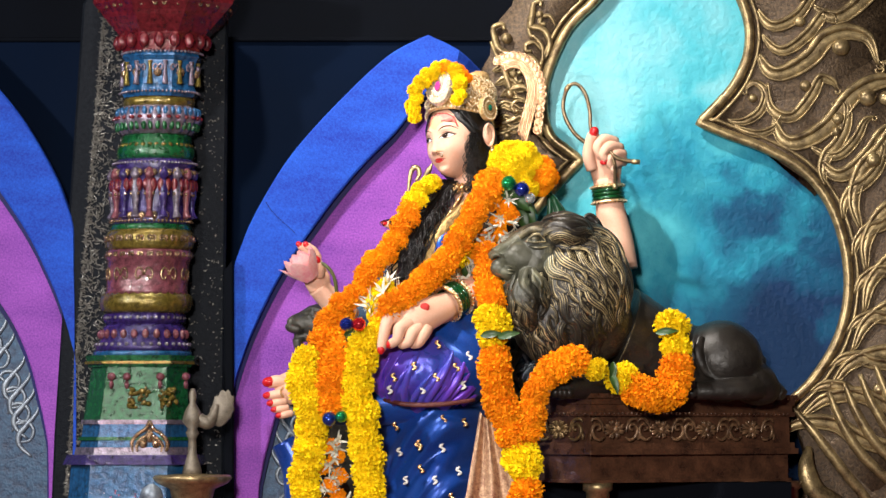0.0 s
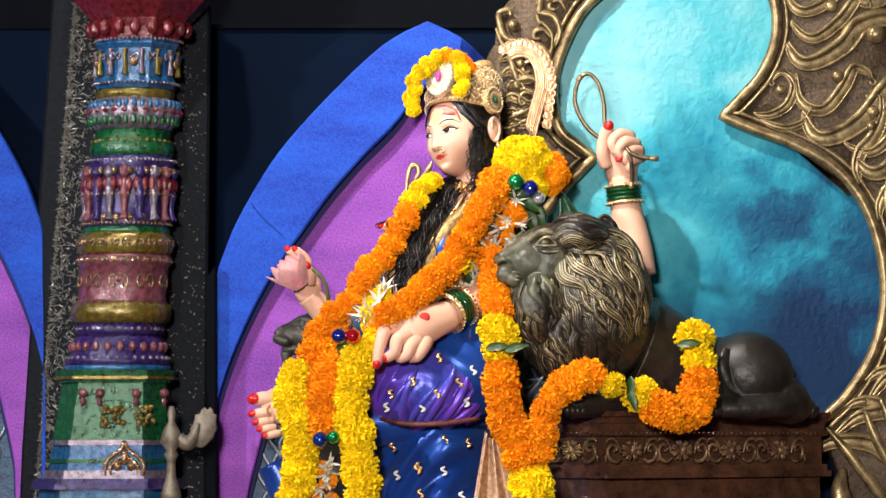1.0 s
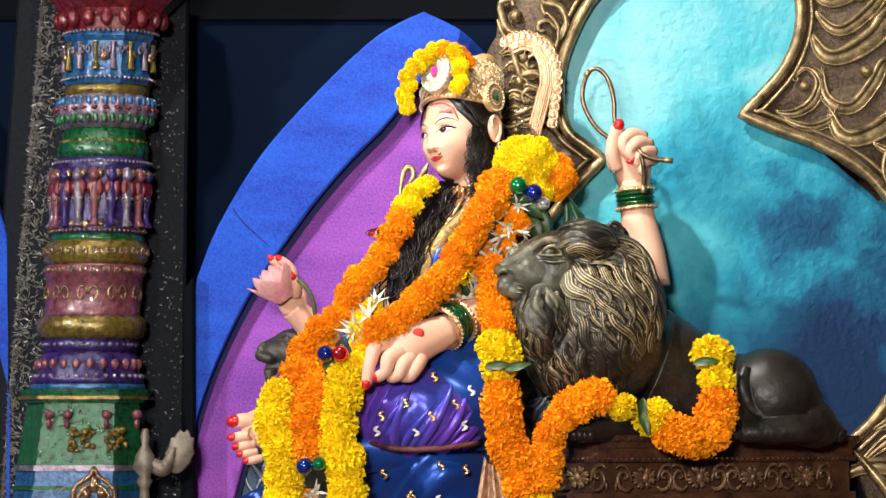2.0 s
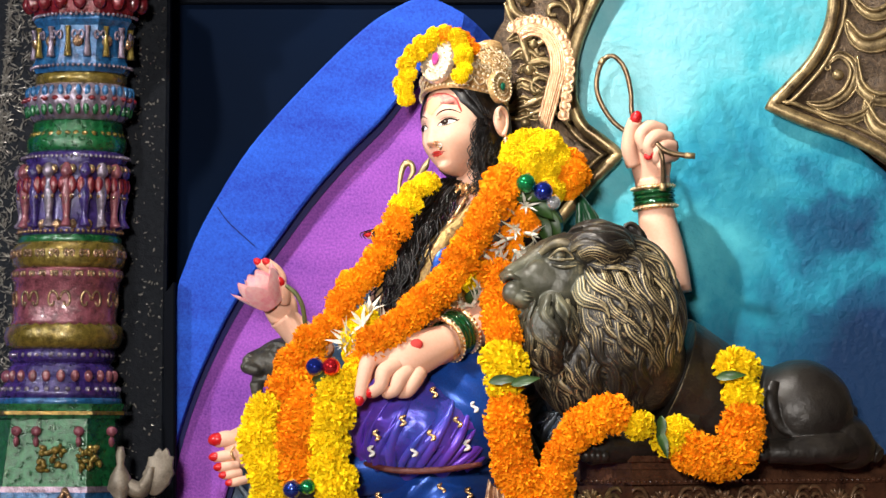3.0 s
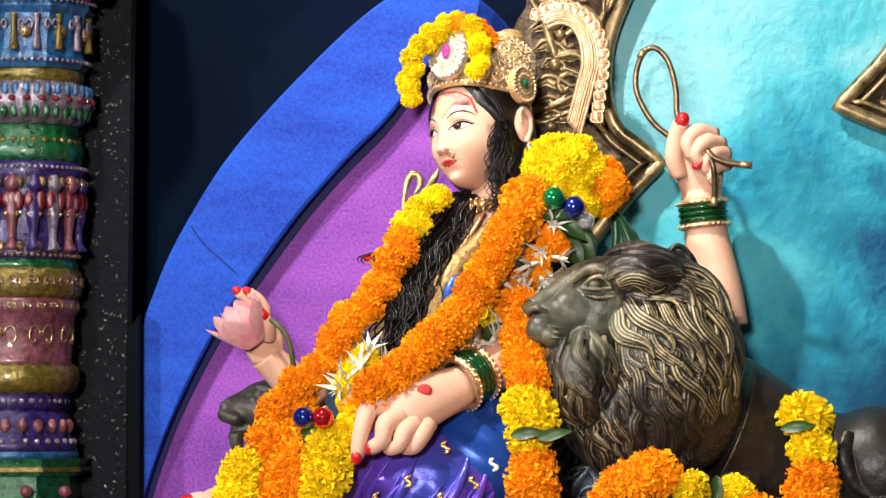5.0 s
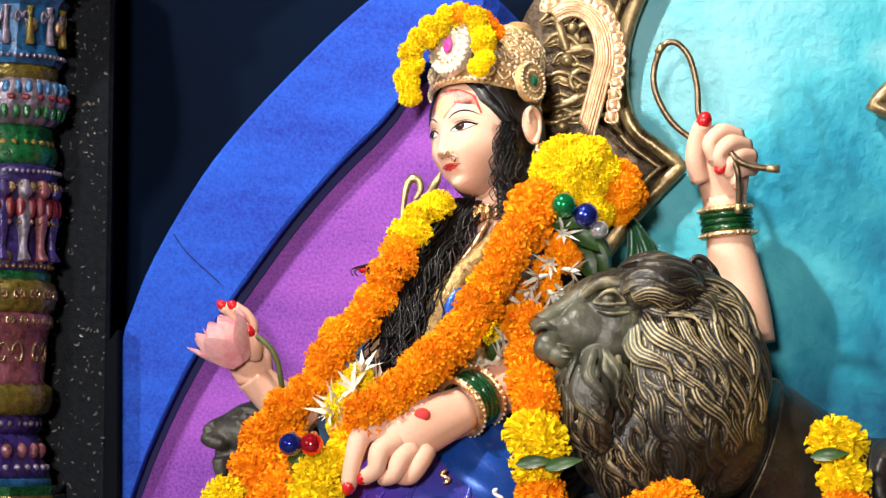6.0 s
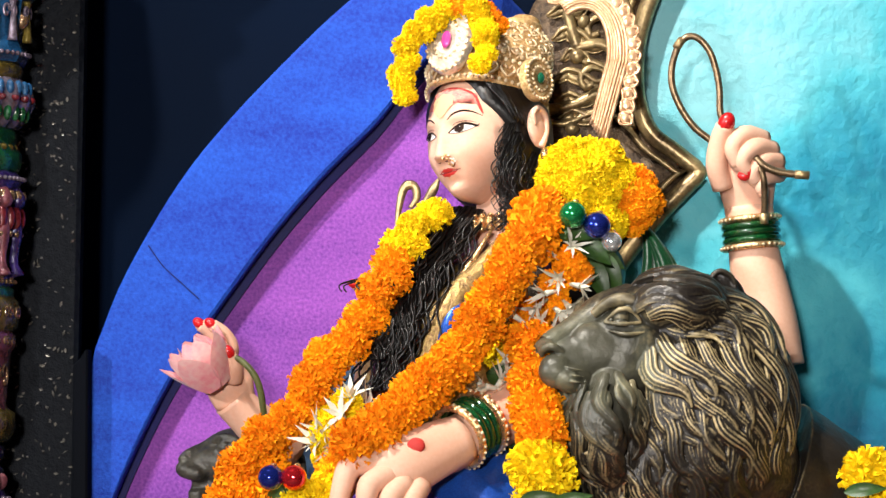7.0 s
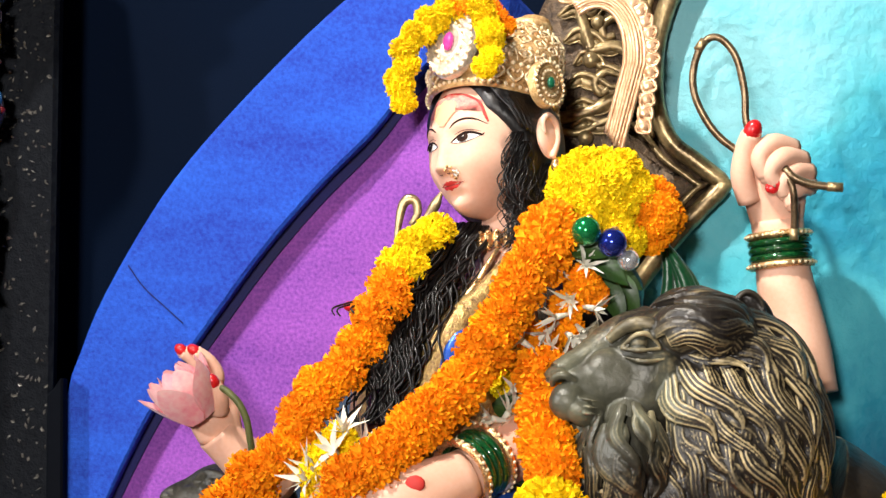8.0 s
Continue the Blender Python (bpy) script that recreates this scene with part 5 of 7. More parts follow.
def fuse(ob, size):
    """Closes the modelled pieces into one cast skin."""
    r = ob.modifiers.new("skin", "REMESH")
    r.mode, r.voxel_size, r.use_smooth_shade = "VOXEL", size, True
    for scale, strength in ((0.040, 0.0035),):
        grain = bpy.data.textures.new("cast_unevenness", "CLOUDS")
        grain.noise_scale, grain.noise_depth = scale, 3
        d = ob.modifiers.new("hand_modelling", "DISPLACE")
        d.texture, d.strength, d.mid_level, d.texture_coords = grain, strength, 0.5, "GLOBAL"
    k = ob.modifiers.new("soften", "SMOOTH")
    k.factor, k.iterations = 0.5, 3
    return ob


def lion_head(s, m):
    """A lion's head looking along -x of m, about 0.17 long from brow to nose; m places it."""
    def B(c, r, n=14):
        ball(s, m @ Vector(c), r, 0, m.to_3x3(), n * 2)

    def Tb(pts, r, segs=12, flat=1.0):
        k = abs(m.to_3x3().determinant()) ** (1 / 3)
        tube(s, [m @ Vector(p) for p in pts], r * k if isinstance(r, float) else [x * k for x in r], segs * 3, 0, flat, 12)
    B((0.035, 0.0, 0.000), (0.095, 0.080, 0.085), 22)
    # bridge of the nose, straight from the brow, and the square muzzle below it
    Tb([(0.035, 0, 0.052), (-0.020, 0, 0.036), (-0.065, 0, 0.010), (-0.098, 0, -0.008), (-0.120, 0, -0.018)], [0.046, 0.038, 0.029, 0.026, 0.022], 18, 0.8)
    Tb([(0.020, 0, -0.012), (-0.035, 0, -0.020), (-0.075, 0, -0.032), (-0.104, 0, -0.042)], [0.078, 0.060, 0.046, 0.038], 22)
    # blunt nose with flared nostrils above the cleft
    B((-0.126, 0, -0.016), (0.013, 0.024, 0.011), 12)
    for e in (-1, 1):
        Tb([(-0.133, e * 0.006, -0.030), (-0.136, e * 0.016, -0.022), (-0.126, e * 0.026, -0.017), (-0.108, e * 0.031, -0.024)], [0.004, 0.0055, 0.0065, 0.004], 9)
        # whisker pads, hanging slightly over the lip
        B((-0.108, e * 0.021, -0.050), (0.034, 0.024, 0.026), 16)
        B((-0.088, e * 0.032, -0.058), (0.036, 0.020, 0.022), 16)
        for k in range(3):
            Tb([(-0.122 + 0.004 * k, e * (0.034 - 0.002 * k), -0.042 - 0.009 * k), (-0.096, e * 0.052, -0.046 - 0.009 * k), (-0.074, e * 0.056, -0.048 - 0.008 * k)], [0.001, 0.0022, 0.001], 6)
        # brow ridge, lids and eyeball in its hollow
        Tb([(-0.056, e * 0.026, 0.036), (-0.036, e * 0.048, 0.056), (-0.006, e * 0.066, 0.058), (0.030, e * 0.074, 0.040)], [0.007, 0.010, 0.010, 0.005], 10)
        B((-0.022, e * 0.058, 0.034), (0.014, 0.011, 0.011), 12)
        Tb([(-0.046, e * 0.047, 0.026), (-0.030, e * 0.066, 0.044), (-0.010, e * 0.072, 0.044), (0.008, e * 0.072, 0.031)], [0.002, 0.0040, 0.0040, 0.002], 8)
        Tb([(-0.046, e * 0.047, 0.025), (-0.026, e * 0.069, 0.024), (0.008, e * 0.073, 0.030)], [0.002, 0.0032, 0.002], 8)
        Tb([(-0.040, e * 0.052, 0.014), (-0.018, e * 0.071, 0.010), (0.012, e * 0.076, 0.016)], [0.001, 0.0035, 0.001], 8)
        # cheek plane
        B((0.026, e * 0.040, -0.022), (0.070, 0.034, 0.062), 18)
        B((-0.030, e * 0.018, -0.016), (0.066, 0.036, 0.046), 18)
    # chin set back under the lip
    Tb([(-0.005, 0, -0.072), (-0.055, 0, -0.082), (-0.090, 0, -0.082)], [0.044, 0.032, 0.020], 16, 0.8)


rng = random.Random(21)


def tuft(s, pts, wide, nor, ridges=5):
    """One carved lock: a broad tapering body that is combed into fine ridges."""
    n = len(pts)
    env = [(0.35 + 0.85 * math.sin(math.pi * min(1, 0.12 + 0.70 * k / (n - 1)))) * (1 - (k / (n - 1)) ** 4) + 0.05 for k in range(n)]
    tube(s, pts, [max(0.0015, wide * 0.62 * g) for g in env], 8, 0, 0.75, 3)
    for r in range(ridges):
        f = (r + 0.5) / ridges * 2 - 1
        line = []
        for k in range(n):
            d = (pts[min(k + 1, n - 1)] - pts[max(k - 1, 0)]).normalized()
            side = d.cross(nor[k]).normalized()
            pinch = env[k] * (1 - 0.25 * k / (n - 1))
            line.append(pts[k] + side * (f * wide * 0.74 * pinch) + nor[k] * (wide * 0.54 * env[k] * math.sqrt(max(0.05, 1 - f * f))))
        t = wide * 0.15 * rng.uniform(0.7, 1.3)
        tube(s, line, [t * 0.5] + [t] * (n - 3) + [t * 0.7, t * 0.2], 5, 0, 1.0, 3)


def mane(s, centre, radii, start, flow, count, length, thick, ridges=5):
    """Overlapping locks laid over an ellipsoid from below upwards; flow(u) gives their way at a unit direction."""
    c, R = Vector(centre), Vector(radii)
    made = 0
    roots = []
    while made < count:
        u = Vector((rng.gauss(0, 1), rng.gauss(-0.5, 0.8), rng.gauss(0.1, 1))).normalized()
        if not start(u) or any((u - q).length < 0.15 for q in roots[-400:]) and rng.random() < 0.93:
            continue
        made += 1
        roots.append(u.copy())
        pts, nor = [], []
        ln, ph, tw = length * rng.uniform(0.7, 1.3), 2.6 * u.z + 1.8 * u.x + rng.uniform(-0.7, 0.7), rng.uniform(0.35, 0.8)
        lift = rng.uniform(0.95, 1.02)
        for i in range(9):
            out = Vector((u.x / R.x, u.y / R.y, u.z / R.z)).normalized()
            pts.append(Vector((c.x + u.x * R.x * lift, c.y + u.y * R.y * lift, c.z + u.z * R.z * lift)))
            nor.append(out)
            d = Vector(flow(u))
            side = d.cross(out)
            d = d + side * tw * math.sin(ph + i * 0.85)
            d = (d - out * d.dot(out)).normalized() * ln / 8
            u = Vector((u.x + d.x / R.x, u.y + d.y / R.y, u.z + d.z / R.z)).normalized()
            lift += 0.011
        tuft(s, pts, thick * rng.uniform(0.75, 1.3), nor, ridges)


lion = Shape()
HEAD = pose(0, 0, 0, 0, 6, 26) @ Matrix.Diagonal((1.0, 1.12, 1.18, 1))
hm = Matrix.Translation(Vector((0.283, -0.3, 2.093)) - HEAD @ Vector((-0.024, -0.066, 0.034))) @ HEAD
lion_head(lion, hm)
MC = (0.408, -0.17, 1.941)
ball(lion, MC, (0.142, 0.134, 0.188), 0, None, 64)
ball(lion, (0.476, -0.16, 1.843), (0.112, 0.118, 0.122), 0, None, 56)
ball(lion, (0.331, -0.2, 1.843), (0.082, 0.096, 0.112), 0, None, 48)
ball(lion, (0.351, -0.22, 2.108), (0.078, 0.086, 0.050), 0, None, 48)
# the locks spring back from the brow, roll over the crown of the head and fall in waves
fl = lambda u: (0.50 - 0.25 * u.x + 0.9 * max(0, u.z - 0.35), 0, -0.90 + 0.85 * max(0, u.z - 0.35) - 0.35 * u.x)
mane(lion, MC, (0.158, 0.150, 0.206), lambda u: u.y < 0.45 and not (u.x < -0.60 and u.z > -0.30 and u.y < 0.2), fl, 230, 0.16, 0.0185, 5)
mane(lion, (0.325, -0.2, 1.849), (0.094, 0.110, 0.125), lambda u: u.y < 0.3 and u.x < 0.75 and u.z < 0.85, lambda u: (0.16 - 0.3 * u.x, 0, -1), 85, 0.13, 0.0165, 5)
ball(lion, (0.262, -0.27, 1.925), (0.052, 0.062, 0.094), 0, None, 40)
mane(lion, (0.262, -0.27, 1.925), (0.064, 0.078, 0.108), lambda u: u.y < 0.4 and u.z < 0.75, lambda u: (0.22 - 0.3 * u.x, 0, -1), 40, 0.12, 0.0140, 5)
mane(lion, (0.364, -0.22, 2.108), (0.092, 0.095, 0.062), lambda u: u.z > -0.2 and u.x > -0.70, lambda u: (1, 0, 0.1 - 0.6 * max(0, u.x)), 50, 0.12, 0.0155, 5)
# ruff round the cheek, flowing back from the face
for k in range(26):
    a = -2.2 + 3.6 * k / 25
    p0 = hm @ Vector((0.052 + 0.012 * math.sin(k * 1.7), -0.082 + 0.03 * max(0, math.sin(a)), 0.004 + 0.088 * math.sin(a)))
    back = Vector((0.050 + 0.02 * math.sin(a), -0.012, -0.03 - 0.055 * (1 - math.sin(a)) * 0.5))
    side = Vector((0.006, -0.006, 0.010)) * math.sin(k * 2.1)
    tuft(lion, [p0, p0 + back * 0.35 + side * 0.6, p0 + back * 0.8 + side, p0 + back * 1.25 + Vector((0.0, 0.010, -0.014)), p0 + back * 1.8 + Vector((0.010, 0.026, -0.030)) - side], 0.013, [Vector((-0.2, -0.95, 0.1)).normalized()] * 5, 4)
# ear, back, haunch, paw and tail
EM = Vector((0.452, -0.19, 2.150))
tube(lion, [EM + Vector(p) for p in ((0.022, 0.02, -0.045), (0.014, 0.002, -0.010), (0.004, -0.008, 0.012), (-0.002, -0.010, 0.024))], [0.030, 0.028, 0.018, 0.005], 14, 0, 0.55)
tube(lion, [EM + Vector(p) for p in ((-0.026, -0.006, -0.020), (-0.018, -0.018, 0.010), (0.0, -0.020, 0.026), (0.022, -0.014, 0.012), (0.030, -0.006, -0.026))], [0.003, 0.005, 0.005, 0.005, 0.003], 8)
tube(lion, [(0.543, -0.05, 1.797), (0.651, -0.03, 1.752), (0.758, -0.02, 1.722), (0.884, -0.01, 1.715), (0.992, 0, 1.675)], [0.17, 0.15, 0.125, 0.11, 0.07], 90, 0, 1.0, 18)
ball(lion, (0.872, -0.07, 1.725), (0.130, 0.115, 0.128), 0, Matrix.Rotation(radians(24), 3, "Y"), 64)
ball(lion, (0.955, -0.05, 1.670), (0.110, 0.10, 0.070), 0, Matrix.Rotation(radians(30), 3, "Y"), 56)
tube(lion, [(0.985, -0.10, 1.650), (0.930, -0.16, 1.640), (0.850, -0.18, 1.634), (0.780, -0.185, 1.632)], [0.045, 0.038, 0.032, 0.030], 44, 0, 0.8, 12)
tube(lion, [(0.800, -0.150, 1.800), (0.790, -0.168, 1.750), (0.815, -0.165, 1.695), (0.870, -0.165, 1.660)], [0.012, 0.016, 0.016, 0.010], 24, 0, 0.6, 12)
tube(lion, [(0.992, 0, 1.67), (1.043, -0.02, 1.636), (1.070, -0.04, 1.620)], [0.05, 0.030, 0.018], 40, 0, 1.0, 14)
tube(lion, [(0.589, -0.14, 1.688), (0.496, -0.22, 1.648), (0.388, -0.3, 1.64), (0.344, -0.32, 1.632)], [0.06, 0.042, 0.036, 0.032], 44, 0, 1.0, 12)
for k in range(4):
    ball(lion, Vector((0.344, -0.32, 1.629)) + Vector((-0.005 + 0.014 * k, -0.022 + 0.004 * k, -0.006)), (0.015, 0.02, 0.016), 0, n=9)
for k in range(4):
    ball(lion, (0.762 + 0.004 * k, -0.205 + 0.014 * k, 1.624), (0.024, 0.011, 0.016), 0, n=9)
tagged(fuse(part("lion_statue", lion, CAST), 0.0018), "dark bronze lion statue with gilded mane lying on the pedestal", "lion statue")

rear = Shape()
rm = Matrix.Translation((-0.407, 0, 1.856)) @ pose(0, 0, 0, 0, 8, 14) @ Matrix.Scale(0.62, 4)
lion_head(rear, rm)
mane(rear, (-0.358, 0.05, 1.827), (0.075, 0.06, 0.085), lambda u: u.y < 0.4, fl, 16, 0.09, 0.012, 4)
ball(rear, (-0.358, 0.05, 1.8), (0.075, 0.06, 0.10), 0, None, 16)
tube(rear, [(-0.458, -0.02, 1.798), (-0.456, -0.02, 1.771), (-0.458, -0.01, 1.736)], [0.018, 0.014, 0.004], 8, 1)
tube(rear, [(-0.33, 0.04, 1.728), (-0.33, 0.06, 1.513), (-0.328, 0.06, 0.767)], [0.1, 0.1, 0.1], 16, 0)
GREY_CAST = mat("grey_cast_bronze", (0.115, 0.105, 0.080), 0.45, 0.15, dark=(0.020, 0.017, 0.014), scale=26, bump=0.6, fine=170)
tagged(fuse(part("lion_statue", rear, GREY_CAST), 0.0035), "smaller dark bronze lion head beside the seated statue", "lion statue")

# ---- crown, halo and jewels ----
CB = HC + UP * 0.068 - FWD * 0.020 + SIDE * 0.006
CA = (UP * 0.94 - FWD * 0.34).normalized()
CF = (FWD - CA * FWD.dot(CA)).normalized()
CS = CA.cross(CF).normalized()
if CS.dot(SIDE) < 0:
    CS = -CS


def crown_pt(r, a, h, off=0.0):
    """A place on the crown: radius, angle from its front towards its side, height."""
    return CB + CF * ((r * 1.16 + off) * math.cos(a)) + CS * ((r + off) * math.sin(a)) + CA * h - CF * (0.58 * max(0.0, h - 0.06))


def crown_tier(name, prof, m, lobes=0, depth=0.0, label=""):
    s = Shape()
    n = 72
    vs = [crown_pt(r * (1 + (depth * abs(math.sin(lobes * k * TAU / n / 2)) if lobes else 0)), TAU * k / n, h) for r, h in prof for k in range(n)]
    fs = [(i * n + k, i * n + (k + 1) % n, (i + 1) * n + (k + 1) % n, (i + 1) * n + k) for i in range(len(prof) - 1) for k in range(n)]
    fs.append(tuple(range((len(prof) - 1) * n, len(prof) * n)))
    s.add(vs, fs)
    return part(name, s, m, crown, label)


CROWN_GOLD = mat("bright_crown_gold", (0.98, 0.66, 0.32), 0.20, 0.35, dark=(0.50, 0.27, 0.09), scale=130, bump=1.0, fine=300, coat=0.3)
crown = thing("crown", tuple(CB), "tall embossed gold crown on the statue's head", "crown")
crown_tier("band", [(0.094, -0.004), (0.099, 0.0), (0.099, 0.008), (0.095, 0.012), (0.097, 0.034), (0.102, 0.038), (0.102, 0.046), (0.096, 0.050)], CROWN_GOLD, label="embossed pale gold band")
crown_tier("lower_dome", [(0.096, 0.048), (0.094, 0.062), (0.088, 0.076), (0.092, 0.080), (0.090, 0.088)], CROWN_GOLD, 36, 0.03)
crown_tier("middle_dome", [(0.088, 0.086), (0.086, 0.100), (0.076, 0.114), (0.080, 0.118), (0.076, 0.125)], CROWN_GOLD, 28, 0.05)
crown_tier("upper_dome", [(0.074, 0.122), (0.066, 0.140), (0.052, 0.152), (0.056, 0.156), (0.050, 0.164)], CROWN_GOLD, 24, 0.05)
crown_tier("finial", [(0.040, 0.160), (0.030, 0.168), (0.028, 0.176), (0.036, 0.182), (0.034, 0.190), (0.022, 0.196), (0.024, 0.204), (0.012, 0.212)], CROWN_GOLD)
for h, r, n_, sz in ((0.003, 0.101, 56, 0.0036), (0.042, 0.104, 52, 0.0042), (0.084, 0.092, 44, 0.0038), (0.121, 0.080, 38, 0.0038), (0.158, 0.056, 28, 0.0034)):
    s = Shape()
    for k in range(n_):
        ball(s, crown_pt(r, TAU * k / n_, h), sz, n=5)
    part("beading", s, PALE_GOLD, crown)
s = Shape()
for k in range(22):
    a0 = TAU * k / 22
    for e in (-1, 1):
        tube(s, [crown_pt(0.098, a0 + e * x, 0.012 + y, 0.002) for x, y in ((0.0, 0.0), (0.07, 0.006), (0.12, 0.015), (0.07, 0.022), (0.02, 0.016))], 0.0024, 5, smooth=3)
part("band_scroll", s, PALE_GOLD, crown)
s = Shape()
for k in range(18):
    a0 = TAU * k / 18
    tube(s, [crown_pt(0.096, a0 - 0.12, 0.052, 0.001), crown_pt(0.094, a0, 0.074, 0.002), crown_pt(0.096, a0 + 0.12, 0.052, 0.001)], 0.0018, 5, smooth=3)
    ball(s, crown_pt(0.095, a0, 0.060, 0.001), 0.005, n=6)
part("arcade_relief", s, PALE_GOLD, crown)


for k in range(20):
    # upright leaves round the domes, in three rows
    for (r0, h0, r1, h1, w) in ((0.094, 0.062, 0.089, 0.080, 0.11), (0.087, 0.094, 0.078, 0.116, 0.12), (0.073, 0.128, 0.056, 0.152, 0.13)):
        a0 = TAU * (k + 0.5 * (h0 > 0.09)) / 20
        s = Shape()
        for e in (-1, 1):
            tube(s, [crown_pt(r0, a0, h0, 0.002), crown_pt(r0 * 0.99, a0 + e * w, h0 + (h1 - h0) * 0.4, 0.002), crown_pt((r0 + r1) / 2, a0 + e * w * 0.6, h0 + (h1 - h0) * 0.75, 0.003), crown_pt(r1, a0, h1, 0.003)], 0.0019, 5, smooth=3)
        ball(s, crown_pt((r0 * 0.55 + r1 * 0.45), a0, h0 + (h1 - h0) * 0.45, 0.002), 0.0042, n=6)
        part("crown_leaf", s, PALE_GOLD, crown)


def disc(name, a, h, rad, tall, m, stone, r0=0.1, lean=0.0):
    """A stepped round jewel standing against the crown."""
    c = crown_pt(r0, a, h, 0.018)
    nor = (crown_pt(r0, a, h, 0.1) - crown_pt(r0, a, h)).normalized()
    up = (CA - nor * CA.dot(nor)).normalized()
    sd = up.cross(nor)
    s = Shape()
    n, prof = 40, [(1.0, -0.012), (1.0, 0.0), (0.90, 0.006), (0.84, -0.003), (0.70, 0.007), (0.62, -0.003), (0.48, 0.008), (0.36, 0.003)]
    vs = [c + sd * (rad * q * (1 + 0.03 * math.cos(20 * TAU * k / n)) * math.cos(TAU * k / n)) + up * (tall * q * math.sin(TAU * k / n)) + nor * d for q, d in prof for k in range(n)]
    fs = [(i * n + k, i * n + (k + 1) % n, (i + 1) * n + (k + 1) % n, (i + 1) * n + k) for i in range(len(prof) - 1) for k in range(n)] + [tuple(range(len(vs) - n, len(vs)))]
    s.add(vs, fs)
    ob = part(name, s, m, crown, "embossed disc with a set stone")
    s = Shape()
    for k in range(26):
        a2 = TAU * k / 26
        ball(s, c + sd * (rad * 0.93 * math.cos(a2)) + up * (tall * 0.93 * math.sin(a2)) + nor * 0.005, 0.0032, n=5)
    for k in range(16):
        a2 = TAU * k / 16
        ball(s, c + sd * (rad * 0.55 * math.cos(a2)) + up * (tall * 0.55 * math.sin(a2)) + nor * 0.005, 0.003, n=5)
    part("pearl_ring", s, PALE_GOLD, ob)
    s = Shape()
    ball(s, c + nor * 0.007, (rad * 0.22, tall * 0.28, 0.006), 0, Matrix((sd, up, nor)).transposed(), 9)
    part("stone", s, stone, ob)


RUBY = mat("rose_stone", (0.55, 0.05, 0.28), 0.12, amount=0.3, bump=0.02, coat=0.6)
EMERALD = mat("green_stone", (0.01, 0.12, 0.06), 0.12, amount=0.3, bump=0.02, coat=0.6)
SILVER_GOLD = mat("bright_silver_gilt", (0.95, 0.86, 0.72), 0.22, 0.5, dark=(0.50, 0.40, 0.28), scale=120, bump=0.8)
disc("medallion", 0.15, 0.066, 0.046, 0.062, SILVER_GOLD, RUBY)
disc("side_disc", 1.58, 0.020, 0.036, 0.040, CROWN_GOLD, EMERALD)

HALO_GOLD = mat("rose_gold_leaf", (0.95, 0.62, 0.38), 0.24, 0.5, dark=(0.60, 0.32, 0.16), scale=70, bump=0.4, fine=200)
halo = thing("halo", (0.231, 0.05, 2.451), "gold halo ring edged with embossed petals behind the head", "halo")
ARC = [(math.cos(a), math.sin(a)) for a in [2.1 - 0.1 * k for k in range(22)]] + [(1.0 - 0.03 * k, -0.12 * k) for k in range(1, 11)]
hc, hx, hz = (0.215, 0.05, 2.575), 0.080, 0.118
for q, (r, w) in enumerate(((1.12, 0.0042), (1.04, 0.0036), (0.97, 0.0046), (0.90, 0.0034), (0.84, 0.0040), (0.78, 0.0032), (0.71, 0.0046))):
    s = Shape()
    tube(s, [(hc[0] + hx * x * r + 0.012 * z, 0.047 + 0.0012 * abs(q - 3), hc[2] + hz * z * (1 - (1 - r) * 0.6)) for x, z in ARC], w, 8, smooth=1)
    part("ring", s, HALO_GOLD, halo)
s = Shape()
vs, fs = [], []
for x, z in ARC:
    for r, y in ((0.70, 0.06), (0.9, 0.052), (1.14, 0.058)):
        vs.append((hc[0] + hx * x * r + 0.012 * z, y, hc[2] + hz * z * (1 - (1 - r) * 0.6)))
fs = [(3 * i + k, 3 * i + k + 1, 3 * i + k + 4, 3 * i + k + 3) for i in range(len(ARC) - 1) for k in range(2)]
s.add(vs, fs)
halo_band = part("band", s, HALO_GOLD, halo)
for k in range(26):
    a = 2.1 - 0.17 * k
    s = Shape()
    x, z = (math.cos(a), math.sin(a)) if a > 0 else (1.0 + 0.25 * a * 0.17, a)
    if z < -0.85:
        continue
    c = Vector((hc[0] + hx * x * 1.24 + 0.012 * z, 0.05, hc[2] + hz * z * 1.12))
    o = Vector((x * 0.8, 0, z)).normalized()
    t = Vector((-o.z, 0, o.x))
    for e, rr in ((0, 0.018), (0, 0.010)):
        tube(s, [c - o * 0.012, c + t * rr * 0.8, c + o * 0.016, c - t * rr * 0.8, c - o * 0.012], 0.0028, 5, smooth=4)
    ball(s, c, (0.011, 0.004, 0.011), n=8)
    part("petal", s, HALO_GOLD, halo_band)

# throat band, necklace and bangles
s = Shape()
neck = thing("choker", (0.07, -0.07, 2.256), "gold choker of small embossed plates round the neck", "choker")
for k in range(11):
    a = -1.5 + 0.30 * k
    c = Vector((0.076, -0.02, 2.269)) + Vector((-0.060 * math.cos(a) * 0.5 + 0.050 * math.sin(a) * 0.9, -0.058 * math.cos(a), 0.006 * math.sin(a)))
    s = Shape()
    ball(s, c, (0.009, 0.007, 0.017), n=8)
    for dz in (-0.012, 0, 0.012):
        ball(s, c + Vector((0, -0.006, dz)), 0.0042, n=5)
    part("plate", s, GOLD, neck)


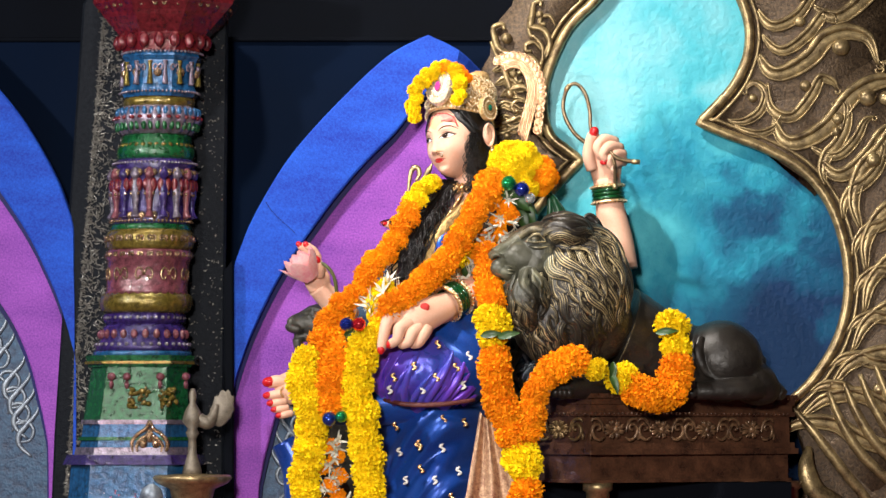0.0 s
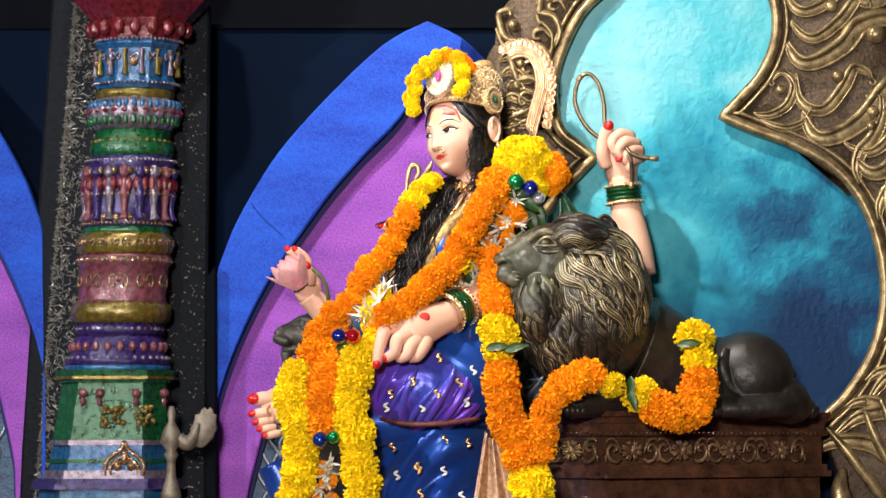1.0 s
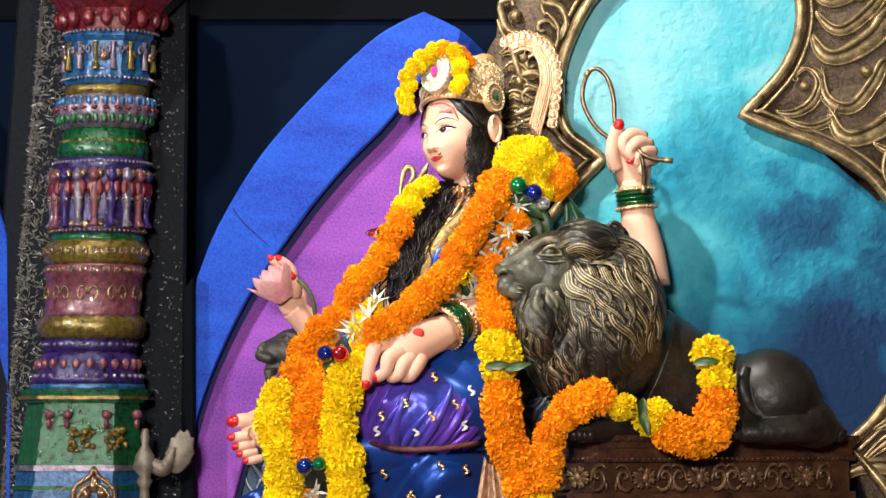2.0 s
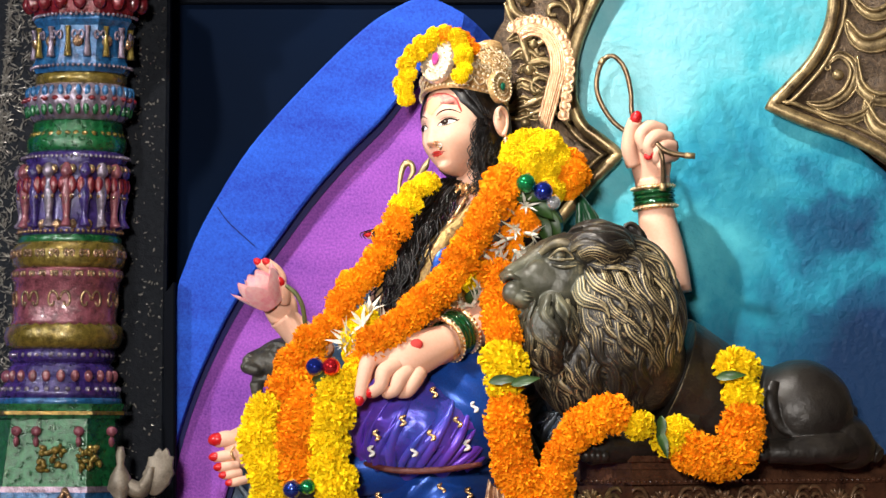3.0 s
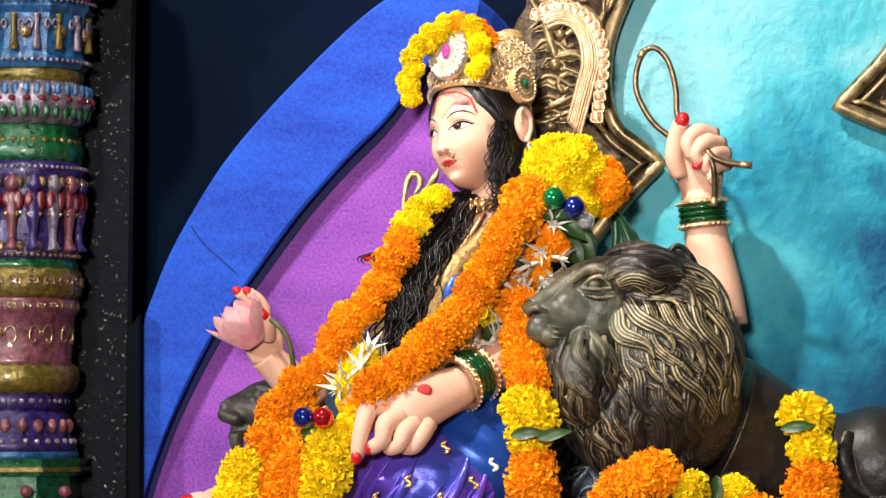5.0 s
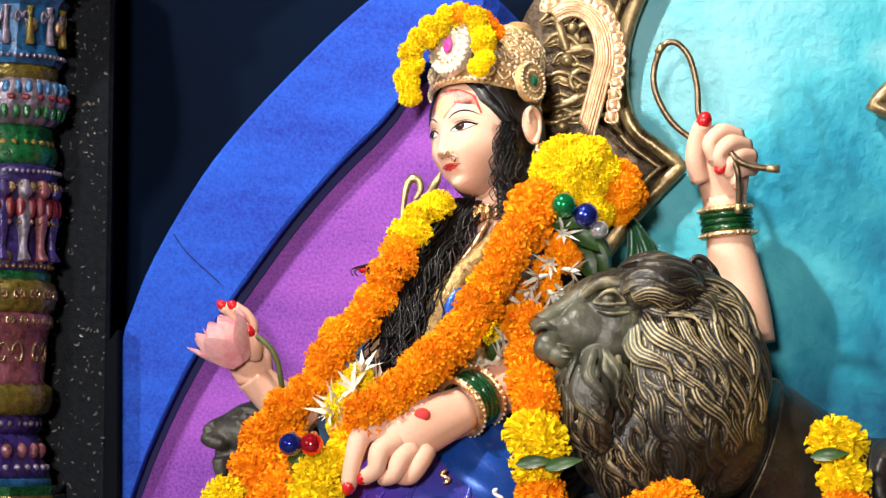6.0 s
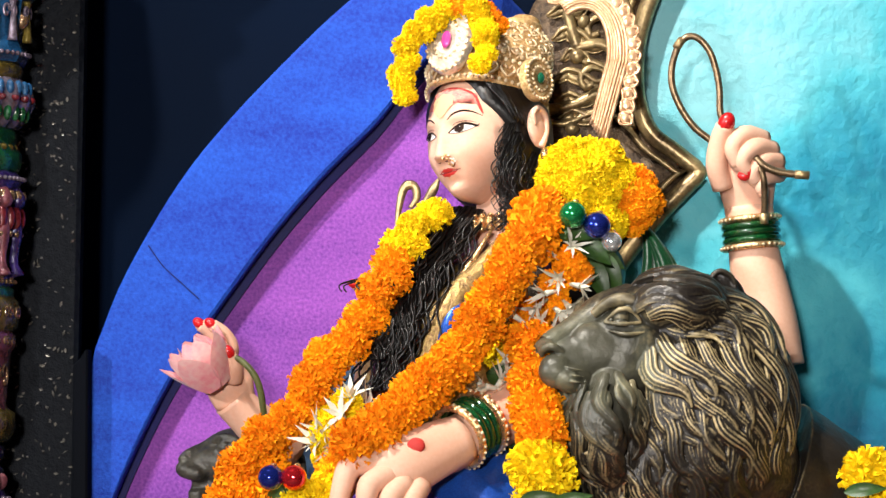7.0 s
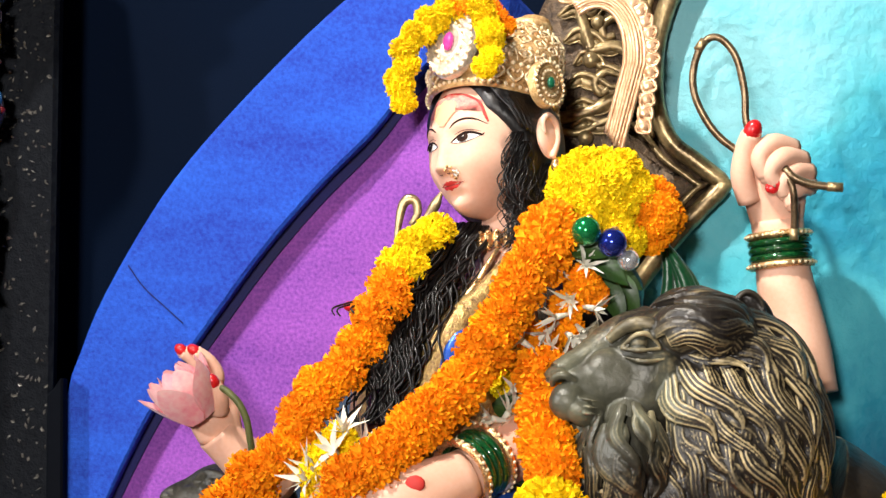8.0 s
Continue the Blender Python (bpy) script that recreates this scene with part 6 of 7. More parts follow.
def bangle(at, axis, rad, thick, m, name, label, group, ridged=0):
    d = Vector(axis).normalized()
    a, b = d.orthogonal().normalized(), None
    b = d.cross(a)
    s = Shape()
    n, w = 64, 10
    vs = []
    for k in range(n):
        t = TAU * k / n
        g = 1 + (0.06 * math.cos(ridged * t) if ridged else 0)
        for j in range(w):
            u = TAU * j / w
            vs.append(Vector(at) + (a * math.cos(t) + b * math.sin(t)) * (rad + thick * g * math.cos(u)) + d * thick * g * 1.05 * math.sin(u))
    s.add(vs, [(k * w + j, k * w + (j + 1) % w, ((k + 1) % n) * w + (j + 1) % w, ((k + 1) % n) * w + j) for k in range(n) for j in range(w)])
    ob = tagged(part(name, s, m), label, "bangle", group)
    if ridged:
        s = Shape()
        for k in range(30):
            t = TAU * k / 30
            ball(s, Vector(at) + (a * math.cos(t) + b * math.sin(t)) * (rad + thick * 0.9), thick * 0.55, n=5)
        part("grain", s, PALE_GOLD, ob)
    return ob


GLASS_GREEN = mat("green_glass_bangle", (0.006, 0.075, 0.018), 0.1, dark=(0.002, 0.018, 0.006), scale=70, bump=0.1, coat=0.8)
ax1 = Vector((0.034, -0.27, 1.899)) - Vector((0.098, -0.205, 1.94))
GOLD_LB, GLASS_LB = "beaded gold bangle on the resting wrist", "dark green glass bangle on the resting wrist"
for k, (r, m, nm, lb, rg) in enumerate(((.052, GOLD, "gold_bangle", GOLD_LB, 40), (.049, GLASS_GREEN, "glass_bangle", GLASS_LB, 0), (.049, GLASS_GREEN, "glass_bangle", GLASS_LB, 0), (.049, GLASS_GREEN, "glass_bangle", GLASS_LB, 0), (.053, GOLD, "gold_bangle", GOLD_LB, 40))):
    bangle(Vector((0.022, -0.292, 1.9)) - ax1.normalized() * (0.014 * k - 0.014), ax1, r, 0.0062, m, nm, lb, "bangles on the resting wrist", rg)
ax2 = Vector((0.526, 0.06, 2.296)) - Vector((0.534, 0.06, 2.214))
for k, (r, m, nm, lb, rg) in enumerate(((.050, GOLD, "gold_bangle", "beaded gold bangle on the raised wrist", 40), (.0475, GLASS_GREEN, "glass_bangle", "green glass bangle on the raised wrist", 0), (.0475, GLASS_GREEN, "glass_bangle", "green glass bangle on the raised wrist", 0), (.0475, GLASS_GREEN, "glass_bangle", "green glass bangle on the raised wrist", 0), (.0515, GOLD, "gold_bangle", "beaded gold bangle on the raised wrist", 40))):
    bangle(Vector((0.526, 0.06, 2.287)) - ax2.normalized() * (0.0125 * k), ax2, r, 0.0055 if rg else 0.0062, m, nm, lb, "bangles on the raised wrist", rg)

# ---- cord, trident, lotus ----
CORD = mat("bronze_coil", (0.36, 0.25, 0.14), 0.32, 0.8, dark=(0.10, 0.06, 0.035), scale=60, bump=0.3)
noose = thing("noose", (0.479, 0.02, 2.442), "bronze ribbed cord noose held in the raised hand", "noose")


def ribbed(pts, r, name, lab=""):
    q = spline(pts, 14)
    s = Shape()
    tube(s, q, [r * (1 + (0.10 if k % 2 else -0.06)) for k in range(len(q))], 10, smooth=1)
    return part(name, s, CORD, noose, lab)


ribbed([(0.491, 0.01, 2.42), (0.471, 0.01, 2.468), (0.468, 0.01, 2.522), (0.455, 0.01, 2.577), (0.433, 0.01, 2.607), (0.412, 0.01, 2.611), (0.395, 0.01, 2.593), (0.384, 0.01, 2.556), (0.385, 0.01, 2.52), (0.4, 0.01, 2.482), (0.424, 0.01, 2.448), (0.458, 0.01, 2.42)], 0.0062, "loop", "ribbed bronze loop")
ribbed([(0.53, -0.012, 2.392), (0.545, -0.02, 2.375), (0.572, -0.02, 2.364), (0.617, -0.02, 2.358)], 0.0066, "tail", "ribbed bronze end")
ribbed([(0.531, -0.012, 2.389), (0.543, -0.018, 2.356), (0.546, -0.01, 2.319), (0.546, 0, 2.288)], 0.0060, "tail")
for ends in ([(0.599, -0.02, 2.36), (0.624, -0.02, 2.358)], [(0.546, 0, 2.293), (0.546, 0, 2.274)], [(0.403, 0.01, 2.607), (0.391, 0.01, 2.59)]):
    part("ferrule", tube(Shape(), ends, 0.0078, 12, smooth=2), BRASS, noose, "plain brass ferrule")

trident = thing("trident", (-0.079, 0.06, 2.286), "old brass trident head behind the shoulder", "trident")
s = Shape()
tube(s, [(-0.112, 0.07, 2.268), (-0.108, 0.07, 2.306), (-0.101, 0.07, 2.339), (-0.091, 0.07, 2.35), (-0.079, 0.07, 2.346), (-0.076, 0.07, 2.326), (-0.088, 0.07, 2.307)], [0.004, 0.006, 0.008, 0.009, 0.008, 0.007, 0.004], 8, 0, 0.6)
part("side_prong", s, BRASS, trident)
s = Shape()
tube(s, [(-0.034, 0.05, 2.362), (-0.045, 0.055, 2.34), (-0.06, 0.06, 2.316), (-0.066, 0.06, 2.303)], [0.0015, 0.009, 0.006, 0.008], 8, 0, 0.6)
part("centre_prong", s, BRASS, trident)
s = Shape()
for at, r in (((-0.066, 0.055, 2.304), .013), ((-0.075, 0.055, 2.293), .016), ((-0.083, 0.055, 2.278), .012), ((-0.062, 0.055, 2.293), .010)):
    ball(s, at, (r, r * .7, r * .8), n=9)
tube(s, [(-0.079, 0.06, 2.286), (-0.055, 0.06, 2.153), (-0.027, 0.06, 1.927)], [0.009, 0.009, 0.009], 8)
part("shaft", s, BRASS, trident)

PETAL = mat("lotus_petal", (0.86, 0.24, 0.30), 0.55, dark=(0.92, 0.62, 0.57), scale=22, bump=0.15, fine=120, sheen=0.2)
lotus = thing("lotus_bud", (-0.424, -0.1, 1.964), "pink lotus bud held in the hand", "lotus")
LC, LD = Vector((-0.415, -0.125, 1.991)), Vector((-0.55, -0.2, 0.75)).normalized()
for k in range(15):
    ringn = k // 5
    a = TAU * (k % 5) / 5 + ringn * 0.6
    x = LD.orthogonal().normalized()
    y = LD.cross(x)
    o = x * math.cos(a) + y * math.sin(a)
    open_ = (0.028, 0.050, 0.070)[ringn]
    ln = (0.098, 0.094, 0.084)[ringn]
    sd = LD.cross(o)
    vs, fs = [], []
    for j in range(8):
        t = j / 7
        c = LC + LD * (ln * (t - 0.15)) + o * open_ * math.sin(0.35 + t * (2.0 - 0.55 * ringn))
        w = 0.030 * math.sin(math.pi * (0.10 + 0.88 * t)) ** 0.8
        for i in range(5):
            b = (i - 2) / 2
            vs.append(c + sd * w * b - o * 0.010 * b * b * math.sin(math.pi * t))
    fs = [(5 * j + i, 5 * j + i + 1, 5 * j + i + 6, 5 * j + i + 5) for j in range(7) for i in range(4)]
    s = Shape().add(vs, fs)
    part("petal", s, PETAL, lotus)
LEAF = mat("betel_leaf", (0.045, 0.10, 0.018), 0.42, dark=(0.02, 0.05, 0.01), scale=30, bump=0.3, spread=0.25)
STALK = mat("green_stalk", (0.13, 0.14, 0.04), 0.5, scale=40)
s = Shape()
tube(s, [(-0.408, -0.12, 1.982), (-0.384, -0.135, 2.027), (-0.356, -0.14, 2.013), (-0.338, -0.135, 1.982), (-0.331, -0.12, 1.937), (-0.328, -0.1, 1.914)], [0.007, 0.006, 0.006, 0.006, 0.006, 0.005], 8)
part("stalk", s, STALK, lotus, "green stalk")

# ---- flowers ----
ORANGE = mat("orange_marigold", (1.0, 0.41, 0.010), 0.85, dark=(1.0, 0.27, 0.003), scale=40, bump=0.2, spread=0.14, spec=0.12)
YELLOW = mat("yellow_marigold", (1.0, 0.80, 0.012), 0.85, dark=(1.0, 0.64, 0.006), scale=40, bump=0.2, spread=0.12, spec=0.12)
TUBEROSE = mat("white_tuberose", (0.80, 0.76, 0.66), 0.6, dark=(0.62, 0.58, 0.42), scale=30, bump=0.1, spread=0.1)


def marigold_mesh(name, m, seed, petals=330):
    """A ruffled pompon of unit radius: crowded small petals with notched, curling tips."""
    r = random.Random(seed)
    s = Shape()
    ball(s, (0, 0, 0), (0.70, 0.70, 0.58), n=6)
    for k in range(petals):
        z = 1 - 2 * (k + 0.5) / petals
        a = k * 2.39996 + r.uniform(-0.3, 0.3)
        q = math.sqrt(1 - z * z)
        d = Vector((q * math.cos(a), q * math.sin(a), z * 0.84))
        o = d.normalized()
        t = (Vector((-math.sin(a), math.cos(a), 0)) + Vector((r.uniform(-1, 1), r.uniform(-1, 1), r.uniform(-1, 1))) * 0.8)
        t = (t - o * t.dot(o)).normalized()
        n = o.cross(t)
        ln, w = r.uniform(0.84, 1.08), r.uniform(0.065, 0.105)
        lean = t * r.uniform(-0.12, 0.12) + n * r.uniform(-0.16, 0.16)
        base, mid, tip = d * 0.56, d * (0.56 + (ln - 0.56) * 0.6) + lean * 0.4, d * ln + lean
        c = n * r.choice((-1, 1)) * r.uniform(0.03, 0.09)
        vs = [base - t * w * 0.4, base + t * w * 0.4, mid + t * w + c, tip + t * w * 1.15 - c, tip * 1.02 + c * 0.6, tip * 0.95 - t * w * 0.25, tip - t * w * 1.1 + c, mid - t * w - c]
        s.add(vs, [(0, 1, 2, 7), (7, 2, 3, 4), (7, 4, 5, 6)])
    return s.mesh(name, m, smooth=False)


MARI = {"o": [marigold_mesh("orange_flower", ORANGE, k) for k in range(4)], "y": [marigold_mesh("yellow_flower", YELLOW, k + 9) for k in range(4)]}
rng = random.Random(3)


def string_of(owner, line, size, colours, pitch=0.030, jitter=0.005):
    """Flowers threaded along a line; colours: a letter for each stretch of equal length."""
    q = [Vector(p) for p in spline(line, 12)]
    ln = [0.0]
    for a, b in zip(q, q[1:]):
        ln.append(ln[-1] + (b - a).length)
    n = max(1, int(ln[-1] / pitch))
    for k in range(n):
        g = (k + 0.5) / n * ln[-1]
        i = max(j for j in range(len(ln) - 1) if ln[j] <= g)
        f = (g - ln[i]) / max(1e-6, ln[i + 1] - ln[i])
        p = q[i].lerp(q[i + 1], f)
        d = (q[i + 1] - q[i]).normalized()
        c = colours[min(len(colours) - 1, int(g / ln[-1] * len(colours)))]
        tilt = Vector((rng.gauss(0, 0.16), rng.gauss(0, 0.16), rng.gauss(0, 0.16)))
        turn = (d + tilt).normalized().to_track_quat("Z", "Y")
        sz = size * rng.uniform(0.88, 1.12)
        ob = part("flower", rng.choice(MARI[c]), None, owner, at=p + Vector((rng.gauss(0, 1), rng.gauss(0, 1), rng.gauss(0, 1))) * jitter, turn=turn)
        ob.scale = (sz, sz, sz)


def bunch(owner, centre, radii, count, size, c):
    """A heap of flowers over an ellipsoid, on the side towards the hall."""
    for k in range(count):
        while True:
            u = Vector((rng.gauss(0, 1), rng.gauss(0, 1), rng.gauss(0, 1))).normalized()
            if u.y < 0.5:
                break
        p = Vector(centre) + Vector((u.x * radii[0], u.y * radii[1], u.z * radii[2])) * rng.uniform(0.75, 1.0)
        ob = part("flower", rng.choice(MARI[c]), None, owner, at=p, turn=(u + Vector((0, -0.4, 0.2))).to_track_quat("Z", "Y"))
        sz = size * rng.uniform(0.85, 1.15)
        ob.scale = (sz, sz, sz)


neckg = thing("marigold_garland", (-0.214, -0.25, 1.307), "orange and yellow marigold garland round the statue's neck", "flower garland", "marigold garlands")
bunch(neckg, (0.228, -0.09, 2.349), (0.072, 0.05, 0.048), 46, 0.030, "y")
bunch(neckg, (0.304, -0.06, 2.315), (0.040, 0.04, 0.045), 20, 0.030, "o")
bunch(neckg, (0.261, -0.1, 2.278), (0.028, 0.025, 0.03), 8, 0.026, "y")
string_of(neckg, [(0.166, -0.13, 2.3), (0.139, -0.17, 2.265), (0.108, -0.22, 2.208), (0.078, -0.25, 2.149), (0.049, -0.27, 2.092), (0.014, -0.29, 2.035), (-0.024, -0.31, 1.992), (-0.07, -0.33, 1.949), (-0.12, -0.35, 1.902), (-0.162, -0.36, 1.87)], 0.043, "o", 0.022)
string_of(neckg, [(-0.024, -0.1, 2.295), (-0.059, -0.13, 2.26), (-0.089, -0.16, 2.227), (-0.115, -0.18, 2.194)], 0.032, "y", 0.022)
string_of(neckg, [(-0.106, -0.18, 2.194), (-0.127, -0.2, 2.144), (-0.147, -0.22, 2.103), (-0.176, -0.24, 2.059), (-0.205, -0.26, 2.014), (-0.234, -0.28, 1.975), (-0.271, -0.29, 1.928), (-0.305, -0.3, 1.885)], 0.036, "o", 0.022)
string_of(neckg, [(-0.318, -0.26, 1.879), (-0.355, -0.28, 1.805), (-0.365, -0.28, 1.745)], 0.050, "o", 0.022)
string_of(neckg, [(-0.397, -0.3, 1.749), (-0.418, -0.31, 1.675), (-0.409, -0.31, 1.598), (-0.398, -0.3, 1.513), (-0.409, -0.3, 1.419), (-0.421, -0.3, 1.308), (-0.425, -0.3, 1.172)], 0.047, "y", 0.022)
string_of(neckg, [(-0.295, -0.31, 1.766), (-0.315, -0.33, 1.7), (-0.323, -0.33, 1.632), (-0.328, -0.33, 1.578)], 0.050, "o", 0.021)
string_of(neckg, [(-0.353, -0.31, 1.718), (-0.349, -0.32, 1.649)], 0.045, "o", 0.021)
string_of(neckg, [(-0.238, -0.34, 1.786), (-0.25, -0.36, 1.717), (-0.257, -0.36, 1.632), (-0.245, -0.36, 1.547), (-0.228, -0.35, 1.445), (-0.219, -0.35, 1.343), (-0.211, -0.35, 1.191)], 0.049, "y", 0.022)
string_of(neckg, [(-0.161, -0.33, 1.855), (-0.192, -0.34, 1.82), (-0.22, -0.35, 1.792)], 0.038, "oy", 0.022)
bunch(neckg, (-0.214, -0.28, 1.878), (0.03, 0.02, 0.03), 8, 0.026, "y")
bunch(neckg, (0.098, -0.15, 2.035), (0.035, 0.02, 0.02), 7, 0.026, "y")
lapg = thing("marigold_garland", (0.241, -0.3, 1.305), "orange and yellow marigold garland hung over lion and arm", "flower garland", "marigold garlands")
string_of(lapg, [(0.142, -0.24, 2.053), (0.14, -0.27, 1.978), (0.145, -0.3, 1.916), (0.149, -0.33, 1.88)], 0.046, "o", 0.024)
string_of(lapg, [(0.15, -0.35, 1.867), (0.152, -0.355, 1.819), (0.153, -0.36, 1.778)], 0.052, "y", 0.026)
string_of(lapg, [(0.153, -0.36, 1.747), (0.157, -0.365, 1.674), (0.17, -0.365, 1.598), (0.197, -0.365, 1.53), (0.228, -0.365, 1.482)], 0.053, "o", 0.024)
string_of(lapg, [(0.241, -0.37, 1.445), (0.251, -0.37, 1.386)], 0.058, "y", 0.026)
string_of(lapg, [(0.244, -0.37, 1.35), (0.241, -0.37, 1.293), (0.239, -0.37, 1.175)], 0.056, "o", 0.026)
string_of(lapg, [(0.252, -0.35, 1.479), (0.262, -0.37, 1.547), (0.277, -0.38, 1.614), (0.302, -0.38, 1.669), (0.35, -0.39, 1.707), (0.409, -0.39, 1.719)], 0.046, "o", 0.024)
string_of(lapg, [(0.452, -0.38, 1.716), (0.469, -0.38, 1.674)], 0.040, "y", 0.026)
string_of(lapg, [(0.561, -0.33, 1.709), (0.529, -0.35, 1.645)], 0.042, "y", 0.026)
string_of(lapg, [(0.557, -0.34, 1.642), (0.6, -0.33, 1.629), (0.64, -0.32, 1.605), (0.679, -0.3, 1.616), (0.707, -0.28, 1.659), (0.715, -0.26, 1.72)], 0.050, "o", 0.023)
string_of(lapg, [(0.714, -0.25, 1.746), (0.714, -0.24, 1.789)], 0.052, "y", 0.026)
string_of(lapg, [(0.704, -0.23, 1.816), (0.702, -0.22, 1.842)], 0.052, "y", 0.020)
crowng = thing("crown_flowers", (0.002, -0.15, 2.623), "yellow marigold flowers tucked round the crown", "flowers", "marigold garlands")
string_of(crowng, [(-0.085, -0.11, 2.486), (-0.092, -0.11, 2.518), (-0.09, -0.11, 2.551), (-0.079, -0.11, 2.585), (-0.06, -0.1, 2.617), (-0.024, -0.09, 2.643), (0.009, -0.08, 2.656)], 0.023, "y", 0.013, 0.006)
string_of(crowng, [(0.037, -0.15, 2.628), (0.048, -0.17, 2.597), (0.054, -0.19, 2.564), (0.045, -0.2, 2.531)], 0.021, "y", 0.013, 0.004)
string_of(crowng, [(0.054, -0.17, 2.59), (0.061, -0.17, 2.563)], 0.018, "y", 0.013, 0.004)
string_of(crowng, [(-0.01, -0.1, 2.65), (0.031, -0.1, 2.65), (0.068, -0.11, 2.629), (0.086, -0.11, 2.609)], 0.018, "o", 0.014, 0.005)


def tuberose(at, d, size, owner):
    """A white flower of six narrow petals on a tube."""
    d = Vector(d).normalized()
    x = d.orthogonal().normalized()
    y = d.cross(x)
    s = Shape()
    at = Vector(at)
    tube(s, [at - d * size * 0.9, at - d * size * 0.4, at], [size * 0.08, size * 0.12, size * 0.17], 6, smooth=2)
    for k in range(8):
        a = TAU * k / 8 + rng.uniform(-.25, .25)
        o = x * math.cos(a) + y * math.sin(a)
        t = d.cross(o)
        sp = rng.uniform(0.2, 1.0)
        p0, p1, p2 = at, at + (o * sp + d * 0.6) * size * 0.5, at + (o * sp * 1.3 + d * rng.uniform(0.35, 0.9)) * size * rng.uniform(0.8, 1.15)
        s.add([p0 - t * size * .05, p0 + t * size * .08, p1 + t * size * .11, p1 - t * size * .11, p1 - d * size * .05, p2], [(0, 1, 4), (1, 2, 4), (0, 4, 3), (2, 5, 4), (4, 5, 3)])
    return part("tuberose", s, TUBEROSE, owner)


def leaf(at, d, length, width, owner, m=LEAF):
    """A pointed leaf, cupped along its midrib."""
    d = Vector(d).normalized()
    t = d.cross(Vector((0.15, -1, 0.2))).normalized()
    n = t.cross(d)
    vs, fs = [], []
    for j in range(9):
        g = j / 8
        w = width * math.sin(math.pi * g ** 0.75) ** 0.8 if 0 < g < 1 else 0.001
        c = Vector(at) + d * length * g + n * 0.12 * length * math.sin(math.pi * g)
        vs += [c - t * w + n * w * 0.35, c - t * w * 0.5 + n * w * 0.1, c, c + t * w * 0.5 + n * w * 0.1, c + t * w + n * w * 0.35]
    fs = [(5 * j + i, 5 * j + i + 1, 5 * j + i + 6, 5 * j + i + 5) for j in range(8) for i in range(4)]
    return part("leaf", Shape().add(vs, fs), m, owner)


spray = thing("flower_spray", (0.17, -0.15, 2.141), "spray of white tuberoses, orange marigolds and betel leaves", "flower spray")
for p, d in zip([(0.157, -0.2, 2.214), (0.201, -0.19, 2.219), (0.135, -0.2, 2.192), (0.178, -0.21, 2.164), (0.214, -0.2, 2.151), (0.156, -0.22, 2.137), (0.139, -0.22, 2.111), (0.178, -0.21, 2.107), (0.104, -0.23, 2.098), (0.134, -0.23, 2.067), (0.169, -0.21, 2.067), (0.196, -0.2, 2.116), (0.147, -0.22, 2.089)],
                ((-.8, -.4, .6), (.3, -.8, .5), (-.9, -.3, -.2), (-.2, -.8, -.4), (.9, -.4, -.2), (-.8, -.5, -.2), (-.7, -.5, -.6), (.4, -.8, -.4), (-.7, -.3, .5), (-.6, -.7, -.5), (-.9, -.4, -.2), (.6, -.6, -.6), (-.2, -.9, -.2))):
    tuberose(p, d, 0.034, spray)
for p in [(0.195, -0.18, 2.193), (0.17, -0.19, 2.152), (0.21, -0.17, 2.175), (0.134, -0.2, 2.086), (0.17, -0.18, 2.122), (0.112, -0.22, 2.058), (0.125, -0.18, 2.104)]:
    ob = part("flower", rng.choice(MARI["o"]), None, spray, at=p, turn=Vector((rng.uniform(-.4, .4), -1, 0.2)).to_track_quat("Z", "Y"))
    ob.scale = (0.03,) * 3
for p, d in zip([(0.184, -0.15, 2.258), (0.197, -0.16, 2.239), (0.224, -0.14, 2.204), (0.215, -0.12, 2.224), (0.242, -0.12, 2.215), (0.17, -0.16, 2.248)], ((1, -.1, -.35), (1, -.1, -.7), (.5, -.1, -1), (1, 0, -.5), (.6, 0, -1), (.7, -.2, -.1))):
    leaf(p, d, 0.088, 0.020, spray)
chestspray = thing("flower_spray", (-0.184, -0.3, 1.911), "spray of white tuberoses and leaves between the garlands", "flower spray")
for p, d in zip([(-0.167, -0.3, 1.958), (-0.141, -0.3, 1.936), (-0.207, -0.33, 1.902), (-0.182, -0.32, 1.928), (-0.22, -0.33, 1.885), (-0.161, -0.32, 1.902), (-0.19, -0.33, 1.885)], ((0, -.6, .8), (.8, -.4, .5), (-.8, -.6, -.2), (-.2, -.9, .3), (-.7, -.6, .3), (.6, -.8, -.1), (.1, -.9, -.4))):
    tuberose(p, d, 0.045, chestspray)
for p in [(-0.176, -0.29, 1.945), (-0.202, -0.29, 1.919), (-0.208, -0.32, 1.894)]:
    ob = part("flower", rng.choice(MARI["y"]), None, chestspray, at=p, turn=Vector((0, -1, 0.3)).to_track_quat("Z", "Y"))
    ob.scale = (0.03,) * 3
midspray = thing("flower_spray", (0.063, -0.2, 1.989), "white tuberoses and dark leaves beside the forearm", "flower spray")
for p, d in zip([(0.056, -0.25, 1.979), (0.082, -0.24, 1.988), (0.038, -0.26, 1.966), (0.09, -0.23, 2.023), (0.068, -0.24, 1.962)], ((-.9, -.3, .2), (.5, -.5, .6), (-.7, -.5, -.3), (.3, -.8, .2), (.6, -.6, -.2))):
    tuberose(p, d, 0.035, midspray)
for p, d in zip([(0.072, -0.2, 2.015), (0.055, -0.2, 2.002), (0.09, -0.2, 2.033)], ((.8, -.2, -.5), (1, -.1, -.3), (.9, -.1, -.5))):
    leaf(p, d, 0.08, 0.022, midspray)
hangspray = thing("flower_spray", (-0.324, -0.28, 1.308), "white tuberoses hanging between the yellow garlands", "flower spray")
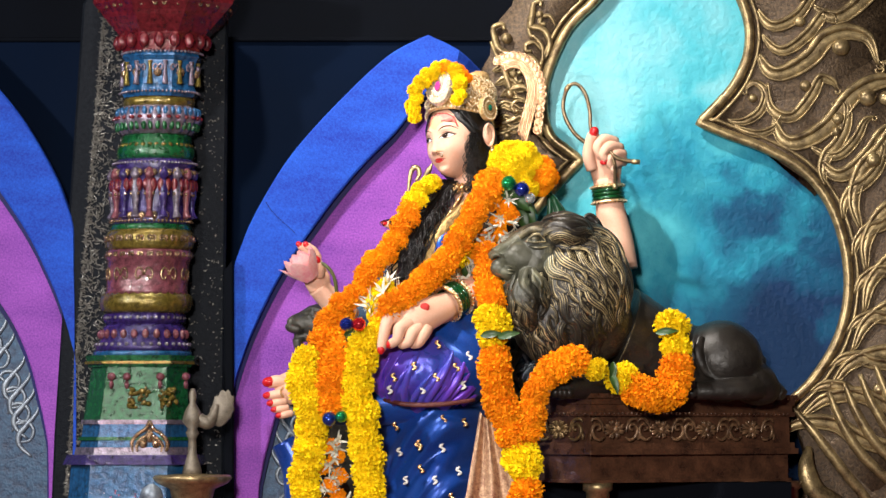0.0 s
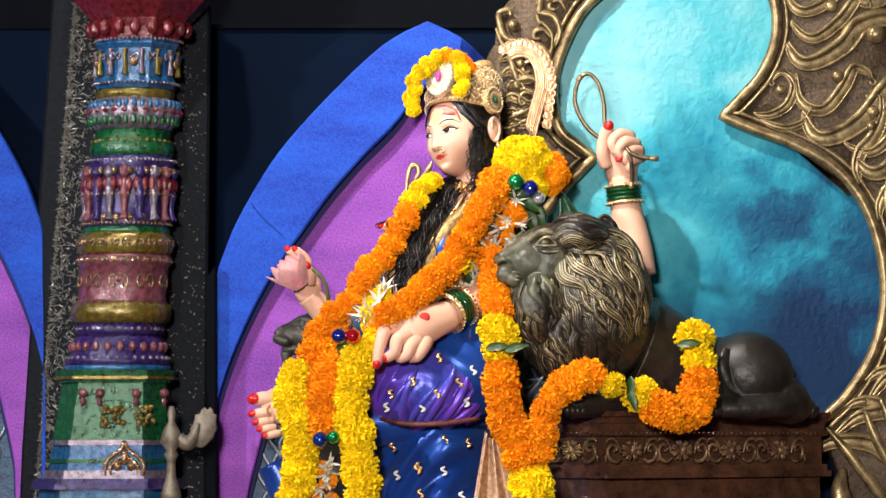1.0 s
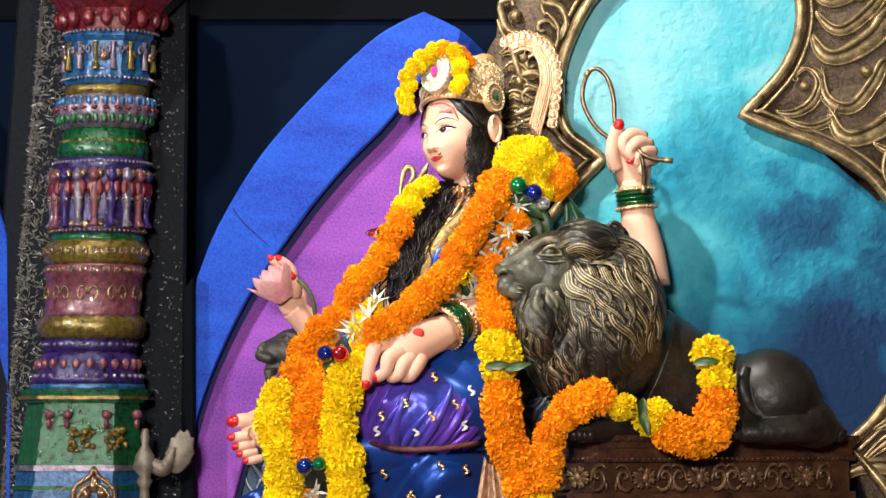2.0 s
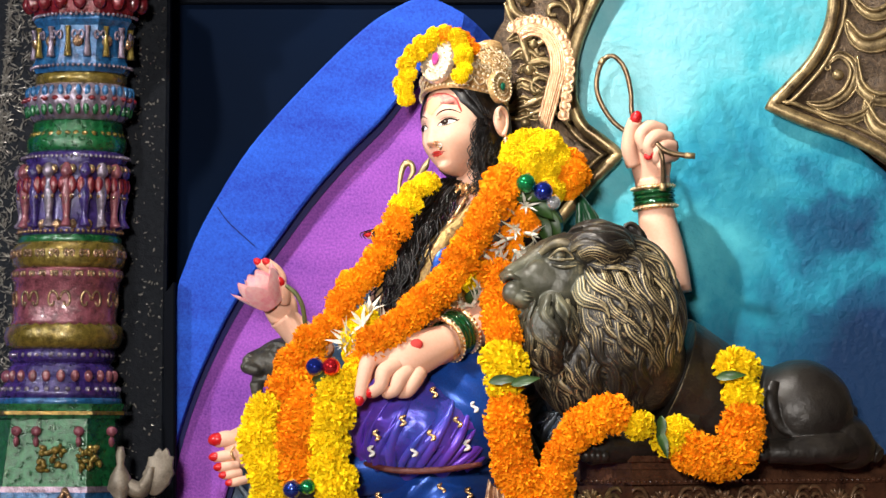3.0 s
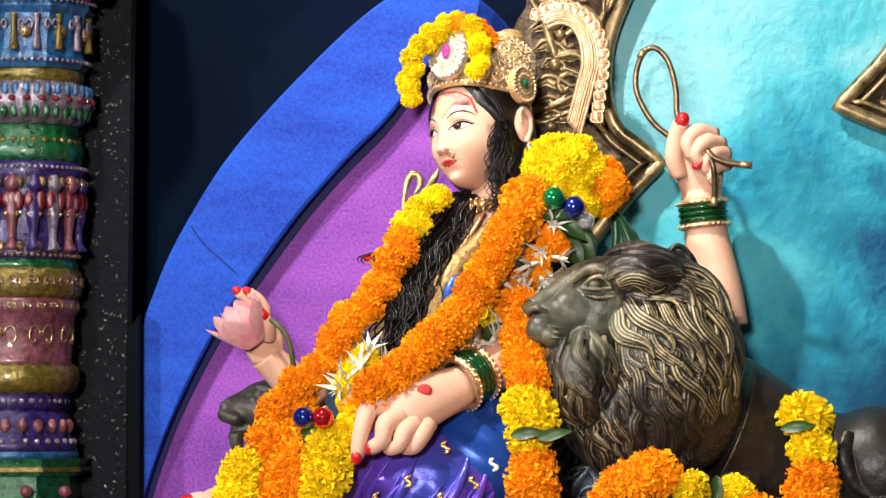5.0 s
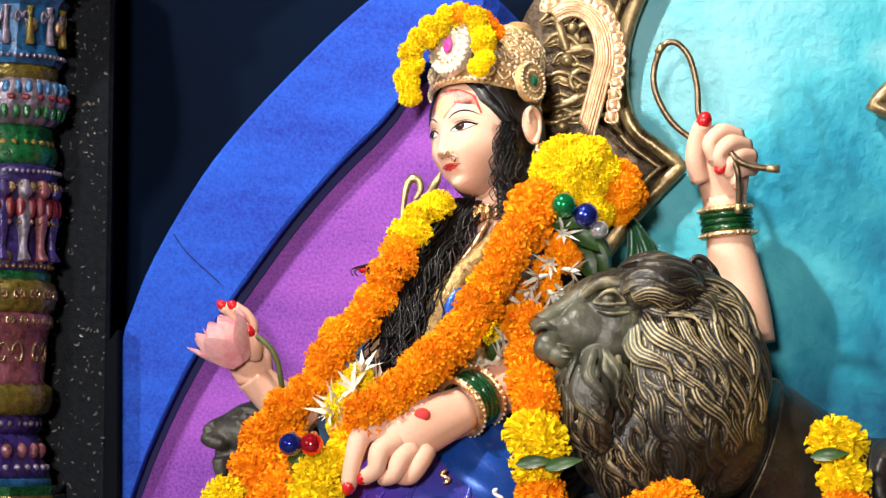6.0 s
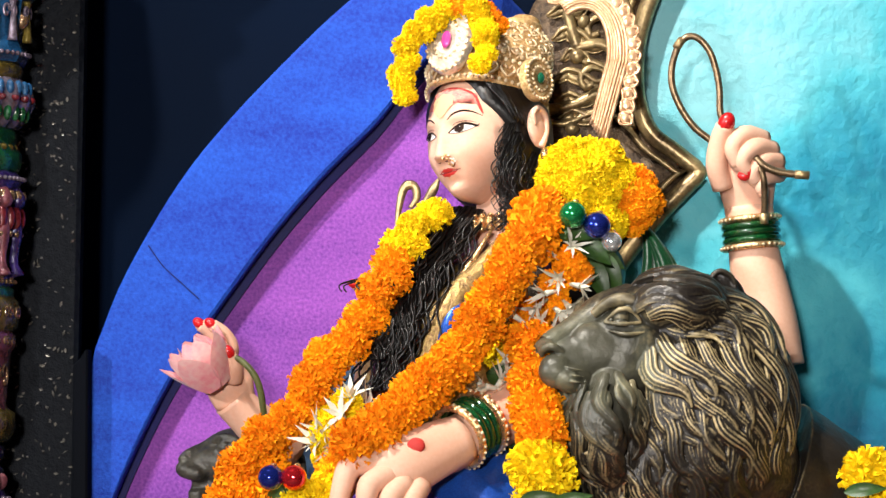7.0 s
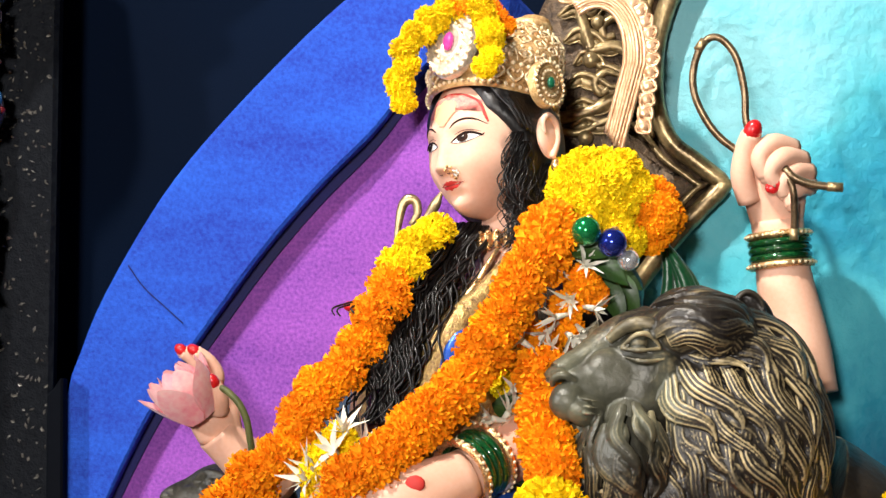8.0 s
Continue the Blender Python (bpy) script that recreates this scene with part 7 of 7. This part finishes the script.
for k in range(17):
    p = Vector((-0.329, -0.3, 1.487)) + Vector((rng.gauss(0, 0.026), rng.uniform(-.02, .02), -0.013 * k + rng.gauss(0, .006)))
    tuberose(p, (rng.gauss(0, 1), -0.8, rng.gauss(-.1, .7)), 0.034, hangspray)
for k in range(7):
    p = Vector((-0.33, -0.28, 1.461)) + Vector((rng.gauss(0, 0.018), 0.0, -0.03 * k))
    ob = part("flower", rng.choice(MARI["o"]), None, hangspray, at=p, turn=Vector((0, -1, 0.3)).to_track_quat("Z", "Y"))
    ob.scale = (0.026,) * 3
for owner, prs in ((chestspray, (((-0.314, -0.32, 1.784), (1, -.2, -.1)), ((-0.301, -0.33, 1.79), (.8, -.3, .5)), ((-0.263, -0.33, 1.777), (-.6, -.2, -.4)))), (lapg, (((0.112, -0.4, 1.792), (1, -.1, .1)), ((0.163, -0.41, 1.786), (.9, -.1, .2)), ((0.512, -0.38, 1.716), (-.1, -.2, -1)), ((0.502, -0.39, 1.682), (.3, -.2, -.9)), ((0.647, -0.29, 1.805), (1, -.1, .1))))):
    for p, d in prs:
        leaf(p, d, 0.070, 0.012, owner)

# glass baubles among the flowers
def bauble(at, r, colour, label):
    m = mat("bauble_" + label.split()[0], tuple(min(1, x * 1.6 + 0.01) for x in colour), 0.08, 0.75, amount=0.15, scale=30, bump=0.02, coat=1.0)
    t = thing("bauble", at, label, "bauble", "glass baubles")
    part("globe", ball(Shape(), at, r, n=18), m, t)
    c = Vector(at) + Vector((0.2, 0.3, 1)).normalized() * r
    part("cap", ball(Shape(), c, (r * 0.28, r * 0.28, r * 0.2), n=8), GOLD, t)


bauble((0.203, -0.205, 2.272), 0.0235, (0.005, 0.22, 0.06), "green metallic glass bauble among the marigolds")
bauble((0.244, -0.195, 2.254), 0.0235, (0.008, 0.02, 0.22), "blue metallic glass bauble among the marigolds")
bauble((0.269, -0.18, 2.228), 0.018, (0.7, 0.7, 0.72), "silver metallic glass bauble among the marigolds")
bauble((-0.29, -0.39, 1.827), 0.021, (0.008, 0.02, 0.22), "blue metallic glass bauble beside the chest garland")
bauble((-0.252, -0.39, 1.827), 0.021, (0.5, 0.008, 0.015), "red metallic glass bauble beside the chest garland")
bauble((-0.341, -0.39, 1.543), 0.022, (0.008, 0.03, 0.22), "blue metallic glass bauble between yellow garlands")
bauble((-0.305, -0.39, 1.55), 0.018, (0.005, 0.2, 0.06), "green metallic glass bauble between yellow garlands")

# green cloth behind the shoulder
GREEN_SILK = mat("green_silk", (0.008, 0.16, 0.05), 0.35, dark=(0.004, 0.06, 0.02), scale=14, bump=0.3, sheen=0.4)
s = Shape()
for k in range(7):
    a = k / 6
    tube(s, [Vector((0.326, 0.03, 2.272)) + Vector((0.01 * a, 0.006 * math.sin(5 * a), 0)), Vector((0.348, 0.02, 2.252)) + Vector((0.018 * a - 0.01, 0.008 * math.sin(6 * a), -0.01 * a)), Vector((0.338, 0.02, 2.187)) + Vector((0.05 * a, 0.01 * math.sin(7 * a), 0.0)), Vector((0.31, 0.02, 2.112)) + Vector((0.06 * a, 0, 0))], [0.004, 0.008, 0.010, 0.010], 8, 0, 0.6)
tagged(part("silk_scarf", s, GREEN_SILK), "folded green silk scarf behind the shoulder", "scarf")

# offerings at the foot of the pillar
offer = thing("offered_flowers", (-1.007, -0.1, 1.268), "red roses and white flowers laid beside the lamp", "flowers")
ROSE = mat("red_rose", (0.5, 0.012, 0.02), 0.6, spread=0.15)
red_me = marigold_mesh("red_flower", ROSE, 40, 60)
for p in [(-1.017, -0.1, 1.31), (-0.955, -0.1, 1.3), (-0.986, -0.1, 1.277), (-1.046, -0.1, 1.272), (-0.923, -0.1, 1.268)]:
    ob = part("rose", red_me, None, offer, at=p, turn=Vector((0, -1, 0.6)).to_track_quat("Z", "Y"))
    ob.scale = (0.034,) * 3
for p in [(-1.078, -0.1, 1.312), (-1.052, -0.1, 1.303), (-1.086, -0.1, 1.277)]:
    tuberose(p, (0, -0.8, 0.7), 0.04, offer)
s = Shape()
lathe(s, lambda z: ((-0.903, -0.1, 1.338)[0], -0.1), [(3 * K, Z(835)), (10 * K, Z(848)), (22 * K, Z(862)), (25 * K, Z(876)), (16 * K, Z(892)), (26 * K, Z(905)), (30 * K, Z(1195))], 20)
tagged(part("silver_pot", s, SILVER), "small silver ritual pot beside the lamp", "pot")

s = Shape()
tube(s, [(0.564, -0.02, 1.914), (0.638, -0.03, 1.89), (0.676, -0.06, 1.853)], 0.0012, 5)
tagged(part("white_cable", s, WHITE), "thin white cable behind the lion's mane", "cable")
